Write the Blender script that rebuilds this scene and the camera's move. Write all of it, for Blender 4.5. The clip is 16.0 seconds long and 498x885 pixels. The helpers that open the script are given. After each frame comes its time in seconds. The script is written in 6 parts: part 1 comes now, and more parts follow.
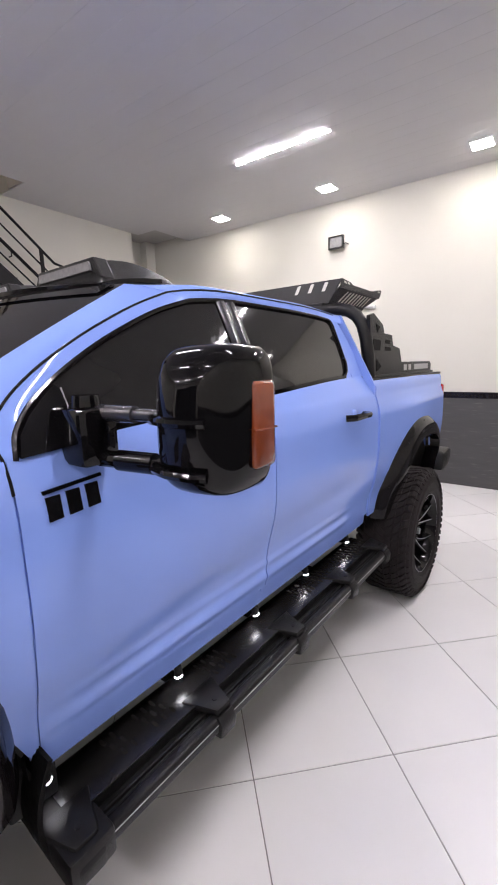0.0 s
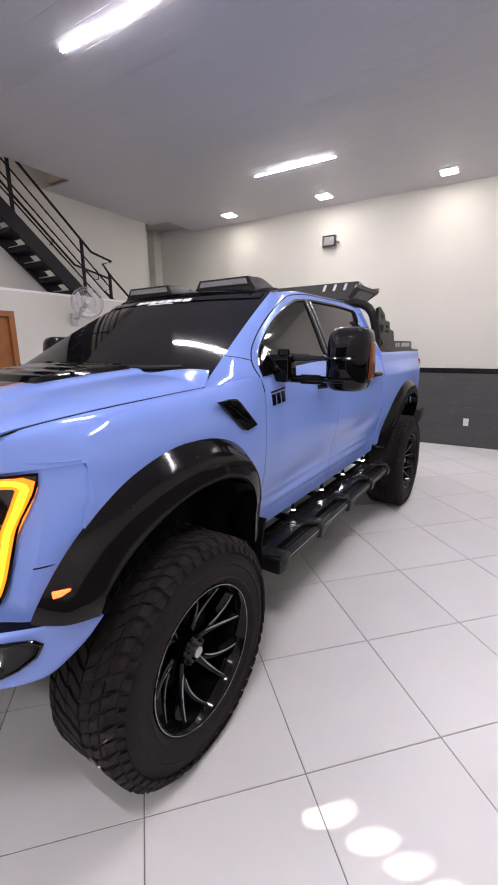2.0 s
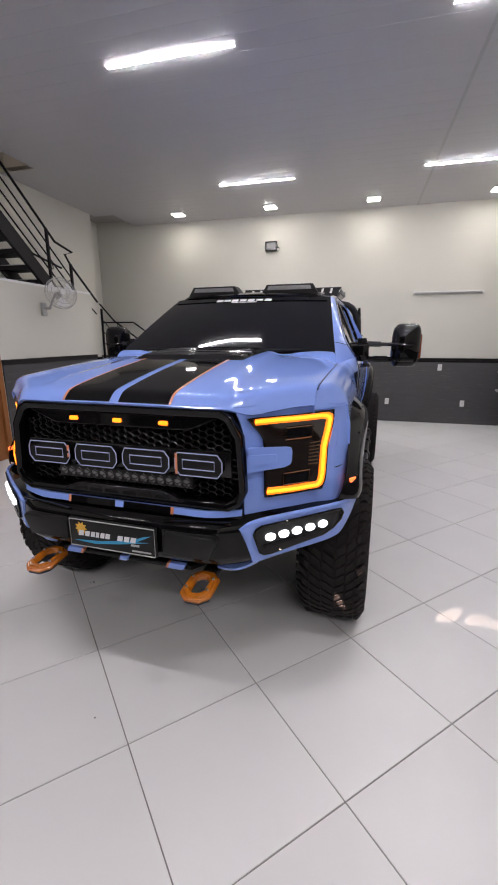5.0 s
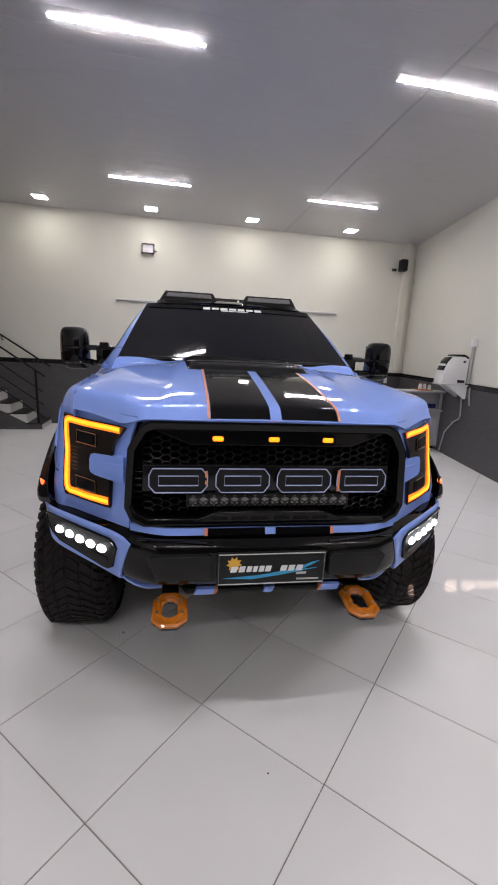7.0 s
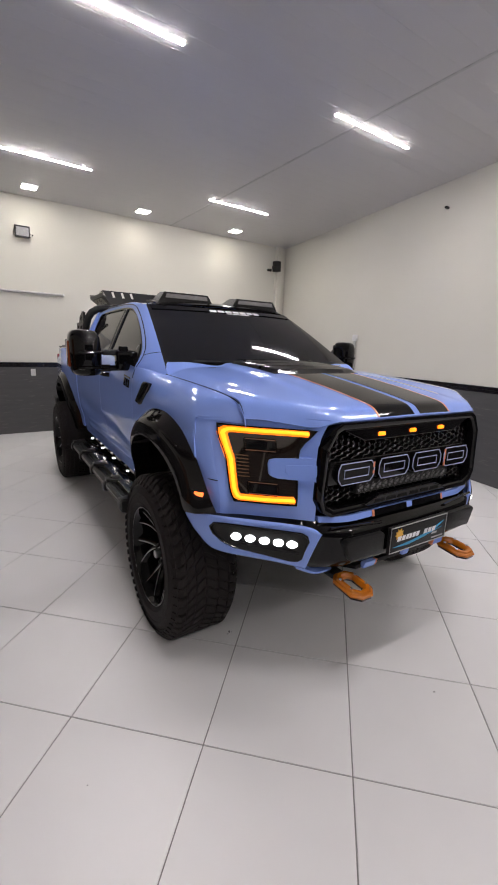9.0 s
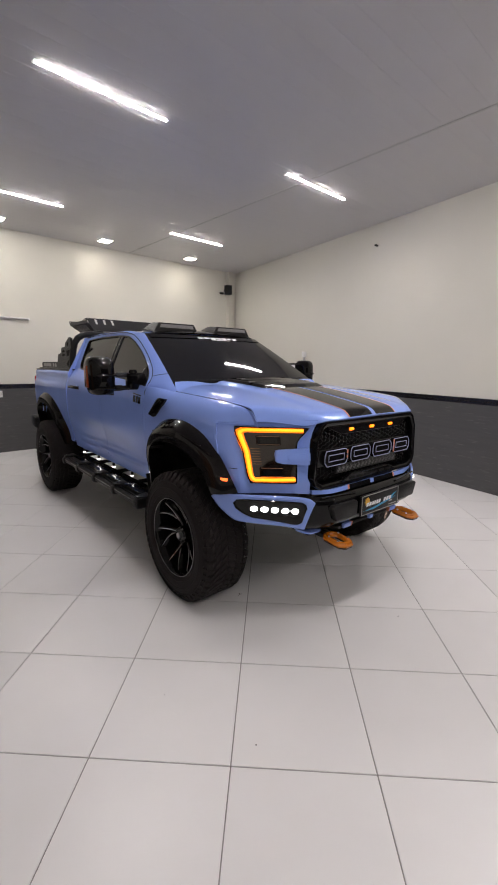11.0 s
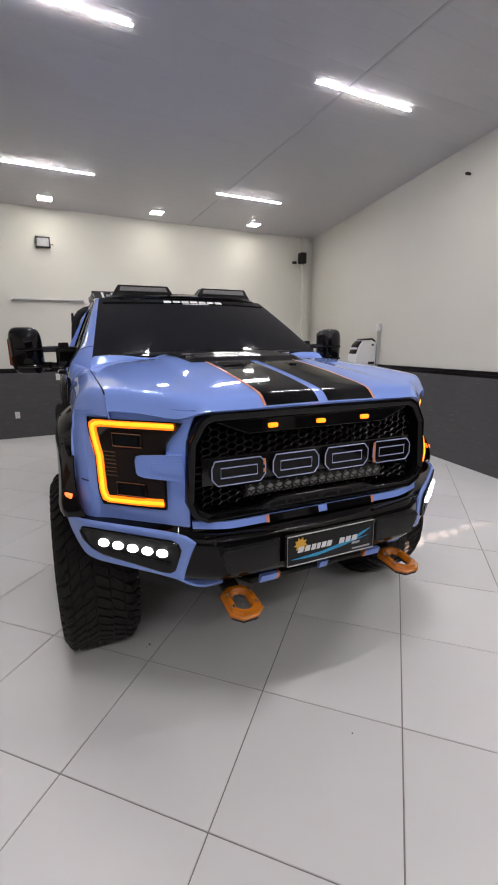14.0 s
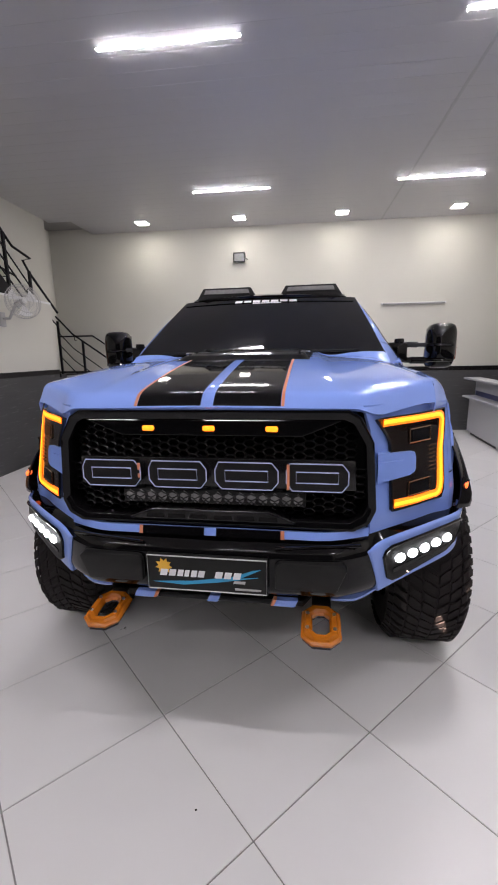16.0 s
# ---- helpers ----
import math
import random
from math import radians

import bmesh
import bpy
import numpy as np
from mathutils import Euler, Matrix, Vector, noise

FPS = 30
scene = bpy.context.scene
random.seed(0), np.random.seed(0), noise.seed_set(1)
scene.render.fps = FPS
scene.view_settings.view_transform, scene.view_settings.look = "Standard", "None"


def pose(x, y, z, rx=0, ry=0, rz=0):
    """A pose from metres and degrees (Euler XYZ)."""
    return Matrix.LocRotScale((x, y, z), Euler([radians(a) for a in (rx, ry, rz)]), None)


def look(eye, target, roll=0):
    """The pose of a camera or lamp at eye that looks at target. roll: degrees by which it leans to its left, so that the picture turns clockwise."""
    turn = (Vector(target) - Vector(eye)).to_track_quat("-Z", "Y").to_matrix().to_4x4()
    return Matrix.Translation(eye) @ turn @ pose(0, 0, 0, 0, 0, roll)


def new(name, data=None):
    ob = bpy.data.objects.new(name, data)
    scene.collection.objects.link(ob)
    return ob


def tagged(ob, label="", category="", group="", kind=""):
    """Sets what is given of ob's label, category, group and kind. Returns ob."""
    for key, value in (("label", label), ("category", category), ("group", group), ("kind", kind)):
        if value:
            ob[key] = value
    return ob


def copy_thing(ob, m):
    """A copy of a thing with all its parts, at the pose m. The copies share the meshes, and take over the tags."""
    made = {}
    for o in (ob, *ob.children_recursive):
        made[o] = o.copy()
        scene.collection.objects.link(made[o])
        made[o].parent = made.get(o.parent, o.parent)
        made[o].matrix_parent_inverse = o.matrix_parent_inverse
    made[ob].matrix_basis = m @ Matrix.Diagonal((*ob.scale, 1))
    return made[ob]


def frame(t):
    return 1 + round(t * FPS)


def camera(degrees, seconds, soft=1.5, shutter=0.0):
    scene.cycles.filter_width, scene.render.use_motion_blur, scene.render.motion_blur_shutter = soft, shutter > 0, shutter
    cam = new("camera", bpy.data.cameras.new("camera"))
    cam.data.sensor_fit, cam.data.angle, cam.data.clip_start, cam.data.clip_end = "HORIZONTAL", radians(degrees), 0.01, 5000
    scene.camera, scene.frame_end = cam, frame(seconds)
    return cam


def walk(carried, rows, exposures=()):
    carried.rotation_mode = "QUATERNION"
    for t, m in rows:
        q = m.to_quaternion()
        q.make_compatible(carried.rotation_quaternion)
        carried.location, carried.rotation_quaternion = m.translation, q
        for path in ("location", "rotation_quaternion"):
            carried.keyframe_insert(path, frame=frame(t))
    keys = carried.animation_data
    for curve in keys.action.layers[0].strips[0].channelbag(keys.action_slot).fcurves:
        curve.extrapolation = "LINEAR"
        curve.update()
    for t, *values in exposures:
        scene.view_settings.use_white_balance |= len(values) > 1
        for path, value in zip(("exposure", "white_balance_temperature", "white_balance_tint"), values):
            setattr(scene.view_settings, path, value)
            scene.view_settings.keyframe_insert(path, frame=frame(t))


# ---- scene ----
cam = camera(62.0, 16.0, soft=1.9)
PATH = [
    (0, (1.845, -0.886, 1.636), (0.69, 0.703, 1.263), -1.4),
    (0.4, (1.918, -1.137, 1.637), (0.793, 0.471, 1.254), -1.6),
    (0.5, (1.922, -1.204, 1.637), (0.795, 0.402, 1.248), -1.4),
    (1, (1.917, -1.556, 1.62), (0.834, 0.077, 1.22), -1.1),
    (1.5, (1.927, -1.893, 1.61), (0.884, -0.237, 1.196), -0.7),
    (2, (1.918, -2.23, 1.596), (0.914, -0.561, 1.139), -0.6),
    (2.5, (1.783, -2.596, 1.59), (0.856, -0.883, 1.138), -0.5),
    (3, (1.709, -2.883, 1.599), (0.84, -1.134, 1.168), -0.7),
    (3.2, (1.697, -2.997, 1.584), (0.851, -1.237, 1.149), -0.8),
    (5.3, (0.751, -3.545, 1.567), (0.389, -1.639, 1.082), 0.5),
    (5.5, (0.591, -3.594, 1.548), (0.328, -1.662, 1.099), 1.0),
    (6, (0.255, -3.62, 1.573), (0.197, -1.674, 1.114), 1.6),
    (6.5, (-0.083, -3.533, 1.566), (0.08, -1.593, 1.109), 2.2),
    (7, (-0.407, -3.47, 1.576), (-0.022, -1.557, 1.137), 2.8),
    (7.5, (-0.757, -3.429, 1.594), (-0.144, -1.573, 1.172), 3.3),
    (8, (-1.091, -3.273, 1.568), (-0.265, -1.505, 1.13), 3.2),
    (8.5, (-1.425, -3.146, 1.574), (-0.434, -1.467, 1.13), 2.6),
    (8.7, (-1.562, -3.107, 1.584), (-0.522, -1.46, 1.13), 2.4),
    (10.8, (-2.438, -3.417, 1.637), (-1.123, -1.958, 1.259), 0.7),
    (11, (-2.439, -3.426, 1.638), (-1.121, -1.969, 1.262), 0.7),
    (11.5, (-2.336, -3.413, 1.629), (-1.033, -1.945, 1.245), 0.3),
    (12, (-2.158, -3.446, 1.619), (-0.887, -1.953, 1.227), -0.1),
    (12.5, (-1.958, -3.455, 1.601), (-0.733, -1.928, 1.191), -0.3),
    (13, (-1.675, -3.376, 1.577), (-0.516, -1.802, 1.155), -0.4),
    (13.5, (-1.335, -3.337, 1.545), (-0.309, -1.675, 1.116), -0.6),
    (14, (-0.988, -3.312, 1.532), (-0.139, -1.558, 1.083), -0.7),
    (14.5, (-0.635, -3.228, 1.499), (-0.052, -1.37, 1.045), -0.9),
    (15, (-0.307, -3.25, 1.472), (0.016, -1.328, 1.023), -1.0),
    (15.5, (0.008, -3.322, 1.489), (0.046, -1.371, 1.053), -0.9),
    (16, (0.298, -3.325, 1.482), (0.073, -1.381, 1.07), -1.0),
]
EXPOSURES = [(0.0, 0.89, 6480, 14.5), (1.5, 0.70, 6450, 15), (2.5, 0.47, 6420, 17), (3.0, 0.36, 6420, 16), (5.5, 0.20, 6480, 11), (7.0, 0.19, 6500, 10), (8.5, 0.24, 6600, 10.5), (11.0, 0.19, 6800, 10.5), (12.5, 0.18, 6600, 7.5), (14.0, 0.15, 6520, 9), (16.0, 0.26, 6450, 12)]
walk(cam, [(t, look(eye, target, roll)) for t, eye, target, roll in PATH], exposures=EXPOSURES)

# ---- world and light ----
world = bpy.data.worlds.new("world")
scene.world = world
world.use_nodes = True
world.node_tree.nodes["Background"].inputs[0].default_value = (0.6, 0.65, 0.7, 1)
world.node_tree.nodes["Background"].inputs[1].default_value = 0.02

CEIL = 3.83
TUBE_W = 262.0
SPOT_W = 46.0


# ---- materials ----
def mat(name, color, rough=0.5, metal=0.0, var=0.06, scale=9.0, bump=0.0, bscale=60.0, coat=0.0, emit=0.0, ecolor=None, spec=0.5, rvar=0.1, stretch=None):
    m = bpy.data.materials.new(name)
    m.use_nodes = True
    nt = m.node_tree
    b = nt.nodes["Principled BSDF"]
    tc = nt.nodes.new("ShaderNodeTexCoord")
    nz = nt.nodes.new("ShaderNodeTexNoise")
    nz.inputs["Scale"].default_value = scale
    nz.inputs["Detail"].default_value = 5
    vec = tc.outputs["Object"]
    if stretch:
        mp = nt.nodes.new("ShaderNodeMapping")
        mp.inputs["Scale"].default_value = stretch
        nt.links.new(vec, mp.inputs["Vector"])
        vec = mp.outputs[0]
    nt.links.new(vec, nz.inputs["Vector"])
    mx = nt.nodes.new("ShaderNodeMix")
    mx.data_type = "RGBA"
    mx.inputs[6].default_value = (*[max(0, c * (1 - var)) for c in color], 1)
    mx.inputs[7].default_value = (*[min(1, c * (1 + var)) for c in color], 1)
    nt.links.new(nz.outputs["Fac"], mx.inputs[0])
    nt.links.new(mx.outputs[2], b.inputs["Base Color"])
    rr = nt.nodes.new("ShaderNodeMapRange")
    rr.inputs[3].default_value = max(0.02, rough * (1 - rvar))
    rr.inputs[4].default_value = min(1, rough * (1 + rvar))
    nt.links.new(nz.outputs["Fac"], rr.inputs[0])
    nt.links.new(rr.outputs[0], b.inputs["Roughness"])
    b.inputs["Metallic"].default_value = metal
    b.inputs["Specular IOR Level"].default_value = spec
    b.inputs["Coat Weight"].default_value = coat
    b.inputs["Coat Roughness"].default_value = 0.03
    if bump:
        n2 = nt.nodes.new("ShaderNodeTexNoise")
        n2.inputs["Scale"].default_value = bscale
        n2.inputs["Detail"].default_value = 6
        nt.links.new(vec, n2.inputs["Vector"])
        bp = nt.nodes.new("ShaderNodeBump")
        bp.inputs["Strength"].default_value = bump
        bp.inputs["Distance"].default_value = 0.01
        nt.links.new(n2.outputs["Fac"], bp.inputs["Height"])
        nt.links.new(bp.outputs[0], b.inputs["Normal"])
    if emit:
        b.inputs["Emission Color"].default_value = (*(ecolor or color), 1)
        b.inputs["Emission Strength"].default_value = emit
    return m


def object_tone(m, amount):
    """Vary the brightness of a material from piece to piece."""
    nt = m.node_tree
    b = nt.nodes["Principled BSDF"]
    src = b.inputs["Base Color"].links[0].from_socket
    oi = nt.nodes.new("ShaderNodeObjectInfo")
    mr = nt.nodes.new("ShaderNodeMapRange")
    mr.inputs[3].default_value, mr.inputs[4].default_value = 1 - amount, 1 + amount
    nt.links.new(oi.outputs["Random"], mr.inputs[0])
    hs = nt.nodes.new("ShaderNodeHueSaturation")
    nt.links.new(mr.outputs[0], hs.inputs["Value"])
    nt.links.new(src, hs.inputs["Color"])
    nt.links.new(hs.outputs[0], b.inputs["Base Color"])
    return m


PAINT = mat("blue_paint", (0.228, 0.348, 0.81), 0.42, 0.0, 0.03, 3.0, coat=1.0, rvar=0.1, spec=0.0)
BLACKGLOSS = mat("gloss_black_plastic", (0.0035, 0.0033, 0.0038), 0.05, 0, 0.2, 8, coat=0.0, spec=0.27)
GRILLEBLACK = mat("satin_black_mesh", (0.0065, 0.006, 0.0065), 0.22, 0, 0.2, 8, spec=0.4)
BLACKFLARE = mat("semi_gloss_black", (0.007, 0.006, 0.0065), 0.09, 0, 0.2, 6, spec=0.26)
BLACKMATTE = mat("matte_black_plastic", (0.009, 0.009, 0.009), 0.45, 0, 0.25, 30, bump=0.15, bscale=250, spec=0.3)
BLACKPOWDER = mat("black_powder_coat", (0.0075, 0.0070, 0.0074), 0.36, 0.0, 0.2, 40, bump=0.2, bscale=400, spec=0.28)
DARK = mat("dark_underbody", (0.005, 0.0045, 0.0045), 0.75, 0, 0.4, 12, bump=0.3, bscale=40, spec=0.2)
RUBBER = mat("tyre_rubber", (0.0140, 0.0108, 0.0110), 0.7, 0, 0.3, 25, bump=0.25, bscale=180, spec=0.23)
GLASS = mat("dark_tinted_glass", (0.006, 0.006, 0.007), 0.04, 0, 0.1, 2, coat=0.0, spec=0.42, rvar=0.0)
# base lighter than the windscreen's, in place of the walls it reflects
SIDEGLASS = mat("tinted_side_glass", (0.012, 0.0115, 0.0115), 0.05, 0, 0.1, 2, spec=0.36, rvar=0.0)
SILVER = mat("milled_aluminium", (0.50, 0.50, 0.51), 0.28, 1.0, 0.05, 40)
CHROME = mat("chrome", (0.8, 0.8, 0.8), 0.08, 1.0, 0.03, 10)
ORANGE = mat("orange_paint", (0.46, 0.135, 0.008), 0.26, 0, 0.12, 30, coat=0.4)
ORANGELINE = mat("orange_vinyl", (0.66, 0.24, 0.13), 0.3, 0, 0.05, 30)
REFLECTOR = mat("amber_lens", (0.20, 0.036, 0.008), 0.25, 0, 0.15, 40, coat=0.8)
# black trim; the blue-grey lift of its base stands in for room reflections
PILLARBLACK = mat("gloss_pillar_trim", (0.022, 0.023, 0.028), 0.14, 0, 0.2, 8, spec=0.55)
BOARDTOP = mat("textured_step_plate", (0.010, 0.0095, 0.0095), 0.26, 0, 0.3, 60, bump=0.10, bscale=320, spec=0.36)
TAILRED = mat("red_lens", (0.35, 0.012, 0.012), 0.2, 0, 0.15, 60, coat=0.8)
AMBER = mat("amber_light", (1.0, 0.35, 0.02), 0.3, emit=1.3, ecolor=(1.0, 0.14, 0.0))
AMBERCORE = mat("amber_light_core", (1.0, 0.5, 0.05), 0.3, emit=2.4, ecolor=(1.0, 0.235, 0.004))
AMBERDIM = mat("amber_marker", (1.0, 0.35, 0.02), 0.3, emit=2.2, ecolor=(1.0, 0.19, 0.005))
WHITELED = mat("white_led", (0.9, 0.9, 0.9), 0.3, emit=6.0, ecolor=(0.95, 0.97, 1.0))
STEPLED = mat("step_led", (0.9, 0.9, 0.9), 0.3, emit=32.0, ecolor=(0.95, 0.95, 1.0))
SIDEAMBER = mat("side_marker_glow", (1.0, 0.3, 0.1), 0.3, emit=2.0, ecolor=(1.0, 0.12, 0.02))
# the bronze tone stands in for amber light on the lamp's chrome trim
PROJRIM = mat("amber_lit_lamp_trim", (0.34, 0.21, 0.13), 0.22, 0.8, 0.1, 30)
# smoked lens; its brown tint stands in for amber light caught inside
LAMPLENS = mat("smoked_lamp_lens", (0.013, 0.008, 0.006), 0.05, 0, 0.2, 20, coat=0.8)
LEDLENS = mat("clear_led_lens", (0.30, 0.295, 0.30), 0.18, 0.3, 0.3, 60, bump=0.3, bscale=150)
WHITEVINYL = mat("white_vinyl", (0.75, 0.75, 0.77), 0.4, 0, 0.05, 30)
PALEBLUE = mat("pale_blue_outline", (0.42, 0.45, 0.70), 0.3, 0, 0.05, 30)
CYAN = mat("cyan_print", (0.03, 0.30, 0.55), 0.4, 0, 0.1, 20)
GOLD = mat("yellow_print", (0.75, 0.42, 0.04), 0.4, 0, 0.1, 20)

TILE = object_tone(mat("porcelain_tile", (0.75, 0.742, 0.745), 0.32, 0, 0.05, 2.2, bump=0.02, bscale=5, rvar=0.25, spec=0.4), 0.025)
GROUT = mat("grey_grout", (0.25, 0.245, 0.24), 0.9, 0, 0.2, 40)
WALLPAINT = mat("cream_wall_paint", (0.65, 0.635, 0.575), 0.75, 0, 0.04, 1.3, bump=0.06, bscale=140)

for m in (AMBER, AMBERCORE, AMBERDIM, SIDEAMBER, STEPLED, WHITELED):
    m.cycles.emission_sampling = "NONE"


def stone_flecks(m):
    """Short pale streaks of quartz, as split stone has them."""
    nt = m.node_tree
    b = nt.nodes["Principled BSDF"]
    src = b.inputs["Base Color"].links[0].from_socket
    tc = nt.nodes.new("ShaderNodeTexCoord")
    mp = nt.nodes.new("ShaderNodeMapping")
    mp.inputs["Scale"].default_value = (5.0, 5.0, 46.0)
    nz = nt.nodes.new("ShaderNodeTexNoise")
    nz.inputs["Scale"].default_value = 1.0
    nz.inputs["Detail"].default_value = 3
    cr = nt.nodes.new("ShaderNodeMapRange")
    cr.inputs[1].default_value, cr.inputs[2].default_value = 0.60, 0.78
    mx = nt.nodes.new("ShaderNodeMix")
    mx.data_type = "RGBA"
    mx.inputs[7].default_value = (0.135, 0.133, 0.131, 1)
    nt.links.new(tc.outputs["Object"], mp.inputs["Vector"])
    nt.links.new(mp.outputs[0], nz.inputs["Vector"])
    nt.links.new(nz.outputs["Fac"], cr.inputs[0])
    nt.links.new(cr.outputs[0], mx.inputs[0])
    nt.links.new(src, mx.inputs[6])
    nt.links.new(mx.outputs[2], b.inputs["Base Color"])
    return m


WAINSCOT = stone_flecks(mat("grey_stone_cladding", (0.070, 0.069, 0.072), 0.5, 0, 0.22, 1.6, bump=0.22, bscale=3.5, stretch=(1.3, 1.3, 9)))
BORDER = mat("black_mosaic", (0.012, 0.010, 0.011), 0.35, 0, 0.3, 40)
MOSAIC = mat("glossy_black_mosaic", (0.014, 0.012, 0.013), 0.15, 0, 0.5, 25)
PVC = mat("white_pvc_panel", (0.53, 0.52, 0.53), 0.36, 0, 0.03, 1.5, rvar=0.15, spec=0.34)
SLAB = mat("bare_concrete_slab", (0.40, 0.385, 0.37), 0.85, 0, 0.15, 4, bump=0.2, bscale=40)
LAMPWHITE = mat("white_lamp_plastic", (0.8, 0.8, 0.8), 0.4, 0, 0.03, 30)
TUBEGLOW = mat("led_tube_diffuser", (0.9, 0.9, 0.9), 0.5, emit=TUBE_W, ecolor=(1.0, 0.955, 0.98))
SPOTGLOW = mat("led_panel_diffuser", (0.9, 0.9, 0.9), 0.5, emit=SPOT_W, ecolor=(1.0, 0.96, 0.88))
WARMGLOW = mat("warm_fill_diffuser", (0.9, 0.88, 0.8), 0.5, emit=46.0, ecolor=(1.0, 0.82, 0.62))
STEEL = mat("black_painted_steel", (0.009, 0.008, 0.010), 0.5, 0.0, 0.25, 30, bump=0.1, bscale=200, spec=0.22)
STEPWHITE = mat("white_step_tile", (0.62, 0.61, 0.60), 0.35, 0, 0.06, 20)
WOOD = mat("varnished_wood", (0.30, 0.115, 0.032), 0.4, 0, 0.3, 7, bump=0.1, bscale=60)
LAMINATE = mat("grey_laminate", (0.42, 0.42, 0.44), 0.45, 0, 0.05, 12)
NAVY = mat("navy_laminate", (0.018, 0.022, 0.10), 0.4, 0, 0.1, 12)
WHITEPLASTIC = mat("white_plastic", (0.72, 0.72, 0.72), 0.35, 0, 0.05, 20)
FANGREY = mat("grey_wire", (0.45, 0.45, 0.45), 0.4, 0.2, 0.1, 20)
BLUECLOTH = mat("blue_cloth", (0.03, 0.10, 0.30), 0.9, 0, 0.3, 15, bump=0.4, bscale=50)


# ---- mesh helpers ----
def part(name, bm, material, parent=None, label="", smooth=True, m=None):
    bmesh.ops.recalc_face_normals(bm, faces=bm.faces)
    me = bpy.data.meshes.new(name)
    bm.to_mesh(me)
    bm.free()
    me.materials.append(material)
    if smooth:
        for p in me.polygons:
            p.use_smooth = True
        me.set_sharp_from_angle(angle=radians(35))
    ob = new(name, me)
    if parent:
        ob.parent = parent
    if m is not None:
        ob.matrix_basis = m
    if label:
        tagged(ob, label)
    return ob


def empty(name, m, label, category, group="", kind=""):
    ob = new(name)
    ob.empty_display_size = 0.1
    ob.matrix_basis = m
    return tagged(ob, label, category, group, kind)


def add_box(bm, x0, x1, y0, y1, z0, z1, bevel=0.0, m=None, seg=2):
    b = bmesh.new()
    bmesh.ops.create_cube(b, size=1)
    bmesh.ops.scale(b, vec=(abs(x1 - x0), abs(y1 - y0), abs(z1 - z0)), verts=b.verts)
    bmesh.ops.translate(b, vec=((x0 + x1) / 2, (y0 + y1) / 2, (z0 + z1) / 2), verts=b.verts)
    if bevel:
        bmesh.ops.bevel(b, geom=list(b.edges), offset=bevel, segments=seg, affect="EDGES", profile=0.5)
    join(bm, b, m)
    return bm


def join(bm, b, m=None):
    if m is not None:
        bmesh.ops.transform(b, matrix=m, verts=b.verts)
    vs = [bm.verts.new(v.co) for v in b.verts]
    b.verts.index_update()
    for f in b.faces:
        try:
            bm.faces.new([vs[v.index] for v in f.verts])
        except ValueError:
            pass
    b.free()


def box(x0, x1, y0, y1, z0, z1, bevel=0.0, m=None, seg=2):
    return add_box(bmesh.new(), x0, x1, y0, y1, z0, z1, bevel, m, seg)


def add_cyl(bm, p0, p1, r0, r1=None, n=16, caps=True):
    p0, p1 = Vector(p0), Vector(p1)
    r1 = r0 if r1 is None else r1
    d = (p1 - p0).normalized()
    q = d.to_track_quat("Z", "Y")
    rings = []
    for p, r in ((p0, r0), (p1, r1)):
        rings.append([bm.verts.new(p + q @ Vector((r * math.cos(2 * math.pi * k / n), r * math.sin(2 * math.pi * k / n), 0))) for k in range(n)])
    for k in range(n):
        bm.faces.new((rings[0][k], rings[0][(k + 1) % n], rings[1][(k + 1) % n], rings[1][k]))
    if caps:
        bm.faces.new(rings[0][::-1])
        bm.faces.new(rings[1])
    return bm


def add_tube(bm, pts, r, n=10, closed=False):
    """A round bar along a polyline."""
    pts = [Vector(p) for p in pts]
    rings = []
    s = None
    for i, p in enumerate(pts):
        a = pts[i - 1] if (i or closed) else p
        c = pts[(i + 1) % len(pts)] if (i < len(pts) - 1 or closed) else p
        d = (c - a).normalized()
        if s is None:
            s = d.cross(Vector((0, 0, 1)) if abs(d.z) < 0.92 else Vector((0, 1, 0)))
        s = (s - d * s.dot(d)).normalized()
        t = s.cross(d)
        rings.append([bm.verts.new(p + r * (math.cos(2 * math.pi * k / n) * s + math.sin(2 * math.pi * k / n) * t)) for k in range(n)])
    m = len(rings)
    for i in range(m if closed else m - 1):
        a, b = rings[i], rings[(i + 1) % m]
        for k in range(n):
            bm.faces.new((a[k], a[(k + 1) % n], b[(k + 1) % n], b[k]))
    if not closed:
        bm.faces.new(rings[0])
        bm.faces.new(rings[-1][::-1])
    return bm


def prism(poly, d0, d1, axis="x", bevel=0.0, m=None, bm=None):
    """A plate: a polygon in the two other axes, from d0 to d1 along the axis."""
    b = bmesh.new()

    def at(p, d):
        return {"x": (d, p[0], p[1]), "y": (p[0], d, p[1]), "z": (p[0], p[1], d)}[axis]
    lo = [b.verts.new(at(p, d0)) for p in poly]
    hi = [b.verts.new(at(p, d1)) for p in poly]
    b.faces.new(lo[::-1])
    b.faces.new(hi)
    k = len(poly)
    for i in range(k):
        b.faces.new((lo[i], lo[(i + 1) % k], hi[(i + 1) % k], hi[i]))
    bmesh.ops.recalc_face_normals(b, faces=b.faces)
    if bevel:
        bmesh.ops.bevel(b, geom=list(b.edges), offset=bevel, segments=2, affect="EDGES", profile=0.5)
    if bm is None:
        bm = bmesh.new()
    join(bm, b, m)
    return bm


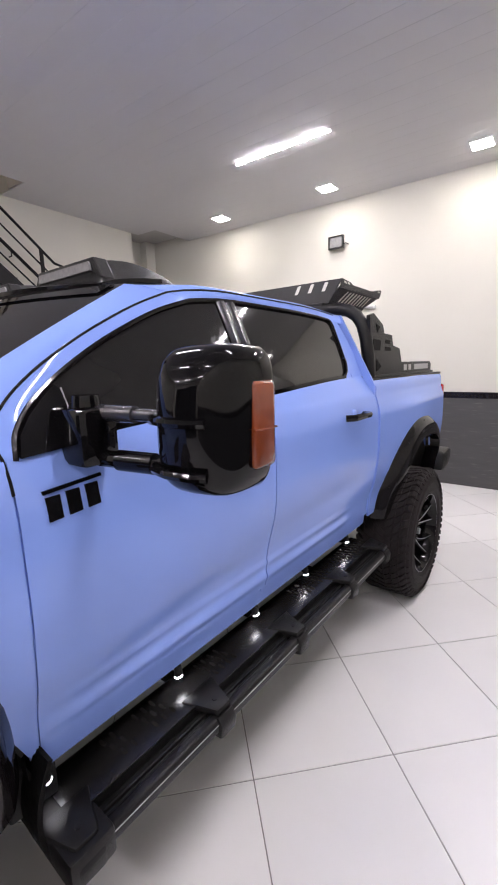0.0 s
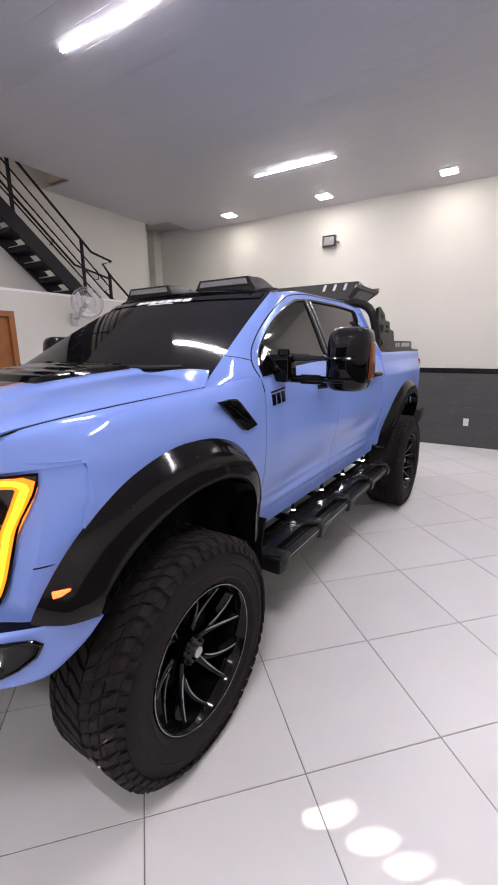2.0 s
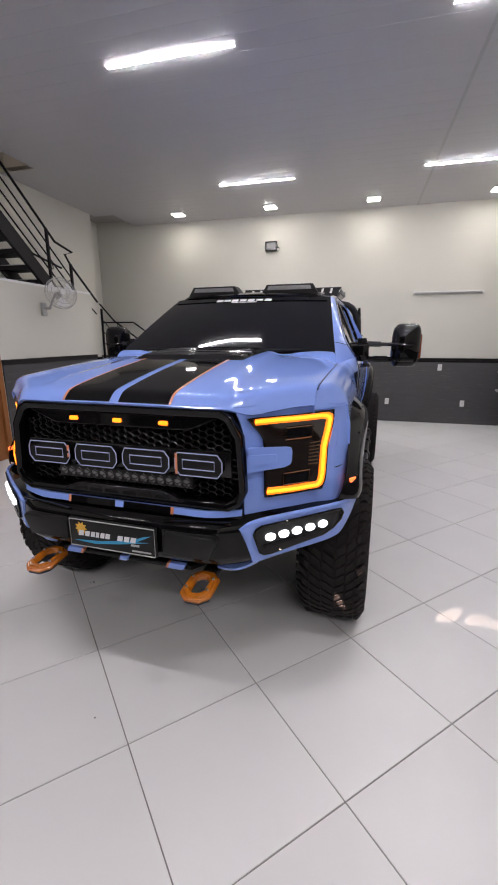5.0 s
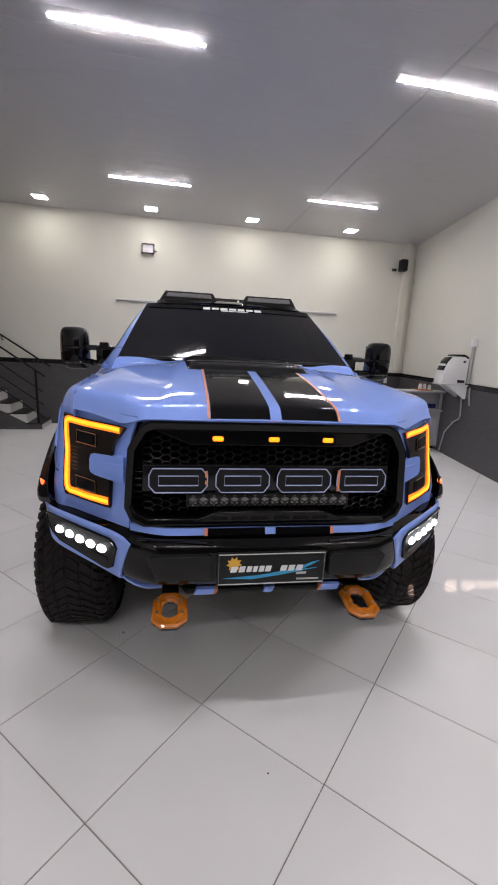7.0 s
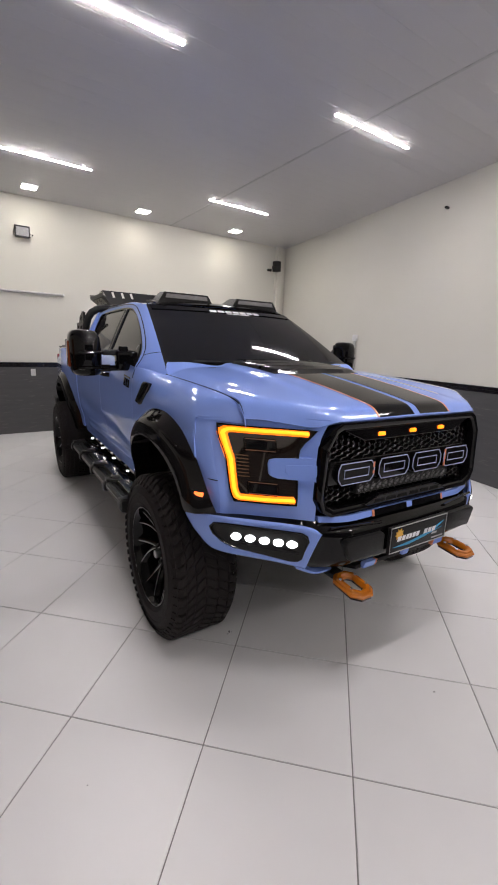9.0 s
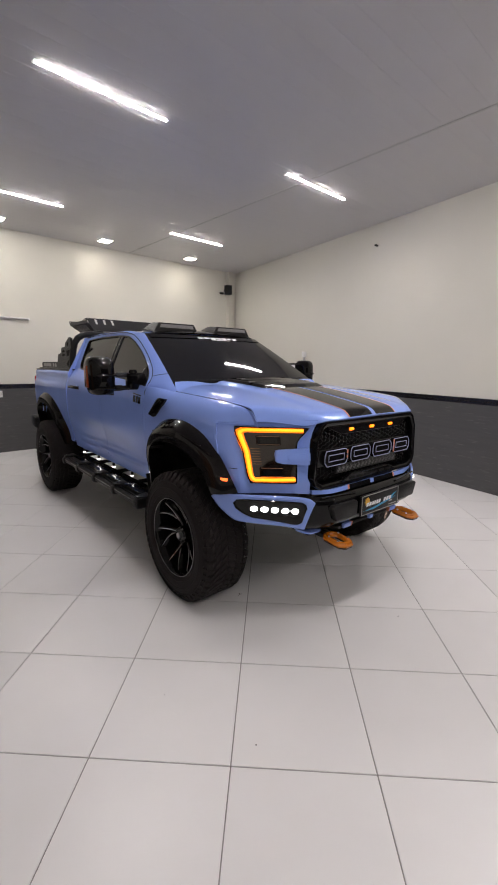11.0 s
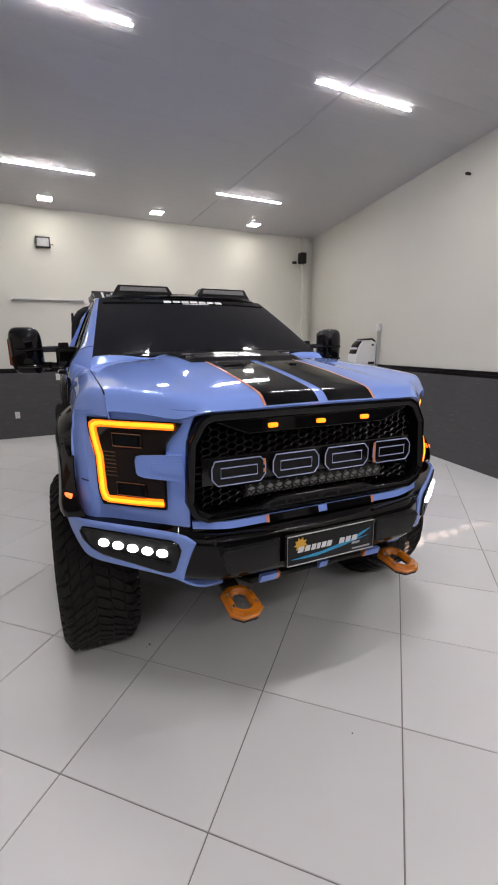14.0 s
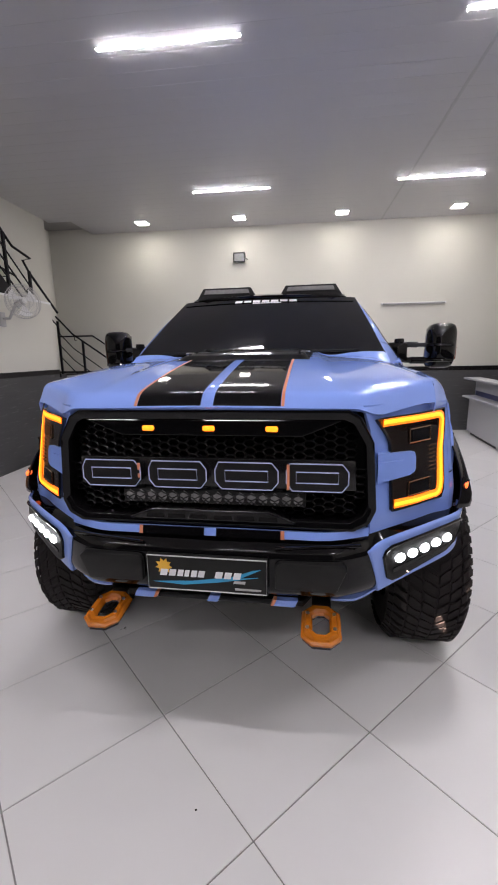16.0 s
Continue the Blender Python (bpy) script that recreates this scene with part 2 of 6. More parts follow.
def surf(f, nu, nv, thick=0.01, inner=Vector((0, 0, 0))):
    """A sheet with thickness: f(u, v) gives a place, u and v from 0 to 1; inner is a place behind the sheet."""
    bm = bmesh.new()
    g = [[Vector(f(i / nu, j / nv)) for j in range(nv + 1)] for i in range(nu + 1)]
    o, q = [], []
    for i in range(nu + 1):
        ro, rq = [], []
        for j in range(nv + 1):
            du = g[min(i + 1, nu)][j] - g[max(i - 1, 0)][j]
            dv = g[i][min(j + 1, nv)] - g[i][max(j - 1, 0)]
            n = du.cross(dv)
            n = n.normalized() if n.length > 1e-9 else Vector((0, 0, 1))
            if n.dot(g[i][j] - Vector(inner)) < 0:
                n = -n
            ro.append(bm.verts.new(g[i][j]))
            rq.append(bm.verts.new(g[i][j] - n * thick))
        o.append(ro)
        q.append(rq)
    for i in range(nu):
        for j in range(nv):
            bm.faces.new((o[i][j], o[i + 1][j], o[i + 1][j + 1], o[i][j + 1]))
            bm.faces.new((q[i][j], q[i][j + 1], q[i + 1][j + 1], q[i + 1][j]))
    for i in range(nu):
        bm.faces.new((o[i][0], q[i][0], q[i + 1][0], o[i + 1][0]))
        bm.faces.new((o[i][nv], o[i + 1][nv], q[i + 1][nv], q[i][nv]))
    for j in range(nv):
        bm.faces.new((o[0][j], o[0][j + 1], q[0][j + 1], q[0][j]))
        bm.faces.new((o[nu][j], q[nu][j], q[nu][j + 1], o[nu][j + 1]))
    return bm


def lerp(a, b, t):
    return a + (b - a) * t


_slopes = {}


def itp(x, xs, ys):
    """A smooth curve through the given points that never overshoots them."""
    n = len(xs)
    if x <= xs[0] or n < 3:
        return float(np.interp(x, xs, ys))
    if x >= xs[-1]:
        return ys[-1]
    key = (xs, ys)
    if key not in _slopes:
        h = [xs[i + 1] - xs[i] for i in range(n - 1)]
        d = [(ys[i + 1] - ys[i]) / h[i] for i in range(n - 1)]
        m = [d[0]] + [0.0 if d[i - 1] * d[i] <= 0 else 3 * (h[i - 1] + h[i]) / ((2 * h[i] + h[i - 1]) / d[i - 1] + (h[i] + 2 * h[i - 1]) / d[i]) for i in range(1, n - 1)] + [d[-1]]
        _slopes[key] = m
    m = _slopes[key]
    i = max(k for k in range(n - 1) if xs[k] <= x)
    h = xs[i + 1] - xs[i]
    t = (x - xs[i]) / h
    return ys[i] * (1 + 2 * t) * (1 - t) ** 2 + m[i] * h * t * (1 - t) ** 2 + ys[i + 1] * t * t * (3 - 2 * t) + m[i + 1] * h * t * t * (t - 1)


# ---- the room ----
BACK, LEFT, NOOK, NOOKY, FRONT = 5.0, -4.07, -4.72, 4.05, -6.8


def right_x(y):
    return 3.38 + 0.187 * (y + 1.8)


def structure(ob, label, category):
    return tagged(ob, label, category, kind="structure")


def wall_run(name, p0, p1, z0, z1, thick, material, label, category, proud=0.0, hole=None):
    """A wall along a line; its inner face is on the line, its body to the right of the way from p0 to p1."""
    p0, p1 = Vector((*p0, 0)), Vector((*p1, 0))
    d = (p1 - p0).normalized()
    n = Vector((d.y, -d.x, 0))
    L = (p1 - p0).length
    m = Matrix(((d.x, n.x, 0, p0.x), (d.y, n.y, 0, p0.y), (0, 0, 1, 0), (0, 0, 0, 1)))
    bm = bmesh.new()
    if hole:
        a, b, c, e = hole
        add_box(bm, 0, a, -proud, thick, z0, z1)
        add_box(bm, b, L, -proud, thick, z0, z1)
        add_box(bm, a, b, -proud, thick, e, z1)
        if c > z0:
            add_box(bm, a, b, -proud, thick, z0, c)
    else:
        add_box(bm, 0, L, -proud, thick, z0, z1)
    return structure(part(name, bm, material, None, smooth=False, m=m), label, category)


TOP = 5.2
RB, RF = (right_x(BACK), BACK), (right_x(FRONT), FRONT)
runs = [
    ("wall_back", (NOOK, BACK), RB, "cream painted plaster wall above grey stone cladding"),
    ("wall_right", RB, RF, "long cream painted wall above grey stone cladding"),
    ("wall_front", RF, (LEFT, FRONT), "unseen cream wall with an opening added for dark reflections"),
    ("wall_left", (LEFT, FRONT), (LEFT, NOOKY), "cream painted wall beside the steel stair"),
    ("wall_nook_side", (LEFT - 0.003, NOOKY), (NOOK, NOOKY), "short cream return wall at the stair landing"),
    ("wall_nook", (NOOK, NOOKY), (NOOK, BACK), "cream wall at the end of the stair landing"),
]
# walls run with their body on the left-hand side of the way round
# the front wall is unseen; its opening gives the truck something dark to reflect
for name, a, b, label in runs:
    wall_run(name, b, a, 0, TOP, 0.2, WALLPAINT, label, "wall", proud=0, hole=(0.5, 6.0, 0, 3.3) if name == "wall_front" else None)
for name, a, b in (("wainscot_back", (NOOK, BACK), RB), ("wainscot_right", RB, RF), ("wainscot_left", (LEFT, FRONT), (LEFT, NOOKY))):
    wall_run(name, b, a, 0, 1.14, 0.003, WAINSCOT, "dark grey split-stone cladding on the lower wall", "wall cladding", proud=0.018)
    bb = wall_run(name.replace("wainscot", "border"), b, a, 1.14, 1.22, 0.003, BORDER, "narrow band of small black mosaic tiles", "tile border", proud=0.016)
    L = (Vector(a) - Vector(b)).length
    vs, fs = [], []
    for i in range(int(L / 0.04)):
        for j in range(2):
            x0, z0 = 0.0012 + i * 0.04, 1.1412 + j * 0.0385
            x1, z1 = x0 + 0.0376, z0 + 0.0362
            n = len(vs)
            vs += [(x0, -0.016, z0), (x1, -0.016, z0), (x1, -0.016, z1), (x0, -0.016, z1)]
            vs += [(x0 + 0.002, -0.021, z0 + 0.002), (x1 - 0.002, -0.021, z0 + 0.002), (x1 - 0.002, -0.021, z1 - 0.002), (x0 + 0.002, -0.021, z1 - 0.002)]
            fs += [(n + 4, n + 5, n + 6, n + 7), (n, n + 1, n + 5, n + 4), (n + 1, n + 2, n + 6, n + 5), (n + 2, n + 3, n + 7, n + 6), (n + 3, n, n + 4, n + 7)]
    me = bpy.data.meshes.new("mosaic")
    me.from_pydata(vs, [], fs)
    me.materials.append(MOSAIC)
    mo = new("mosaic", me)
    mo.parent = bb
    tagged(mo, "small glossy black mosaic tiles", kind="stuff")


def plan_clip(poly, a, b):
    """Keep of a polygon what lies to the left of the line from a to b."""
    out = []
    s = lambda p: (b[0] - a[0]) * (p[1] - a[1]) - (b[1] - a[1]) * (p[0] - a[0])
    for i, p in enumerate(poly):
        q = poly[(i + 1) % len(poly)]
        sp, sq = s(p), s(q)
        if sp >= 0:
            out.append(p)
        if sp * sq < 0:
            k = sp / (sp - sq)
            out.append((p[0] + k * (q[0] - p[0]), p[1] + k * (q[1] - p[1])))
    return out


ground = part("floor", prism([(NOOK - 0.2, FRONT - 0.2), RF, (RF[0] + 0.2, FRONT - 0.2), (RB[0] + 0.2, BACK + 0.2), (NOOK - 0.2, BACK + 0.2)], -0.15, -0.004, "z"), GROUT, smooth=False)
structure(ground, "floor of large pale glossy porcelain tiles laid diagonally", "floor")

# ceiling: long narrow plastic strips with a groove between them, cut out over the stair
OPEN_X, OPEN_Y = -3.48, 2.09
EDGE = ((0, 0.012), (0, 0.0013), (0.0004, 0.0009), (0.0012, 0.0004), (0.003, 0.0001), (0.008, 0))
bm = bmesh.new()
y = FRONT
while y < BACK - 0.01:
    y1 = min(y + 0.2, BACK)
    for xa, xb in (((OPEN_X if y < OPEN_Y - 0.1 else LEFT if y < 4.1 else -3.66), 1.79), (1.80, 5.0)):
        xb2 = xb if xb < 2 else right_x(y) + 0.05
        prism([(y + a, b) for a, b in EDGE] + [(y1 - a, b) for a, b in EDGE[::-1]], xa, xb2, "x", m=Matrix.Translation((0, 0, CEIL)), bm=bm)
    y += 0.2
structure(part("ceiling", bm, PVC), "grey-white plastic strip ceiling with fine joints", "ceiling")
structure(part("ceiling_seam", box(1.780, 1.810, FRONT, BACK, CEIL - 0.004, CEIL + 0.003, 0.001), FANGREY, smooth=False), "narrow plastic joint strip across the ceiling", "trim")
bm = bmesh.new()
add_box(bm, OPEN_X + 0.02, right_x(BACK), FRONT, BACK, CEIL + 0.14, CEIL + 0.3)
add_box(bm, NOOK - 0.1, OPEN_X + 0.02, OPEN_Y, BACK, CEIL + 0.10, CEIL + 0.3)
add_box(bm, OPEN_X, OPEN_X + 0.02, FRONT, OPEN_Y, CEIL + 0.002, CEIL + 0.5)
add_box(bm, NOOK, OPEN_X + 0.02, FRONT, OPEN_Y, TOP - 0.1, TOP)
structure(part("upper_slab", bm, SLAB, smooth=False), "bare grey slab over the ceiling and stairwell", "ceiling slab")

# back-left corner pier
structure(part("corner_pier", box(NOOK, NOOK + 0.16, BACK - 0.22, BACK, 1.22, CEIL + 0.1, 0.004), WALLPAINT, smooth=False), "narrow cream painted pier in the corner", "pier")
structure(part("corner_pier_right", box(4.36, 4.50, BACK - 0.1, BACK, 1.22, CEIL, 0.004), WALLPAINT, smooth=False), "narrow cream painted pier in the corner", "pier")


# ---- lamps ----
def tube_lamp(x, y):
    e = empty("ceiling_tube_lamp", pose(x, y, CEIL), "lit white LED batten lamp under the ceiling", "ceiling lamp", "LED battens")
    part("housing", box(-0.57, 0.57, -0.0135, 0.0135, -0.002, 0, 0.0008), LAMPWHITE, e, smooth=False)
    for s in (-1, 1):
        part("end_cap", box(s * 0.560, s * 0.572, -0.0150, 0.0150, -0.0125, -0.002, 0.003), LAMPWHITE, e, smooth=False)
    part("diffuser", prism([(0.0140 * math.cos(a * math.pi / 10), -0.0025 - 0.0052 * math.sin(a * math.pi / 10)) for a in range(11)], -0.559, 0.559, "x"), TUBEGLOW, e)
    return e


first = tube_lamp(-0.70, 0.31)
# the five lamps at negative y are out of view, added to light the front
for x, y in ((2.03, 0.285), (-0.66, 3.24), (2.24, 3.22), (-0.75, -2.65), (2.0, -2.68), (-0.75, -5.4), (2.0, -5.4), (-2.9, -5.4)):
    copy_thing(first, pose(x, y, CEIL))

spot = empty("ceiling_panel_lamp", pose(-2.45, 4.44, CEIL), "lit square LED panel lamp on the ceiling", "ceiling lamp", "square LED panels")
bm = box(-0.11, 0.11, -0.11, 0.11, -0.02, 0, 0.004)
part("frame", bm, LAMPWHITE, spot, smooth=False)
part("diffuser", box(-0.098, 0.098, -0.098, 0.098, -0.024, -0.0205, 0.001), SPOTGLOW, spot, smooth=False)
for x in (-0.70, 1.05, 2.92):
    copy_thing(spot, pose(x, 4.44, CEIL))

# unseen warm lamp, added to brighten the walls by the stair
wl = empty("stairwell_lamp", pose(-3.80, 0.4, TOP - 0.1), "unseen warm fill lamp added under the stairwell slab", "ceiling lamp")
part("base", add_cyl(bmesh.new(), (0, 0, -0.03), (0, 0, 0), 0.14, n=28), LAMPWHITE, wl)
part("diffuser", add_cyl(bmesh.new(), (0, 0, -0.06), (0, 0, -0.031), 0.11, 0.13, n=28), WARMGLOW, wl)

# unlit floodlight on the back wall
e = empty("wall_floodlight", pose(-0.78, BACK, 3.28), "small black unlit floodlight on the back wall", "floodlight")
bm = bmesh.new()
for a in ((-0.11, 0.11, 0.065, 0.085), (-0.11, 0.11, -0.085, -0.065), (-0.11, -0.09, -0.065, 0.065), (0.09, 0.11, -0.065, 0.065)):
    add_box(bm, a[0], a[1], -0.10, -0.06, a[2], a[3], 0.003)
part("frame", bm, BLACKMATTE, e, smooth=False)
part("lens", box(-0.09, 0.09, -0.09, -0.07, -0.065, 0.065), LEDLENS, e, smooth=False)
bm = box(-0.03, 0.03, -0.06, 0.0, -0.03, 0.03, 0.003)
part("bracket", bm, BLACKMATTE, e)
part("cable", add_tube(bmesh.new(), [(0.11, -0.08, -0.03), (0.15, -0.08, -0.03), (0.15, 0, -0.03)], 0.006), BLACKMATTE, e)

# unlit white batten on the back wall
e = empty("wall_batten", pose(2.43, BACK, 2.37), "unlit white batten lamp on the back wall", "wall lamp", "wall battens")
part("tube", add_cyl(bmesh.new(), (-0.55, -0.045, 0), (0.55, -0.045, 0), 0.016), FANGREY, e)
for s in (-1, 1):
    part("end_cap", box(s * 0.55, s * 0.575, -0.065, 0, -0.02, 0.02, 0.004), WHITEPLASTIC, e, smooth=False)
part("housing", box(-0.55, 0.55, -0.025, 0, -0.02, 0.02, 0.003), WHITEPLASTIC, e, smooth=False)

copy_thing(e, pose(-0.78, BACK, 2.365))

# loudspeaker and small camera in the back corner
e = empty("wall_speaker", pose(4.30, BACK, 3.38, 0, 0, 0), "small black loudspeaker on the corner wall", "loudspeaker")
part("cabinet", box(-0.07, 0.07, -0.22, -0.08, -0.10, 0.12, 0.012), BLACKMATTE, e)
part("bracket", box(-0.02, 0.02, -0.08, 0, -0.02, 0.04, 0.003), BLACKPOWDER, e, smooth=False)
e = empty("security_camera", pose(4.13, BACK, 3.32), "small black security camera on the wall", "camera")
part("body", add_cyl(bmesh.new(), (0, -0.16, -0.03), (0, -0.06, -0.01), 0.028), BLACKMATTE, e)
part("mount", add_cyl(bmesh.new(), (0, -0.07, 0), (0, 0, 0.01), 0.012), WHITEPLASTIC, e)
e = empty("wall_hook", pose(right_x(0.478), 0.478, 3.50), "small dark bracket on the cream wall", "bracket")
part("arm", box(-0.07, 0, -0.015, 0.015, -0.012, 0.012, 0.003), BLACKMATTE, e, smooth=False)


def socket(x, z):
    e = empty("wall_socket", pose(x, BACK - 0.018, z), "white plastic wall socket on the grey cladding", "socket", "wall sockets")
    part("plate", box(-0.037, 0.037, -0.010, 0, -0.058, 0.058, 0.004), WHITEPLASTIC, e, smooth=False)
    bm = bmesh.new()
    for s in (-0.010, 0.010):
        add_cyl(bm, (s, -0.0125, 0), (s, -0.009, 0), 0.0035, n=8)
    part("holes", bm, DARK, e)


for x, z in ((1.54, 0.39), (2.88, 0.39), (2.43, 1.05), (4.27, 1.05), (-0.78, 1.05), (-1.50, 0.41)):
    socket(x, z)

# ---- reception desk ----
desk = empty("reception_desk", pose(0, 0, 0), "grey laminate reception desk with raised shelf and navy band", "desk")
plan = [(3.28, 2.95), (4.28, 2.95), (4.28, 3.30), (3.62, 3.30), (3.75, 4.60), (3.42, 4.60)]
part("body", prism(plan, 0.06, 0.68, "z", 0.004), LAMINATE, desk, smooth=False)
part("plinth", prism([(3.33, 3.0), (4.24, 3.0), (4.24, 3.25), (3.66, 3.25), (3.72, 4.55), (3.47, 4.55)], 0.0, 0.06, "z"), BLACKMATTE, desk, smooth=False)
part("worktop", prism([(3.16, 2.84), (4.36, 2.84), (4.36, 3.34), (3.62, 3.34), (3.75, 4.62), (3.30, 4.62)], 0.68, 0.71, "z", 0.004), LAMINATE, desk, smooth=False)
part("upper_panel", prism([(3.33, 3.02), (4.25, 3.02), (4.25, 3.05), (3.36, 3.05), (3.52, 4.55), (3.49, 4.55)], 0.71, 1.0, "z"), LAMINATE, desk, smooth=False)
part("navy_band", prism([(3.322, 3.012), (4.2, 3.012), (4.2, 3.02), (3.33, 3.02), (3.485, 4.5), (3.477, 4.5)], 0.725, 0.80, "z"), NAVY, desk, smooth=False)
part("counter_top", prism([(3.14, 2.84), (4.36, 2.84), (4.36, 3.18), (3.42, 3.18), (3.58, 4.62), (3.30, 4.62)], 1.0, 1.03, "z", 0.004), LAMINATE, desk, smooth=False)
for n, (x, y) in enumerate(((3.24, 2.93), (4.25, 2.93))):
    part("corner_post", box(x - 0.03, x + 0.03, y - 0.02, y + 0.04, 0.06, 1.0, 0.004), LAMINATE, desk, smooth=False)

# white machine with a dark lid on a small wall shelf
sh = empty("wall_shelf", pose(right_x(2.33) - 0.018, 2.33, 1.18, 0, 0, -10.6), "small white bracket shelf on the wall", "shelf")
part("board", box(-0.42, 0, -0.17, 0.17, 0, 0.018, 0.003), WHITEPLASTIC, sh, smooth=False)
for y in (-0.13, 0.13):
    part("bracket", prism([(0, 0), (-0.30, 0), (-0.30, -0.02), (-0.03, -0.20), (0, -0.20)], y - 0.008, y + 0.008, "y"), WHITEPLASTIC, sh, smooth=False)
mc = empty("bench_machine", pose(3.925, 2.36, 1.198, 0, 0, -10.6), "white plastic machine with a dark lid and slots", "machine")
prof = [(-0.20, 0.0), (0.17, 0.0), (0.17, 0.38), (0.10, 0.42), (-0.06, 0.415), (-0.13, 0.33), (-0.18, 0.18)]
part("body", prism(prof, -0.16, 0.16, "y", 0.02), WHITEPLASTIC, mc)
part("lid", prism([(-0.05, 0.418), (0.12, 0.420), (0.165, 0.39), (0.175, 0.41), (0.11, 0.455), (-0.03, 0.448)], -0.13, 0.13, "y", 0.006), BLACKMATTE, mc)
part("window", prism([(-0.178, 0.2), (-0.128, 0.335), (-0.075, 0.40), (-0.085, 0.41), (-0.14, 0.345), (-0.19, 0.205)], -0.11, 0.11, "y", 0.003), BLACKGLOSS, mc)
part("window_divider", prism([(-0.16, 0.27), (-0.15, 0.30), (-0.162, 0.305), (-0.172, 0.275)], -0.11, 0.11, "y"), WHITEPLASTIC, mc, smooth=False)
part("vent", box(0.03, 0.14, -0.166, -0.158, 0.03, 0.07, 0.002), BLACKMATTE, mc)
part("knob", box(0.08, 0.12, -0.166, -0.158, 0.33, 0.36, 0.002), BLACKMATTE, mc)
hs_ = empty("drain_hose", pose(0, 0, 0), "white plastic hose hanging down the cladding", "hose")
part("tube", add_tube(bmesh.new(), [(right_x(2.2) - 0.06, 2.22, 1.17), (right_x(2.25) - 0.05, 2.25, 0.95), (right_x(2.2) - 0.04, 2.22, 0.72), (right_x(2.25) - 0.035, 2.26, 0.66), (right_x(2.4) - 0.035, 2.42, 0.58), (right_x(2.65) - 0.035, 2.65, 0.37), (right_x(2.75) - 0.035, 2.75, 0.02)], 0.012, 8), FANGREY, hs_)
part("tube", add_tube(bmesh.new(), [(right_x(2.05) - 0.05, 2.06, 1.17), (right_x(2.05) - 0.04, 2.05, 1.0), (right_x(2.0) - 0.032, 2.02, 0.90)], 0.012, 8), FANGREY, hs_)
bt = empty("counter_tray", pose(3.90, 3.0, 1.03), "flat orange tray with small white jars on the desk", "tray")
part("tray", box(-0.12, 0.14, -0.09, 0.09, 0, 0.018, 0.005), ORANGE, bt)
for x, y, h in ((-0.06, 0.0, 0.09), (0.04, 0.03, 0.07), (0.09, -0.04, 0.06)):
    e = empty("jar", pose(3.90 + x, 3.0 + y, 1.048), "small white plastic jar standing on the tray", "jar", "jars on the tray")
    part("body", add_cyl(bmesh.new(), (0, 0, 0), (0, 0, h), 0.03, 0.027), WHITEPLASTIC, e)
    part("cap", add_cyl(bmesh.new(), (0, 0, h), (0, 0, h + 0.02), 0.022), ORANGE if h > 0.08 else WHITEPLASTIC, e)
yp = 2.17
e = empty("wall_conduit", pose(right_x(yp) - 0.03, yp, 1.22), "short white plastic conduit on the wall", "conduit")
part("pipe", add_cyl(bmesh.new(), (0, 0, 0), (0, 0, 0.55), 0.022), FANGREY, e)
part("box", box(-0.03, 0.03, -0.04, 0.04, 0.55, 0.66, 0.006), WHITEPLASTIC, e)

# ---- stair ----
OUT = -3.50
bm = box(OUT - 0.1, OUT, -3.6, 0.06, 0, 2.30)
add_box(bm, OUT - 0.1, OUT, 0.95, 3.03, 0, 2.30)
add_box(bm, OUT - 0.1, OUT, 0.06, 0.95, 2.02, 2.30)
add_box(bm, LEFT, OUT, -3.7, -3.6, 0, 2.30)
add_box(bm, LEFT, OUT - 0.1, 2.93, 3.03, 0, 2.30)
structure(part("wall_closet", bm, WALLPAINT, smooth=False), "cream partition wall of the closet under the stair", "wall")
structure(part("closet_top", box(LEFT, OUT, -3.7, 3.03, 2.301, 2.33), LAMPWHITE, smooth=False), "pale slab over the closet", "slab")
bm = box(OUT, OUT + 0.018, 0.99, 3.045, 0, 1.24)
add_box(bm, OUT, OUT + 0.018, -3.6, 0.02, 0, 1.24)
add_box(bm, LEFT, OUT + 0.018, 3.03, 3.045, 0, 1.24)
structure(part("wainscot_closet", bm, WAINSCOT, smooth=False), "dark grey stone cladding on the closet wall", "wall cladding")
bm = box(OUT, OUT + 0.022, 0.99, 3.05, 1.24, 1.31)
add_box(bm, OUT, OUT + 0.022, -3.6, 0.02, 1.24, 1.31)
add_box(bm, LEFT, OUT + 0.022, 3.03, 3.05, 1.24, 1.31)
structure(part("border_closet", bm, BORDER, smooth=False), "black border band on the closet wall", "tile border")
door = empty("door_1", pose(OUT - 0.05, 0.505, 0), "closed varnished wooden door with a small sign", "door", kind="structure")
part("leaf", box(-0.02, 0.02, -0.40, 0.40, 0.005, 1.97, 0.003), WOOD, door, smooth=False)
bm = bmesh.new()
for z0, z1 in ((0.15, 0.8), (0.95, 1.80)):
    for y0, y1 in ((-0.32, -0.04), (0.04, 0.32)):
        add_box(bm, 0.02, 0.032, y0, y1, z0, z1, 0.006)
part("panel", bm, WOOD, door, smooth=False)
bm = box(-0.052, 0.062, 0.40, 0.47, 0, 2.05, 0.004)
add_box(bm, -0.052, 0.062, -0.47, -0.40, 0, 2.05, 0.004)
add_box(bm, -0.052, 0.062, -0.40, 0.40, 1.98, 2.05, 0.004)
part("door_frame", bm, WOOD, door, smooth=False)
sg = part("sign", box(0.032, 0.036, 0.10, 0.22, 1.58, 1.76), NAVY, door, "small navy sign with two white bars", smooth=False)
for y in (0.14, 0.18):
    part("sign_bar", box(0.036, 0.038, y - 0.012, y + 0.012, 1.61, 1.73), WHITEVINYL, door, smooth=False)
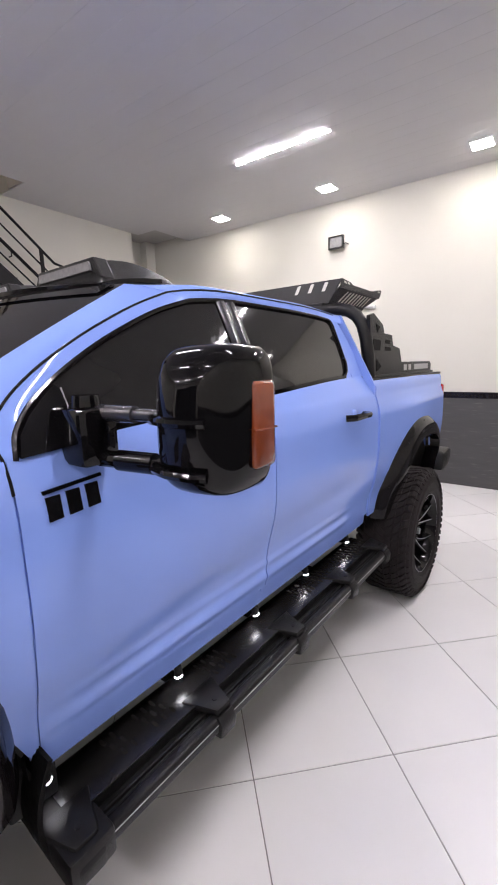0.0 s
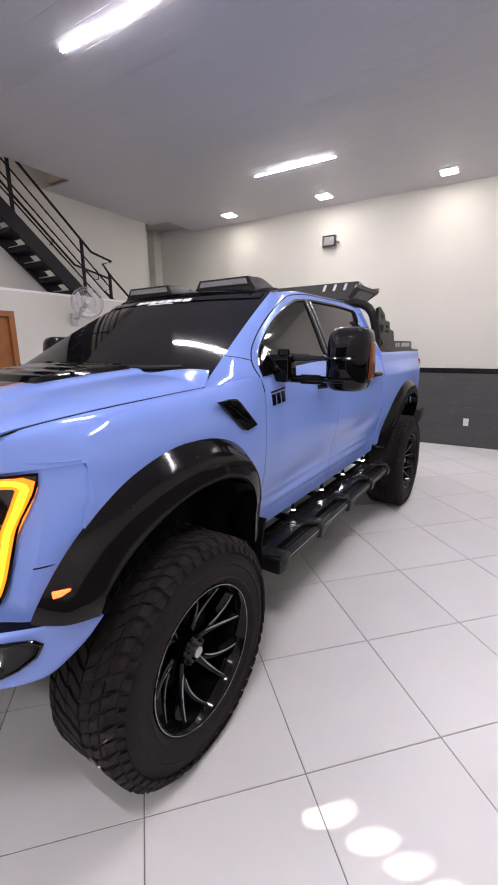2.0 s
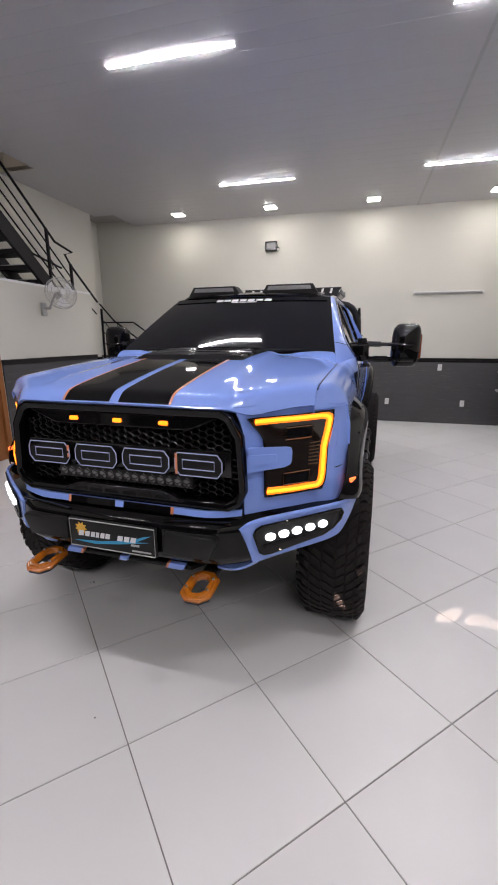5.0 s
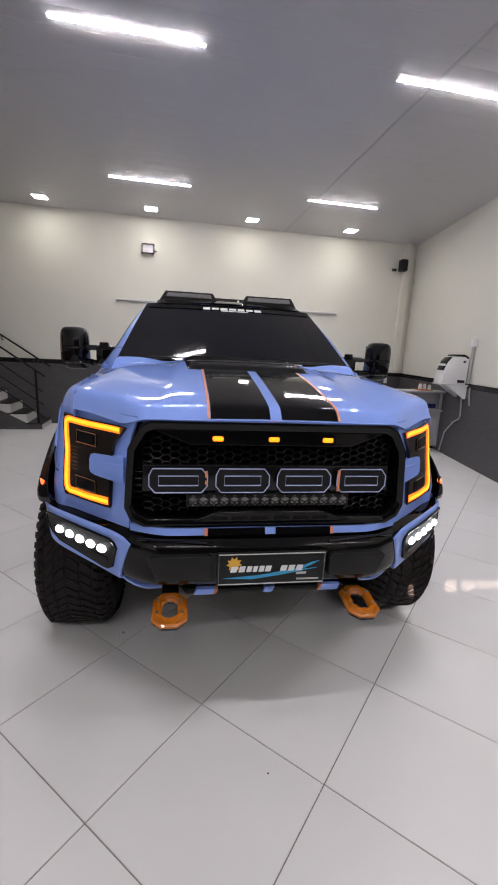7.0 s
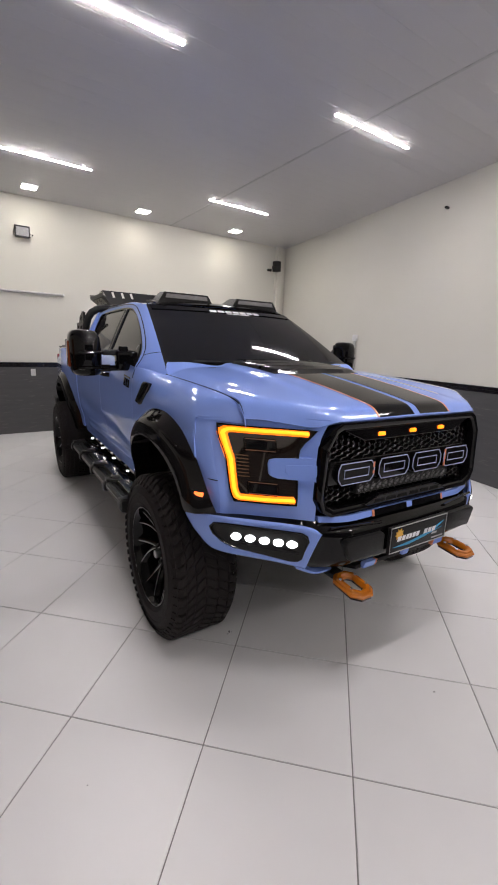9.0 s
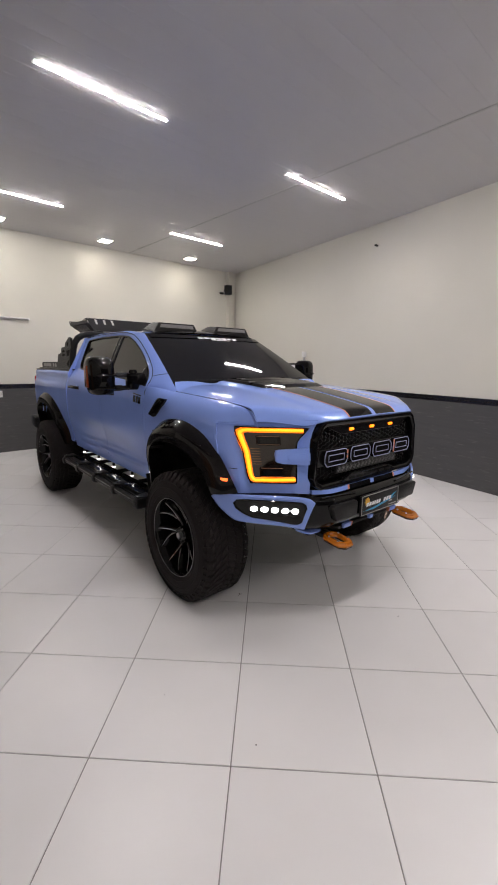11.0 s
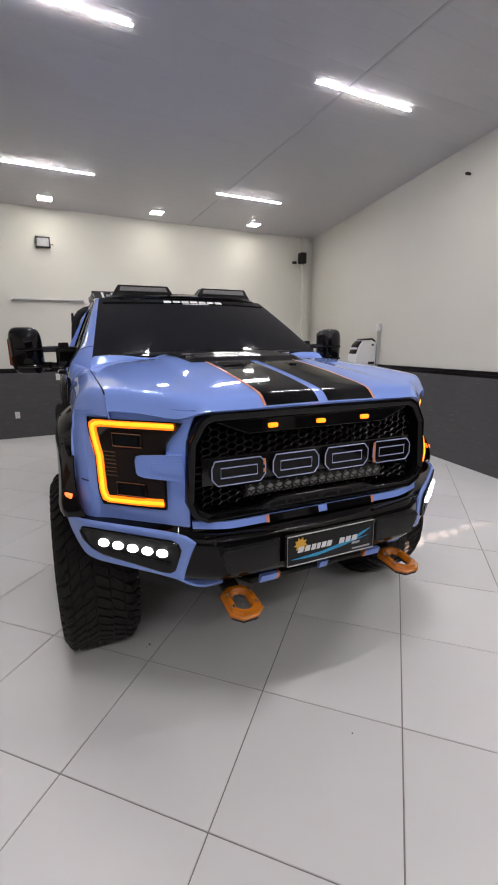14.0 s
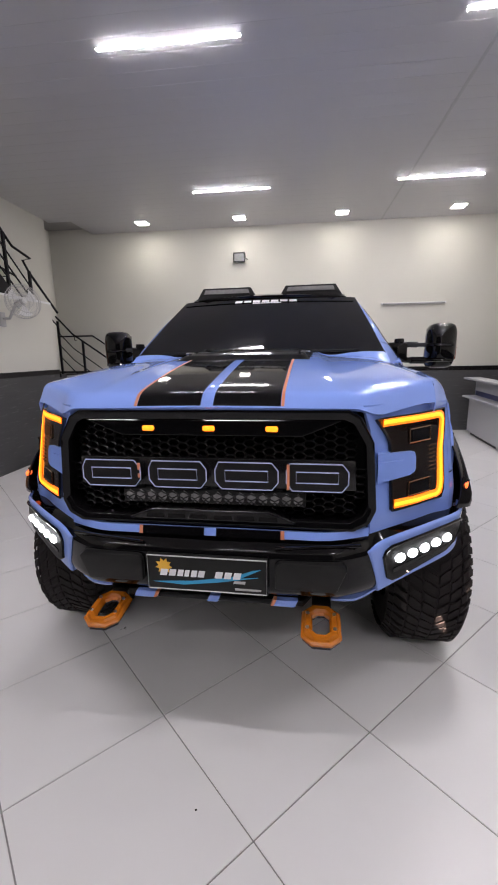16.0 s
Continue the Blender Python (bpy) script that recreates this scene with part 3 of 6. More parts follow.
part("handle", add_tube(bmesh.new(), [(0.03, 0.33, 1.0), (0.07, 0.33, 1.0), (0.07, 0.22, 1.0)], 0.009), CHROME, door)

# upper steel flight
stair = empty("steel_stair", pose(0, 0, 0), "black steel stair flight with pale open treads", "stair")
SL = 0.86
y0, z0 = 2.95, 1.62
for x in (OUT - 0.03, LEFT + 0.04):
    pts = [(y0, z0 - 0.15), (y0, z0 + 0.10), (-0.2, z0 + 0.10 + SL * (y0 + 0.2)), (-0.2, z0 - 0.15 + SL * (y0 + 0.2))]
    part("stringer", prism(pts, x - 0.025, x + 0.025, "x", 0.004), STEEL, stair, smooth=False)
n = 0
while True:
    z = z0 + 0.17 * (n + 1) - 0.06
    y = y0 - 0.17 * (n + 0.5) / SL
    if z > 4.1:
        break
    part("tread", box(LEFT + 0.07, OUT - 0.055, y - 0.165, y + 0.155, z - 0.062, z - 0.010, 0.003), STEEL, stair, smooth=False)
    part("tread_slab", box(LEFT + 0.075, OUT - 0.06, y - 0.150, y + 0.120, z - 0.010, z + 0.004, 0.002), STEPWHITE, stair, smooth=False)
    n += 1


def zs(y):
    return z0 + 0.10 + SL * (y0 - y)


rail = empty("stair_railing", pose(OUT - 0.03, 0, 0), "black steel railing of the upper stair flight", "railing")
for y in (2.62, 2.14, 1.16):
    top = 2.72 if y > 2.6 else zs(y) + 0.70
    part("post", box(-0.018, 0.018, y - 0.018, y + 0.018, max(2.30, zs(y) - 0.1), top, 0.003), STEEL, rail, smooth=False)
for k, dz in enumerate((0.70, 0.50, 0.32, 0.14)):
    pts = [(0, 0.1, zs(0.1) + dz), (0, 2.14, zs(2.14) + dz), (0, 2.30, zs(2.30) + dz)]
    if k == 0:
        pts += [(0, 2.68, zs(2.30) + 0.62), (0, 2.50, zs(2.30) + 0.56), (0, 2.62, 2.70), (0, 3.25, 2.20)]
    elif k == 1:
        pts += [(0, 2.62, 2.50), (0, 2.50, 2.44), (0, 3.2, 2.0)]
    else:
        pts += [(0, 2.62, zs(2.62) + dz)]
    part("rail" if k else "handrail", add_tube(bmesh.new(), pts, 0.017 if k == 0 else 0.011, 8), STEEL, rail)
wr = empty("wall_handrail", pose(LEFT, 0, 0), "black steel handrail bracketed to the stair wall", "handrail")
part("bar", add_tube(bmesh.new(), [(0.07, 0.4, zs(0.4) + 0.62), (0.07, 2.35, zs(2.35) + 0.62), (0.07, 3.0, zs(2.35) + 0.50)], 0.017, 8), STEEL, wr)
for y in (1.0, 2.0, 2.8):
    z = zs(min(y, 2.35)) + 0.62 - (0.09 if y > 2.5 else 0)
    part("bracket", add_tube(bmesh.new(), [(0, y, z - 0.07), (0.07, y, z - 0.07), (0.07, y, z)], 0.008, 6), STEEL, wr)

# lower flight along the back wall
low = empty("lower_stair", pose(0, 0, 0), "tiled lower stair with white risers and dark treads", "stair")
YO = 4.37
n = 7
xs = [-2.62 - 0.247 * k for k in range(n)] + [NOOK]
for k in range(n):
    z1 = 0.115 + 0.178 * k
    part("step", box(NOOK, xs[k], YO, BACK - 0.02, max(0, z1 - 0.178), z1 - 0.022), WAINSCOT, low, "grey clad stair block", smooth=False)
    part("riser", box(xs[k], xs[k] + 0.012, YO, BACK - 0.02, max(0, z1 - 0.178), z1 - 0.022), STEPWHITE, low, "white tiled riser", smooth=False)
    part("side_tile", box(xs[k + 1] if k < n - 1 else NOOK, xs[k] + 0.012, YO - 0.01, YO, max(0, z1 - 0.178), z1 - 0.022), STEPWHITE if k else WAINSCOT, low, "white side tile", smooth=False)
    part("tread", box(xs[k + 1] - 0.002 if k < n - 1 else NOOK, xs[k] + 0.03, YO - 0.02, BACK - 0.02, z1 - 0.022, z1, 0.003), BORDER, low, "dark stone tread", smooth=False)
part("side_wall", prism([(NOOK, 0.0), (-2.83, 0.0), (-2.83, 0.10), (NOOK, 1.42 - 0.30)], YO - 0.016, YO - 0.011, "y"), WAINSCOT, low, smooth=False)
ZL = 0.115 + 0.178 * (n - 1)
part("landing", box(NOOK, OUT - 0.62, NOOKY, YO, 0, ZL), WAINSCOT, low, smooth=False)
lr = empty("lower_railing", pose(0, YO + 0.03, 0), "black steel railing of the lower stair flight", "railing")
zr = lambda x: 0.95 + (-2.54 - x) * 0.70
for x, zb in ((-2.67, 0.115), (-3.755, 0.83), (-4.22, 1.18)):
    part("post", box(x - 0.018, x + 0.018, -0.018, 0.018, zb, zr(x) + (0.0 if x > -4 else 0.05), 0.003), STEEL, lr, smooth=False)
for k, dz in enumerate((0, -0.27, -0.5, -0.72)):
    part("rail" if k else "handrail", add_tube(bmesh.new(), [(-2.52 - 0.05 * (k > 0), 0, zr(-2.52) + dz), (-3.95, 0, zr(-3.95) + dz), (-4.25, 0, zr(-4.25) + dz + 0.12)], 0.017 if k == 0 else 0.010, 8), STEEL, lr)
wr2 = empty("lower_wall_handrail", pose(0, BACK, 0), "black steel handrail bracketed to the back wall", "handrail")
part("bar", add_tube(bmesh.new(), [(-4.60, -0.07, 1.92), (-3.81, -0.07, 1.92), (-2.56, -0.07, 1.08)], 0.016, 8), STEEL, wr2)
for x, z in ((-3.35, 1.61), (-4.2, 1.92), (-2.8, 1.24)):
    part("bracket", add_tube(bmesh.new(), [(x, 0, z - 0.08), (x, -0.07, z - 0.08), (x, -0.07, z)], 0.008, 6), STEEL, wr2)

# ---- wall fan ----
fan = empty("wall_fan", pose(OUT, 1.86, 2.20, 0, 0, 0), "grey wire-cage wall fan at rest on the closet wall", "fan")
m = pose(0.33, 0, 0, 0, 80, -28)
bm = bmesh.new()
for rr, zz in ((0.215, 0.0), (0.205, 0.05), (0.16, 0.075), (0.09, 0.085), (0.205, -0.05), (0.12, -0.07)):
    add_tube(bm, [m @ Vector((rr * math.cos(a * math.pi / 16), rr * math.sin(a * math.pi / 16), zz)) for a in range(32)], 0.0035, 5, True)
for a in range(40):
    c, s = math.cos(a * math.pi / 20), math.sin(a * math.pi / 20)
    add_tube(bm, [m @ Vector((r * c, r * s, z)) for r, z in ((0.04, 0.088), (0.16, 0.076), (0.205, 0.05), (0.216, 0), (0.205, -0.05), (0.10, -0.072))], 0.0016, 4)
part("cage", bm, FANGREY, fan)
for k in range(3):
    def blade(u, v, k=k):
        a = 2 * math.pi * k / 3 + (v - 0.5) * lerp(0.5, 1.0, u)
        r = lerp(0.04, 0.185, u)
        return m @ Vector((r * math.cos(a), r * math.sin(a), 0.025 * (v - 0.5)))
    part("blade", surf(blade, 5, 5, 0.003, m @ Vector((0, 0, -1))), WHITEPLASTIC, fan)
part("hub", add_cyl(bmesh.new(), m @ Vector((0, 0, -0.16)), m @ Vector((0, 0, 0.04)), 0.045, 0.035), WHITEPLASTIC, fan)
part("arm", add_tube(bmesh.new(), [(0, 0, -0.20), (0.12, 0, -0.20), (0.22, -0.02, -0.06), m @ Vector((0, 0, -0.12))], 0.018, 8), FANGREY, fan)
part("wall_plate", box(0, 0.03, -0.05, 0.05, -0.30, -0.12, 0.006), FANGREY, fan)

# ---- trolley, stool and a cloth under the stair ----
cart = empty("tool_trolley", pose(-3.28, 3.02, 0), "black three-tier trolley beside the stair", "trolley")
for z in (0.16, 0.46, 0.76):
    bm = box(-0.16, 0.16, -0.22, 0.22, z, z + 0.02, 0.004)
    for s in (-1, 1):
        add_box(bm, s * 0.155, s * 0.165, -0.22, 0.22, z, z + 0.06, 0.002)
        add_box(bm, -0.16, 0.16, s * 0.215, s * 0.225, z, z + 0.06, 0.002)
    part("shelf", bm, BLACKMATTE, cart, smooth=False)
for sx in (-1, 1):
    for sy in (-1, 1):
        part("post", add_cyl(bmesh.new(), (sx * 0.16, sy * 0.22, 0.07), (sx * 0.16, sy * 0.22, 0.88), 0.012, n=8), BLACKMATTE, cart)
        wl = part("castor", add_cyl(bmesh.new(), (sx * 0.16 - 0.012, sy * 0.22, 0.035), (sx * 0.16 + 0.012, sy * 0.22, 0.035), 0.035, n=14), RUBBER, cart)
part("push_handle", add_tube(bmesh.new(), [(-0.16, -0.22, 0.86), (-0.16, -0.20, 0.92), (0.16, -0.20, 0.92), (0.16, -0.22, 0.86)], 0.012, 8), BLACKMATTE, cart)


def drape(u, v):
    x, y = -0.15 + 0.30 * u, -0.2 + 0.4 * v
    return (x, y, 0.04 + 0.05 * math.sin(5 * u + 1) * math.cos(6 * v) + 0.05 * math.sin(3 * v) + 0.03 * math.sin(13 * u + 7 * v))


cl = part("folded_cloth", surf(drape, 16, 16, 0.012, (0, 0, -1)), BLUECLOTH, None, m=pose(-3.28, 3.06, 0.81))
tagged(cl, "crumpled blue cloth lying on the black trolley", "cloth")
st = empty("low_stool", pose(-3.05, 2.05, 0), "low black plastic stool on the tiled floor", "stool")
part("seat", box(-0.17, 0.17, -0.17, 0.17, 0.40, 0.44, 0.012), BLACKMATTE, st)
for sx in (-1, 1):
    for sy in (-1, 1):
        part("leg", prism([(sx * 0.11, 0.40), (sx * 0.16, 0.40), (sx * 0.20, 0.0), (sx * 0.155, 0.0)], sy * 0.11, sy * 0.16, "y", 0.004), BLACKMATTE, st)
    part("stretcher", box(-0.13, 0.13, sx * 0.125, sx * 0.145, 0.16, 0.19, 0.003), BLACKMATTE, st, smooth=False)

# specks of dirt on the tiles
bm = bmesh.new()
rng = random.Random(3)
for x, y, n, w in ((-0.645, -1.365, 7, 0.014), (-0.024, -2.25, 1, 0.004), (-1.371, -2.326, 1, 0.005), (-1.535, -1.814, 1, 0.004)):
    for _ in range(n):
        b = bmesh.new()
        bmesh.ops.create_icosphere(b, subdivisions=1, radius=1.0)
        join(bm, b, Matrix.Translation((x + rng.gauss(0, w), y + rng.gauss(0, w * 0.5), 0.001)) @ Matrix.Diagonal((rng.uniform(0.002, 0.005), rng.uniform(0.0015, 0.004), 0.0016, 1)))
tagged(part("floor_dirt", bm, DARK, None), "small dark specks of dirt on the tiled floor", "dirt", kind="stuff")

# ---- the pickup ----
# own axes: x to its left flank, y to its tail, z up; the front axle stands at y = 0
truck = empty("pickup_truck", pose(0.035, -1.05, 0, 0, 0, -2.3), "lifted pale blue pickup with black stripes and off-road kit", "pickup truck")
WB, R, ZW = 3.27, 0.455, 0.447


def side_x(y, z):
    w = itp(z, (0.60, 0.70, 0.82, 0.95, 1.15, 1.32, 1.44, 1.50, 1.56, 1.64, 1.87, 1.90), (0.850, 0.866, 0.878, 0.908, 0.926, 0.924, 0.898, 0.860, 0.820, 0.785, 0.678, 0.662))
    if 0.75 < y < 2.5:
        w -= 0.015 * math.exp(-((z - 0.90 - 0.07 * (y - 1.2)) / 0.085) ** 2) * itp(y, (0.75, 1.2, 2.1, 2.5), (0.0, 1.0, 1.0, 0.0))
    if 0.62 < y < 2.3:
        e = itp(y, (0.62, 0.68, 2.2, 2.3), (0.0, 1.0, 1.0, 0.0))
        w += e * (0.007 * math.exp(-((z - 0.778) / 0.018) ** 4) + 0.004 * math.exp(-((z - 0.838) / 0.012) ** 4))
    return w - itp(z, (0.88, 1.0, 1.15, 1.26), (-0.030, -0.042, -0.030, 0.050)) * max(0.0, (-0.15 - y) / 0.5) ** 1.6 - 0.02 * max(0.0, (y - 3.3) / 0.8) ** 2


def side_panel(name, s, ya, yb, za, zb, nu=14, nv=14, thick=0.012, off=0.0, material=PAINT, parent=truck, label=""):
    """A flank panel on side s; ya and yb give its ends at a share v of its height, za and zb its edges at a place y."""
    def f(u, v):
        y = lerp(ya(v), yb(v), u)
        z = lerp(za(y), zb(y), v)
        return (s * (side_x(y, z) + off), y, z)
    return part(name, surf(f, nu, nv, thick, (0, 1.5, 1.0)), material, parent, label)


const = lambda c: (lambda *_: c)
SILL = 0.735
belt = lambda y: itp(y, (0.5, 0.7, 1.5, 2.25, 2.6), (1.44, 1.465, 1.505, 1.545, 1.555))
seam_z = lambda y: itp(y, (-0.68, -0.655, -0.61, -0.575, -0.50, -0.345, -0.14, 0.10, 0.27, 0.46, 0.6), (1.284, 1.300, 1.356, 1.371, 1.383, 1.396, 1.407, 1.418, 1.424, 1.446, 1.452))


def arch(y, yc, zc, r, base):
    d = r * r - (y - yc) ** 2
    return max(base, zc + math.sqrt(d)) if d > 0 else base


def roof_z(x, y):
    return itp(y, (0.92, 1.1, 1.5, 2.1, 2.5), (1.885, 1.922, 1.945, 1.945, 1.922)) - 0.014 * (abs(x) / 0.6) ** 2.5


# cab floor pan and frame
bm = box(-0.70, 0.70, 0.45, 2.45, 0.62, 0.86, 0.02)
add_box(bm, -0.62, 0.62, -0.70, 0.48, 0.98, 1.22, 0.03)
add_box(bm, -0.45, 0.45, -0.78, 0.48, 0.62, 1.0, 0.03)
for s in (-1, 1):
    add_box(bm, s * 0.36, s * 0.46, -0.78, 4.0, 0.54, 0.68, 0.01)
add_box(bm, -0.62, 0.62, 2.45, 4.06, 0.78, 0.88, 0.02)
add_box(bm, -0.5, 0.5, 3.95, 4.02, 0.6, 0.72, 0.01)
add_box(bm, -0.18, 0.18, 0.5, 2.4, 0.50, 0.66, 0.04)
part("chassis", bm, DARK, truck)
for y in (0, WB):
    bm = add_cyl(bmesh.new(), (-0.75, y, ZW), (0.75, y, ZW), 0.045)
    join(bm, (lambda b: (bmesh.ops.create_icosphere(b, subdivisions=2, radius=0.15), b)[1])(bmesh.new()), Matrix.Translation((0.12, y, ZW)))
    part("axle", bm, DARK, truck)
for s in (-1, 1):
    for y in (0.02, WB - 0.1):
        bm = add_cyl(bmesh.new(), (s * 0.60, y + 0.10, ZW), (s * 0.50, y + 0.16, 1.0), 0.032)
        bm = add_cyl(bm, (s * 0.585, y + 0.11, 0.58), (s * 0.525, y + 0.15, 0.9), 0.05)
        part("shock_absorber", bm, BLACKPOWDER, truck)
    part("control_arm", add_tube(bmesh.new(), [(s * 0.3, 0.25, 0.62), (s * 0.72, 0.02, 0.48), (s * 0.3, -0.22, 0.60)], 0.028), DARK, truck)
    part("mud_flap", surf(lambda u, v, s=s: (s * lerp(0.52, 0.925, u), 0.560 - 0.03 * math.sin(math.pi * v) + 0.02 * v, lerp(0.47, 0.74, v)), 6, 8, 0.012, (s * 0.7, 0.0, 0.6)), DARK, truck)
    # wheel house liners
    for yc, r in ((0.0, 0.56), (WB, 0.57)):
        def liner(u, v, yc=yc, r=r, s=s):
            a = lerp(0.08, math.pi - 0.20, u)
            return (s * lerp(0.55, 0.875, v), yc + r * math.cos(a) * 1.0, 0.58 + r * math.sin(a))
        part("wheel_liner", surf(liner, 24, 2, 0.008, (s * 0.7, yc, 3.0)), DARK, truck)
        part("liner_wall", prism([(yc + r * math.cos(a * math.pi / 12), 0.58 + r * math.sin(a * math.pi / 12)) for a in range(13)], s * 0.53, s * 0.55, "x"), DARK, truck, smooth=False)

# front face, shared by wings, lamps and bonnet
def yf(x, z):
    a = abs(x)
    low = itp(a, (0, 0.50, 0.545, 0.60, 0.645, 0.73, 0.83, 0.875, 0.905, 0.926, 0.938), (-0.892, -0.886, -0.872, -0.838, -0.805, -0.735, -0.648, -0.620, -0.590, -0.55, -0.47))
    high = itp(a, (0, 0.50, 0.545, 0.60, 0.64, 0.72, 0.79, 0.84, 0.87, 0.90, 0.925), (-0.892, -0.884, -0.855, -0.800, -0.762, -0.690, -0.615, -0.552, -0.505, -0.46, -0.40))
    return lerp(low, high, max(0.0, min(1.0, (z - 0.95) / 0.31)))


# bonnet
def hx(y):
    return itp(y, (-0.68, -0.36, 0.15, 0.265, 0.305, 0.328, 0.35), (0.800, 0.806, 0.805, 0.800, 0.792, 0.781, 0.768))


def hood_y0(x):
    return itp(abs(x), (0, 0.3, 0.48, 0.545, 0.60, 0.64, 0.72, 0.81), (-0.915, -0.908, -0.898, -0.868, -0.818, -0.781, -0.712, -0.642))


def hood_y1(x):
    return itp(abs(x), (0, 0.4, 0.65, 0.80), (0.268, 0.315, 0.352, 0.350))


def hood_z(x, y):
    a = abs(x)
    q = max(0.0, min(1.0, (y - 0.262) / 0.088))
    base = 1.4145 + 0.038 * y - 0.05 * y * y + 0.068 * q * q * (3 - 2 * q)
    zc = 1.476 + 0.085 * y - 0.065 * y * y
    rx = itp(y, (-0.9, 0.3), (0.03, -0.02))
    prof = itp(a - rx, (0, 0.24, 0.365, 0.385, 0.445, 0.47, 0.60, 0.70, 0.755, 0.785, 0.81), (1.0, 0.99, 0.97, 0.95, 0.72, 0.68, 0.62, 0.50, 0.30, 0.12, 0.0))
    edge = itp(y - hood_y0(x), (0, 0.012, 0.045, 0.075, 0.12), (1.0, 0.72, 0.16, 0.03, 0.0)) * itp(a, (0, 0.48, 0.60, 0.8), (0.036, 0.038, 0.078, 0.072))
    return base + (zc - base) * prof + 0.006 * max(0.0, math.cos(min(a, 0.36) * 4.3)) - edge


def on_hood(x, y, d=0.0):
    return (x, y, hood_z(x, y) + d)


def hood_f(u, v):
    k = 2 * u - 1
    w = 0.80
    for _ in range(3):
        x = k * w
        y = lerp(hood_y0(x), hood_y1(x), v ** 1.35)
        w = hx(y) - 0.003
    return on_hood(x, y)


hood = part("bonnet", surf(hood_f, 100, 60, 0.014, (0, 0, 0.3)), PAINT, truck)


def hood_strip(name, x0, x1, material, d, y_end=0.0, label=""):
    def f(u, v):
        x = lerp(x0, x1, u)
        return on_hood(x, lerp(hood_y0(x) + 0.003, y_end, v ** 1.35), d)
    return part(name, surf(f, max(2, int(abs(x1 - x0) / 0.02)), 44, 0.002, (0, 0, 0.3)), material, hood, label)


for s in (-1, 1):
    hood_strip("stripe", s * 0.022, s * 0.249, BLACKGLOSS, 0.003, -0.16, "gloss black racing stripe")
    hood_strip("pinstripe", s * 0.251, s * 0.261, ORANGELINE, 0.003, -0.16, "thin orange edge line")


# closed scoop with shallow louvres
def scoop_f(u, v):
    x = lerp(-0.355, 0.355, u) * lerp(0.94, 1.0, v)
    y = lerp(-0.19, 0.262, v) - 0.03 * (1 - (2 * u - 1) ** 2) * (1 - v)
    h = 0.017 * min(1, v * 9.0) * min(1, (1 - abs(2 * u - 1)) * 12) + 0.003 * math.sin(v * 26.0) * (0.15 < v < 0.93) * (abs(2 * u - 1) < 0.86)
    return (x, y, hood_z(x, y) + 0.003 + h)


scoop = part("bonnet_scoop", surf(scoop_f, 44, 60, 0.008, (0, 0, 0.5)), BLACKGLOSS, hood, "gloss black louvred bonnet scoop")
for s in (-1, 1):
    part("scoop_clip", box(s * 0.285, s * 0.335, -0.03, -0.012, 0, 0.008, 0.003, Matrix.Translation((0, 0, hood_z(0.31, -0.02) + 0.018))), CHROME, scoop)
    part("washer_jet", box(s * 0.26, s * 0.30, 0.235, 0.26, 0, 0.016, 0.004, Matrix.Translation((0, 0, hood_z(0.28, 0.24) + 0.012))), BLACKGLOSS, hood)


# cowl, windscreen and wipers
def ws(u, v, d=0.0):
    k = 2 * u - 1
    x = k * lerp(0.778, 0.650, v)
    y = lerp(0.255 + 0.10 * k * k, 0.925 + 0.155 * k * k, v) - 0.006 * math.sin(math.pi * v) * (v > 0) + d * 0.5
    z = lerp(1.478, 1.893, v) + 0.006 * math.sin(math.pi * v) * (v > 0) - d
    return (x, y, z)


part("cowl", surf(lambda u, v: (lerp(-0.77, 0.77, u), lerp(hood_y1(lerp(-0.77, 0.77, u)) - 0.05, ws(u, 0.03)[1] + 0.03, v), lerp(1.415, 1.452, v)), 20, 3, 0.01, (0, 0.3, 0)), BLACKMATTE, truck)
screen = part("windscreen", surf(lambda u, v: ws(u, lerp(-0.07, 1, v)), 24, 18, 0.006, (0, 1.5, 0.8)), GLASS, truck, "dark tinted windscreen")
part("sun_strip", surf(lambda u, v: (lambda p: (p[0], p[1] - 0.004, p[2] + 0.004))(ws(lerp(0.02, 0.98, u), lerp(0.90, 0.99, v))), 24, 3, 0.002, (0, 1.5, 0.8)), BLACKGLOSS, screen)


def ws_mark(name, u0, u1, v0, v1, material=WHITEVINYL, skew=0.0):
    def f(u, v):
        p = ws(lerp(u0, u1, u) + skew * v, lerp(v0, v1, v))
        return (p[0], p[1] - 0.007, p[2] + 0.007)
    part(name, surf(f, 3, 1, 0.0015, (0, 1.5, 0.8)), material, screen, smooth=False)


# lettering on the sun strip stands as plain bars
for k in range(7):
    u0 = 0.335 + 0.0495 * k
    ws_mark("white_bar", u0, u0 + 0.040, 0.890 if k % 2 else 0.884, 0.928)
ws_mark("white_bar", 0.435, 0.590, 0.860, 0.875)
for x0 in (-0.60, 0.06):
    p = [ws((x0 + t * 0.56 + 0.775) / 1.55, 0.035 + 0.012 * t) for t in (0, 0.3, 0.6, 1.0)]
    part("wiper", add_tube(bmesh.new(), [(q[0], q[1] - 0.010, q[2] + 0.006) for q in p], 0.006, 6), BLACKMATTE, screen)

# gap between bonnet and wings
for s in (-1, 1):
    part("bonnet_gap", add_tube(bmesh.new(), [(s * hx(y), y, seam_z(y) - 0.001) for y in [-0.600 + 0.0265 * k for k in range(34)]] + [(s * 0.792, 0.304, 1.437), (s * 0.781, 0.328, 1.464), (s * 0.768, 0.348, 1.494)], 0.0028, 6), DARK, hood)

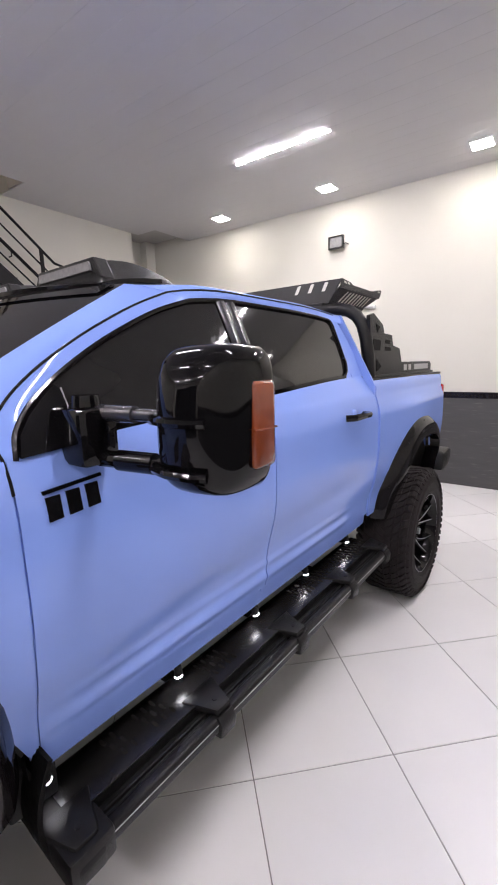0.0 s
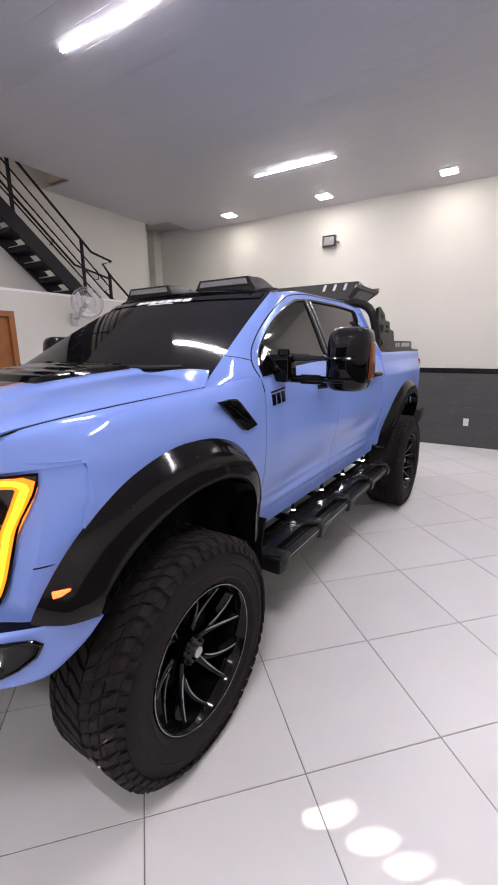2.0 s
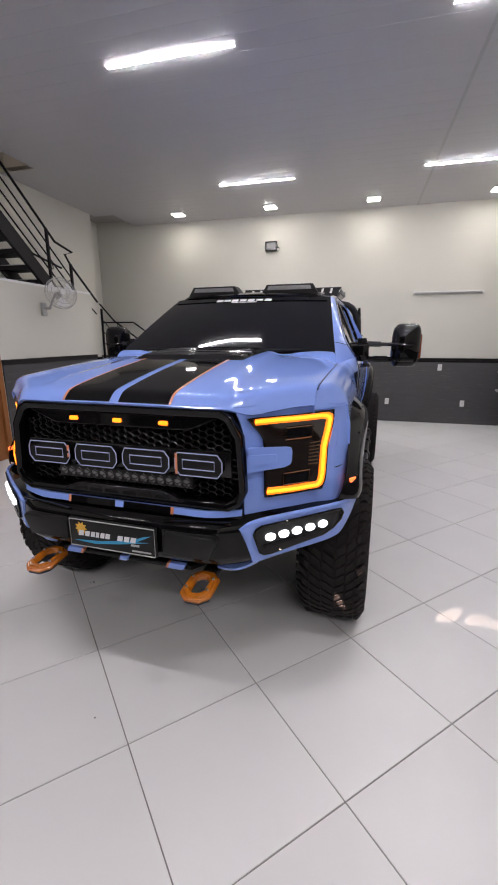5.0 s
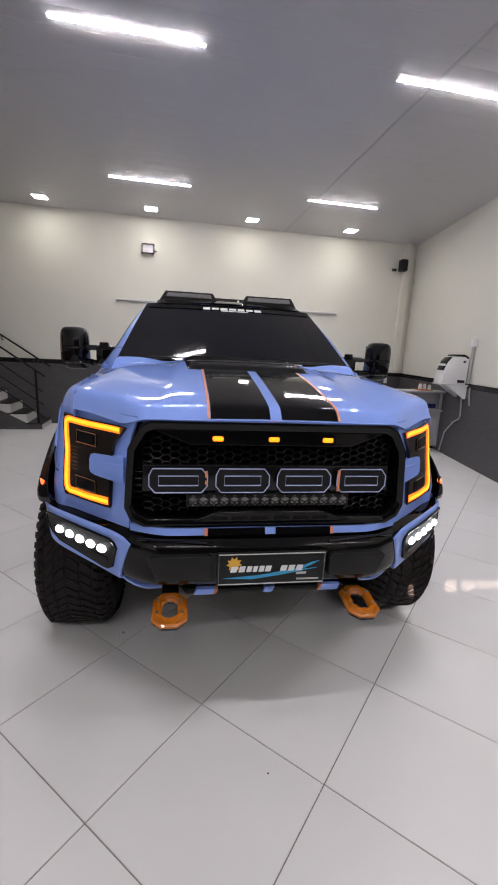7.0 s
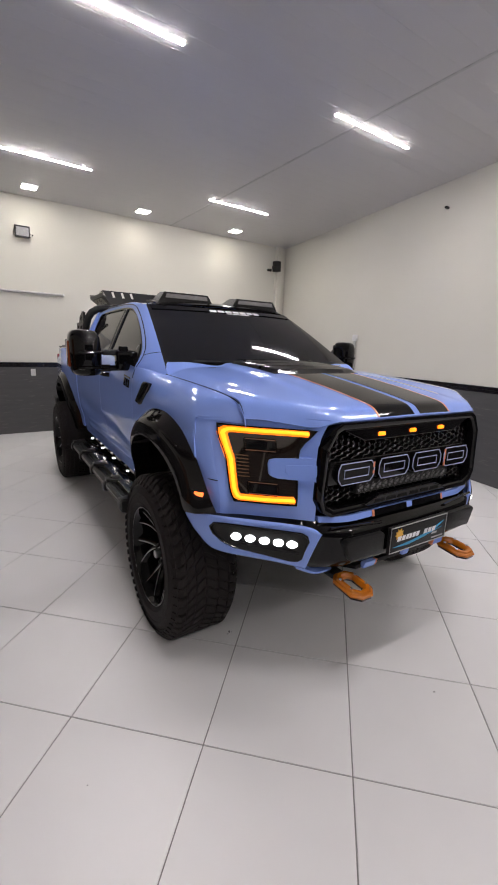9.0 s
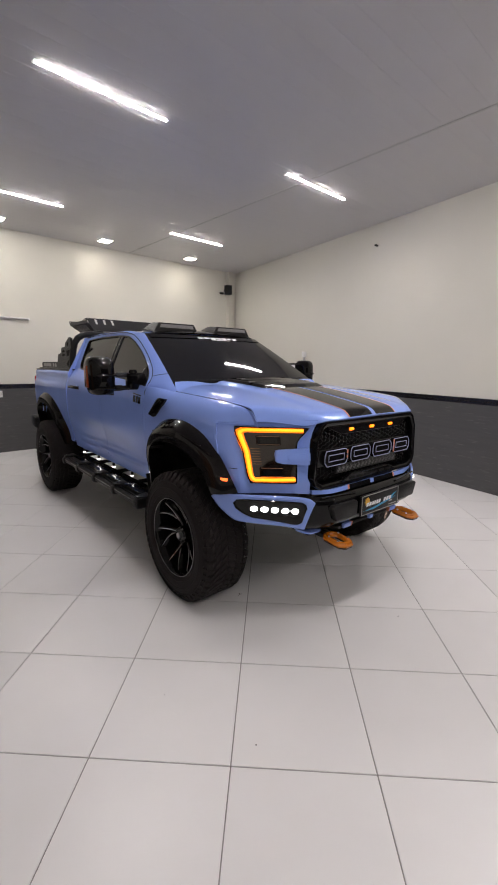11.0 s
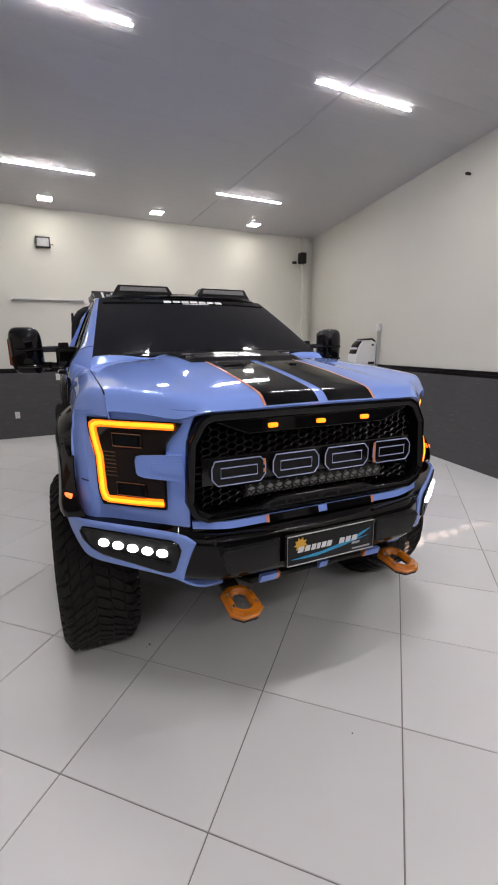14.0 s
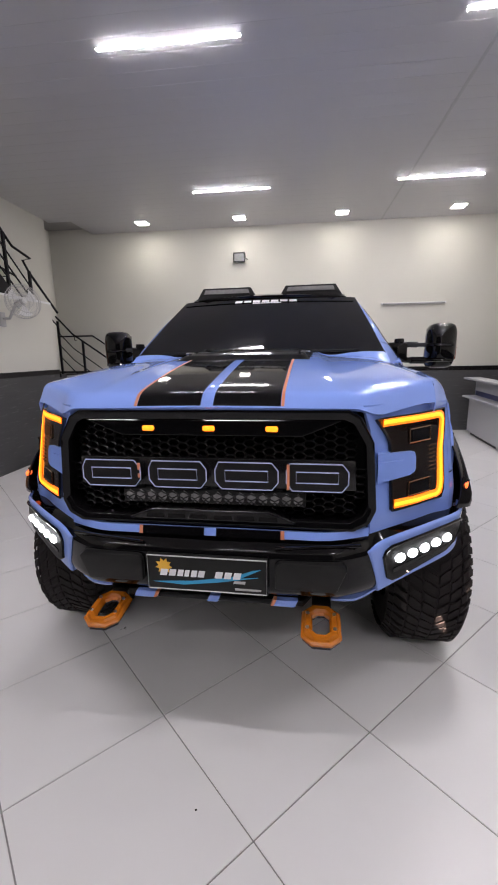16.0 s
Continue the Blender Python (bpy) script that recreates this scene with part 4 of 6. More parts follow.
# inner flange of the wings under the gap
for s in (-1, 1):
    def flange(u, v, s=s):
        y = lerp(-0.655, 0.20, u)
        return (s * (hx(y) + 0.001 - 0.004 * (1 - v)), y, lerp(min(seam_z(y), hood_z(hx(y) - 0.004, max(y, -0.640))) - 0.035, seam_z(y) - 0.004, v))
    part("wing_flange", surf(flange, 40, 2, 0.004, (0, 0, 1.0)), PAINT, truck)

# front wings
for s in (-1, 1):
    def wing(u, v, s=s):
        k = max(0.0, (v - 0.55) / 0.45)
        y0 = yf(0.935, lerp(0.90, 1.20, v / 0.55)) if k <= 0 else yf(0.803 + 0.129 * max(0.0, math.cos(k * math.pi / 2)) ** 0.9, lerp(1.20, 1.27, min(1.0, 4 * k))) - 0.004 - 0.028 * k ** 3
        y = lerp(y0, 0.574, u ** 1.25)
        lo = arch(y, 0.0, 0.60, 0.560, 0.86 if y < 0 else SILL)
        zt = seam_z(y)
        zb = min(1.20, zt - 0.06)
        if k <= 0:
            z = lerp(lo, zb, v / 0.55)
            return (s * side_x(y, z), y, z)
        a = k * math.pi / 2
        h = min(hx(y), hx(0.3)) + 0.003
        x0 = side_x(y, zb)
        z = zb + (zt - zb) * math.sin(a) ** 0.9
        z += (min(z, 1.276) - z) * itp(y - y0, (0, 0.02, 0.05, 0.09), (1, 0.55, 0.12, 0))
        x = h + (x0 - h) * math.cos(a) ** 0.9
        q = max(0.0, min(1.0, (y - 0.15) / 0.42))
        return (s * lerp(x, side_x(y, z), q * q * (3 - 2 * q)), y, z)
    w = part("front_wing", surf(wing, 56, 30, 0.01, (0, 0.2, 0.9)), PAINT, truck)
    # vent
    vp = [(0.218, 1.373), (0.286, 1.375), (0.33, 1.371), (0.357, 1.355), (0.483, 1.241), (0.404, 1.23), (0.368, 1.24)]
    def onside(poly, d0, d1, s=s):
        b = prism(poly, 0, 1, "x")
        for v_ in b.verts:
            v_.co.x = s * (side_x(v_.co.y, v_.co.z) + (d1 if v_.co.x > 0.5 else d0))
        return b
    vent = part("wing_vent", onside(vp, -0.01, 0.005), BLACKGLOSS, w, "gloss black wing vent")
    c0, c1 = (vp[0][0] + 0.045, vp[0][1] - 0.018), (vp[5][0] + 0.012, vp[5][1] + 0.028)
    for d in (0.0, 0.020):
        part("vent_rib", onside([(c0[0] + d, c0[1] + d * 0.5), (c0[0] + d + 0.012, c0[1] + d * 0.5 + 0.003), (c1[0] + d + 0.012, c1[1] + d * 0.5 + 0.004), (c1[0] + d, c1[1] + d * 0.5)], 0.004, 0.010), BLACKGLOSS, vent)
    part("vent_rim", add_tube(bmesh.new(), [(s * (side_x(y, z) + 0.004), y, z) for y, z in vp], 0.0048, 6, True), BLACKGLOSS, vent)

    # doors
    fa = lambda v: 0.579
    fb = lambda v: lerp(1.50, 1.512, v)
    fd = side_panel("front_door", s, fa, fb, const(SILL), belt, 20, 64)
    rd = side_panel("rear_door", s, lambda v: fb(v) + 0.006, lambda v: 2.548, const(SILL), belt, 20, 64)
    side_panel("sill", s, const(0.56), const(2.555), const(0.655), const(SILL - 0.004), 20, 3, off=-0.012)
    for y0_, y1_ in ((0.555, 0.60), (1.48, 1.53), (2.525, 2.60)):
        side_panel('seam_backing', s, const(y0_), const(y1_), const(SILL - 0.02), lambda y: 1.43, 2, 14, 0.006, -0.007, PAINT)
    for d_, y in ((fd, 1.28), (rd, 2.24)):
        z = 1.36
        x = side_x(y, z)
        h = part("door_handle", add_tube(bmesh.new(), [(s * x, y - 0.105, z - 0.004), (s * (x + 0.042), y - 0.085, z), (s * (x + 0.048), y, z + 0.002), (s * (x + 0.042), y + 0.085, z), (s * x, y + 0.105, z - 0.004)], 0.017, 8), BLACKGLOSS, d_, "gloss black door handle")
        cup = bmesh.new()
        bmesh.ops.create_uvsphere(cup, u_segments=16, v_segments=8, radius=0.042, matrix=Matrix.Translation((s * (x - 0.006), y, z)) @ Matrix.Diagonal((0.25, 1.1, 0.8, 1)))
        part("handle_cup", cup, PAINT, d_)
    # badge bars on the front door
    b0 = onside([(0.632, 1.368), (0.775, 1.380), (0.775, 1.388), (0.630, 1.376)], 0.0, 0.004)
    bd = part("door_badge", b0, BLACKGLOSS, fd, "black badge of slanted bars")
    for k in range(3):
        y = 0.632 + 0.047 * k
        zz = 1.360 + 0.004 * k
        part("badge_bar", onside([(y + 0.006, zz - 0.054), (y + 0.038, zz - 0.051), (y + 0.036, zz + 0.002), (y + 0.003, zz + 0.001)], 0.0, 0.004), BLACKGLOSS, fd)

    # window band, pillars, roof rail
    WT = lambda y: itp(y, (0.598, 0.612, 0.653, 0.735, 0.868, 1.01, 1.17, 1.33, 1.6, 2.0, 2.25, 2.42, 2.56), (1.445, 1.488, 1.537, 1.603, 1.683, 1.752, 1.817, 1.864, 1.886, 1.884, 1.876, 1.862, 1.84))
    def wedge(v):
        return itp(v, (0, 0.12, 0.25, 0.4, 0.55, 0.7, 0.85, 1), (0.598, 0.612, 0.653, 0.735, 0.868, 1.01, 1.17, 1.33))
    def wedge_z(v):
        return itp(v, (0, 0.12, 0.25, 0.4, 0.55, 0.7, 0.85, 1), (1.445, 1.488, 1.537, 1.603, 1.683, 1.752, 1.817, 1.864))
    def glassband(u, v, s=s):
        y = lerp(0.600, lerp(2.395, 2.425, v), u ** 1.3)
        z = lerp(min(belt(y), WT(y)) + 0.004, WT(y), v)
        return (s * (side_x(y, z) - 0.012), y, z)
    gl = part("side_window", surf(glassband, 40, 12, 0.006, (0, 1.5, 1.4)), SIDEGLASS, truck, "dark tinted side windows")
    def bpost(u, v, s=s):
        y = lerp(1.485, 1.60, u) + lerp(0.0, 0.0, v)
        z = lerp(belt(y) + 0.005, WT(y), v)
        return (s * (side_x(y, z) - 0.006 + 0.008 * abs(math.sin(2 * math.pi * u)) ** 0.6), y, z)
    part("pillar_trim", surf(bpost, 24, 8, 0.008, (0, 1.5, 1.4)), PILLARBLACK, gl, "gloss black door pillar trim")
    part("belt_trim", surf(lambda u, v, s=s: (s * (side_x(lerp(0.62, 2.33, u), belt(lerp(0.62, 2.33, u)) + 0.01) + 0.004), lerp(0.62, 2.33, u), belt(lerp(0.62, 2.33, u)) + lerp(-0.004, 0.016, v)), 18, 2, 0.008, (0, 1.5, 1.4)), BLACKGLOSS, gl)
    top = [(wedge(v / 26), wedge_z(v / 26)) for v in range(27)] + [(y, WT(y)) for y in (1.40, 1.5, 1.6, 1.8, 2.0, 2.1, 2.2, 2.3, 2.37, 2.40)] + [(2.418, WT(2.41) - 0.010), (2.424, WT(2.41) - 0.03), (2.413, 1.74), (2.402, 1.655)]
    part("window_seal", add_tube(bmesh.new(), [(s * (side_x(y, z) - 0.006), y, z) for y, z in top], 0.0085, 8), BLACKFLARE, gl)
    zc_ = belt(2.32)
    arc = [(2.31 + 0.090 * math.sin(a * math.pi / 16), zc_ + 0.104 - 0.092 * math.cos(a * math.pi / 16)) for a in range(9)]
    fil = [(2.43, zc_ + 0.104), (2.43, zc_ - 0.004), (2.31, zc_ - 0.004)] + arc
    part("window_corner", onside(fil, -0.014, -0.0035), PAINT, gl)
    part("corner_seal", add_tube(bmesh.new(), [(s * (side_x(y, z) - 0.004), y, z) for y, z in arc], 0.0080, 8), BLACKFLARE, gl)
    def apillar(u, v, s=s):
        a = Vector(ws(1.0 if s > 0 else 0.0, v))
        y = wedge(v) - 0.006 if v >= 0 else 0.592 + 0.05 * v
        z = (wedge_z(v) if v >= 0 else 1.445 + 0.33 * v) + 0.004
        b = Vector((s * (side_x(y, z) + min(0.0, v) * 0.10), y, z))
        c = (a + b) / 2 + Vector((s * 0.020, -0.012, 0.010))
        return a * (1 - u) ** 2 + c * 2 * u * (1 - u) + b * u * u
    ap = part("a_pillar", surf(lambda u, v: apillar(u, lerp(-0.24, 1, v)), 10, 48, 0.012, (0, 1.6, 1.3)), PAINT, truck)
    def rrail(u, v, s=s):
        y = lerp(lerp(1.08, 1.324, u), 2.54, v)
        q = min(1.0, v * 4)
        a = Vector((s * lerp(0.650, 0.625, q), lerp(1.08, 2.54, v), lerp(1.893, roof_z(0.625, y), q * (2 - q))))
        yr = lerp(1.324, 2.54, v)
        z = WT(yr) + 0.004
        b = Vector((s * side_x(yr, z), yr, z))
        c = lerp((a + b) / 2 + Vector((s * 0.020, -0.012, 0.014)), Vector((s * 0.680, y, roof_z(0.625, y) + 0.010)), q)
        return a * (1 - u) ** 2 + c * 2 * u * (1 - u) + b * u * u
    rr_ = part("roof_rail", surf(rrail, 8, 40, 0.012, (0, 1.7, 1.4)), PAINT, truck)
    # gap between pillar and door frame, and the joint at the pillar's foot
    gap = [(s * side_x(0.576, z), 0.576, z) for z in (1.38, 1.41)] + [apillar(itp(v / 30, (0, 0.1, 0.22, 0.45, 1), (0.93, 0.84, 0.755, 0.68, 0.64)), v / 30) for v in range(0, 31)] + [rrail(0.63, v / 16) for v in range(1, 16)]
    part("door_gap", add_tube(bmesh.new(), gap, 0.0036, 6), DARK, ap)
    part("pillar_joint", add_tube(bmesh.new(), [apillar(u / 6 * 0.78, 0.165 + 0.01 * u / 6) for u in range(7)], 0.0022, 5), DARK, ap)
    def cpillar(u, v, s=s):
        y = lerp(lerp(2.402, 2.432, v), itp(v, (0, 0.35, 0.7, 1), (2.555, 2.545, 2.525, 2.49)), u)
        z = lerp(belt(y), WT(y) + 0.004, v)
        return (s * (side_x(y, z)), y, z)
    part("c_pillar", surf(cpillar, 4, 10, 0.012, (0, 1.6, 1.4)), PAINT, truck)

    # bed side
    def bedside(u, v, s=s):
        y = lerp(2.572, 4.09, u)
        lo = arch(y, WB, 0.60, 0.56, 0.70)
        if v < 0.85:
            z = lerp(lo, 1.48, v / 0.85)
            bulge = 0.030 * math.exp(-((y - WB) / 0.52) ** 2) * itp(z, (1.0, 1.2, 1.34, 1.40, 1.48), (1.0, 1.0, 0.9, 0.25, 0.0))
            return (s * (side_x(y, min(z, 1.44)) + bulge), y, z)
        k = (v - 0.85) / 0.15
        return (s * (side_x(y, 1.44) - 0.05 * (1 - math.cos(k * math.pi / 2))), y, lerp(1.48, 1.532, math.sin(k * math.pi / 2)))
    bs = part("bed_side", surf(bedside, 40, 40, 0.012, (0, 3.2, 1.1)), PAINT, truck)
    part("bed_cap", box(s * 0.70, s * 0.875, 2.572, 4.08, 1.515, 1.532, 0.005), BLACKMATTE, bs)
    part("inner_wall", box(s * 0.70, s * 0.72, 2.572, 4.08, 0.88, 1.52), PAINT, bs, smooth=False)
    if s > 0:
        fp = [(2.77 + 0.13 + 0.13 * math.cos(a) , 1.24 + 0.10 * math.sin(a)) for a in [k * math.pi / 10 for k in range(20)]]
        part("fuel_flap", onside(fp, -0.004, 0.004), PAINT, bs)
    # tail lamp
    part("tail_lamp", box(s * 0.79, s * 0.905, 4.06, 4.115, 1.12, 1.43, 0.02), TAILRED, truck, "red tail lamp")

# roof skin
part("roof", surf(lambda u, v: (lerp(-0.626, 0.626, u), lerp(0.93 + 0.14 * (2 * u - 1) ** 2, 2.54, v), roof_z(lerp(-0.626, 0.626, u), lerp(0.95, 2.54, v))), 20, 20, 0.012, (0, 1.7, 1.2)), PAINT, truck)
part("cab_back", prism([(-0.88, 0.75), (0.88, 0.75), (0.90, 1.50), (0.68, 1.90), (-0.68, 1.90), (-0.90, 1.50)], 2.540, 2.556, "y"), PAINT, truck, smooth=False)
part("rear_window", prism([(-0.70, 1.55), (0.70, 1.55), (0.58, 1.85), (-0.58, 1.85)], 2.557, 2.565, "y"), GLASS, truck, smooth=False)
part("tailgate", box(-0.82, 0.82, 4.04, 4.10, 0.88, 1.52, 0.015), PAINT, truck)
part("bed_front", box(-0.72, 0.72, 2.572, 2.60, 0.86, 1.50, 0.004), PAINT, truck)
rb = part("rear_bumper", box(-0.86, 0.86, 4.02, 4.16, 0.64, 0.84, 0.03), BLACKPOWDER, truck)
for s in (-1, 1):
    part("bumper_end", prism([(3.98, 0.68), (4.18, 0.69), (4.24, 0.75), (4.25, 0.84), (4.20, 0.865), (4.02, 0.84)], s * 0.83, s * 0.965, "x", 0.03), BLACKMATTE, rb)

# ---- front face ----
for s in (-1, 1):
    def face(u, v, s=s):
        z = lerp(0.866, 1.275, v)
        x = lerp(itp(v, (0, 0.75, 1), (0.556, 0.549, 0.518)), itp(z, (0.88, 0.95, 1.15, 1.26), (0.930, 0.937, 0.938, 0.912)), u ** 0.85)
        zt = itp(x, (0.48, 0.58, 0.75, 0.9), (1.316, 1.314, 1.308, 1.288))
        z = lerp(itp(x, (0.485, 0.52, 0.56, 0.65, 0.9), (0.838, 0.850, 0.866, 0.870, 0.866)), zt, v)
        return (s * x, yf(x, z) + 0.014 * max(0.0, (u - 0.86) / 0.14) ** 2, z)
    fc = part("front_panel", surf(face, 40, 16, 0.012, (0, 0.5, 1.0)), PAINT, truck)
    def onface(poly, d0, d1, n=1, s=s):
        """A plate on the front panel; the outline is cut fine, so that it follows the panel."""
        out = []
        for i, p in enumerate(poly):
            q = poly[(i + 1) % len(poly)]
            k = max(1, int(math.hypot(q[0] - p[0], q[1] - p[1]) / 0.03))
            out += [(lerp(p[0], q[0], t / k), lerp(p[1], q[1], t / k)) for t in range(k)]
        b = prism(out, 0, 1, "y")
        bmesh.ops.triangulate(b, faces=[f_ for f_ in b.faces if len(f_.verts) > 4])
        for v_ in b.verts:
            x, z = v_.co.x, v_.co.z
            v_.co = (s * x, yf(x, z) - (d1 if v_.co.y > 0.5 else d0), z)
        return b
    def lens(u, v, s=s):
        z = lerp(0.940, 1.264, v)
        xi = itp(z, (0.94, 1.03, 1.17, 1.264), (0.634, 0.630, 0.622, 0.566))
        xo = itp(z, (0.94, 0.96, 1.0, 1.12, 1.23, 1.264), (0.842, 0.850, 0.854, 0.853, 0.868, 0.867))
        x = lerp(xi, xo, u)
        return (s * x, yf(x, z) - 0.016, z)
    lamp = part("headlamp", surf(lens, 20, 20, 0.022, (0, 0.5, 1.0)), LAMPLENS, truck, "smoked headlamp with lit amber light guide")
    guide = [(0.592, 1.252), (0.70, 1.252), (0.830, 1.250), (0.850, 1.244), (0.857, 1.228), (0.852, 1.18), (0.842, 1.12), (0.842, 1.00), (0.838, 0.968), (0.822, 0.957), (0.74, 0.957), (0.642, 0.962)]
    fine = []
    for i in range(len(guide) - 1):
        n = max(1, int(math.hypot(guide[i + 1][0] - guide[i][0], guide[i + 1][1] - guide[i][1]) / 0.02))
        for t in range(n):
            fine.append((lerp(guide[i][0], guide[i + 1][0], t / n), lerp(guide[i][1], guide[i + 1][1], t / n)))
    fine.append(guide[-1])
    def ribbon(w, lift, rise, s=s):
        """A low rounded strip along the guide line, w to either side."""
        def f(u, v):
            q = u * (len(fine) - 1)
            i = min(int(q), len(fine) - 2)
            x, z = lerp(fine[i][0], fine[i + 1][0], q - i), lerp(fine[i][1], fine[i + 1][1], q - i)
            a, b = fine[max(0, i - 1)], fine[min(len(fine) - 1, i + 2)]
            dx, dz = b[0] - a[0], b[1] - a[1]
            L = math.hypot(dx, dz)
            k = 2 * v - 1
            x, z = x - dz / L * w * k, z + dx / L * w * k
            return (s * x, yf(x, z) - lift - rise * math.sqrt(max(0.0, 1 - k * k)), z)
        return surf(f, len(fine) + 12, 6, 0.003, (0, 0.5, 1.0))
    part("light_guide", ribbon(0.0155, 0.018, 0.006), AMBER, lamp, "lit amber light guide")
    part("guide_core", ribbon(0.0068, 0.0235, 0.003), AMBERCORE, lamp)
    rimline = [lens(u / 10, 1) for u in range(11)] + [lens(1, 1 - v / 12) for v in range(1, 13)] + [lens(1 - u / 10, 0) for u in range(1, 11)] + [lens(0, v / 12) for v in range(1, 12)]
    part("lens_rim", add_tube(bmesh.new(), rimline, 0.005, 6, True), BLACKGLOSS, lamp)
    for zc, xc in ((1.190, 0.745), (1.003, 0.745)):
        pj = part("projector", onface([(xc - 0.052, zc - 0.022), (xc - 0.044, zc - 0.030), (xc + 0.044, zc - 0.030), (xc + 0.050, zc - 0.022), (xc + 0.050, zc + 0.022), (xc + 0.044, zc + 0.029), (xc - 0.044, zc + 0.029), (xc - 0.052, zc + 0.022)], 0.014, 0.0195), BLACKGLOSS, lamp)
        part("projector_eye", onface([(xc - 0.034, zc - 0.019), (xc + 0.034, zc - 0.019), (xc + 0.037, zc - 0.012), (xc + 0.037, zc + 0.013), (xc + 0.033, zc + 0.019), (xc - 0.033, zc + 0.019), (xc - 0.037, zc + 0.013), (xc - 0.037, zc - 0.012)], 0.018, 0.0212), GLASS, pj)
        part("projector_rim", add_tube(bmesh.new(), [(s * x, yf(x, z) - 0.0205, z) for x, z in ((xc - 0.048, zc - 0.024), (xc + 0.046, zc - 0.025), (xc + 0.046, zc + 0.024), (xc - 0.048, zc + 0.024))], 0.0024, 6, True), PROJRIM, pj)
    # fins toned as if lit by the amber guide beside them
    for k in range(7):
        z = 1.048 + 0.015 * k
        part("lamp_fin", onface([(0.785, z), (0.828, z), (0.828, z + 0.005), (0.785, z + 0.005)], 0.014, 0.020), PROJRIM, lamp, smooth=False)
    def turn(u, v, s=s):
        """The rounded turn from the front panel into the wing."""
        z = lerp(0.878, 1.236, v)
        a = Vector((0.888, yf(0.888, z) - 0.0012, z))
        y1 = yf(0.935, z) + 0.10
        b = Vector((side_x(y1, z) + 0.0016, y1, z))
        k = (yf(0.905, z) - yf(0.875, z)) / 0.03
        c = Vector((b.x + 0.001, a.y + k * (b.x - a.x), z))
        p = a * (1 - u) ** 2 + c * 2 * u * (1 - u) + b * u * u
        e = 0.004 * max(0.0, (v - 0.86) / 0.14) + 0.003 * max(0.0, (u - 0.88) / 0.12)
        return (s * (p.x - e), p.y + 0.6 * e, p.z)
    part("corner_turn", surf(turn, 14, 14, 0.004, (0, 0.5, 1.0)), PAINT, fc)
    # shut line from the lamp's lower corner to the arch flare
    part("panel_joint", add_tube(bmesh.new(), [(turn(k / 9, 0.388)[0] + 0.0016 * s, turn(k / 9, 0.388)[1] - 0.0016, turn(k / 9, 0.388)[2]) for k in range(10)], 0.0022, 5), DARK, fc)
    part("lamp_tab", onface([(0.572, 1.150), (0.70, 1.138), (0.718, 1.132), (0.724, 1.115), (0.724, 1.072), (0.718, 1.062), (0.70, 1.055), (0.572, 1.050)], 0.0, 0.028), PAINT, fc, "blue tab across the headlamp")
    part("lamp_tab", onface([(0.572, 1.122), (0.668, 1.114), (0.672, 1.108), (0.672, 1.084), (0.666, 1.078), (0.572, 1.074)], 0.02, 0.033), PAINT, fc, "blue tab across the headlamp")

    # lower corner with fog lamp
    def yb(x):
        return itp(x, (0, 0.45, 0.56, 0.64, 0.80, 0.92, 1.0), (-0.975, -0.955, -0.917, -0.87, -0.755, -0.645, -0.46))
    def corner(u, v, s=s):
        x = lerp(itp(v, (0, 1), (0.590, 0.545)), 0.988, u)
        lo = itp(x, (0.59, 0.72, 0.84, 0.92, 0.965, 0.988), (0.645, 0.675, 0.692, 0.708, 0.770, 0.835))
        hi = itp(x, (0.545, 0.58, 0.62, 0.76, 0.90, 0.988), (0.818, 0.846, 0.858, 0.872, 0.878, 0.862))
        z = lerp(lo, hi, v)
        rim = min(u / 0.03, 1.0, v / 0.06, (1 - v) / 0.06)
        return (s * x, yb(x) + 0.024 * (1 - v) + 0.014 * (1 - rim) ** 2, z)
    bc = part("bumper_corner", surf(corner, 60, 34, 0.03, (0, 0.3, 0.8)), PAINT, truck, "blue bumper corner")
    def onbump(poly, d0, d1, s=s):
        out = []
        for i, p in enumerate(poly):
            q = poly[(i + 1) % len(poly)]
            k = max(1, int(math.hypot(q[0] - p[0], q[1] - p[1]) / 0.04))
            out += [(lerp(p[0], q[0], t / k), lerp(p[1], q[1], t / k)) for t in range(k)]
        b = prism(out, 0, 1, "y")
        bmesh.ops.triangulate(b, faces=[f_ for f_ in b.faces if len(f_.verts) > 4])
        for v_ in b.verts:
            x, z = v_.co.x, v_.co.z
            v_.co = (s * x, yb(x) + 0.015 - (d1 if v_.co.y > 0.5 else d0), z)
        return b
    bezel = [(0.604, 0.790), (0.612, 0.812), (0.632, 0.826), (0.76, 0.840), (0.905, 0.848), (0.930, 0.842), (0.938, 0.822), (0.930, 0.795), (0.90, 0.765), (0.862, 0.744), (0.76, 0.722), (0.665, 0.696), (0.640, 0.694), (0.624, 0.705)]
    bez = part("fog_lamp", onbump(bezel, 0.0, 0.014), BLACKMATTE, truck, "fog lamp pod with five lit white LEDs")
    part("fog_rim", add_tube(bmesh.new(), [(s * x, yb(x) + 0.024 * (1 - (z - 0.66) / 0.2) - 0.006, z) for x, z in bezel], 0.006, 6, True), BLACKGLOSS, bez)
    for k in range(5):
        x = 0.665 + 0.049 * k
        z = 0.776 + 0.005 * k
        b = bmesh.new()
        bmesh.ops.create_uvsphere(b, u_segments=12, v_segments=8, radius=1, matrix=Matrix.Translation((s * x, yb(x) - 0.002, z)) @ Matrix.Rotation(s * 0.65, 4, "Z") @ Matrix.Diagonal((0.0235, 0.013, 0.0165, 1)))
        part("fog_led", b, WHITELED, bez, "lit white LED")
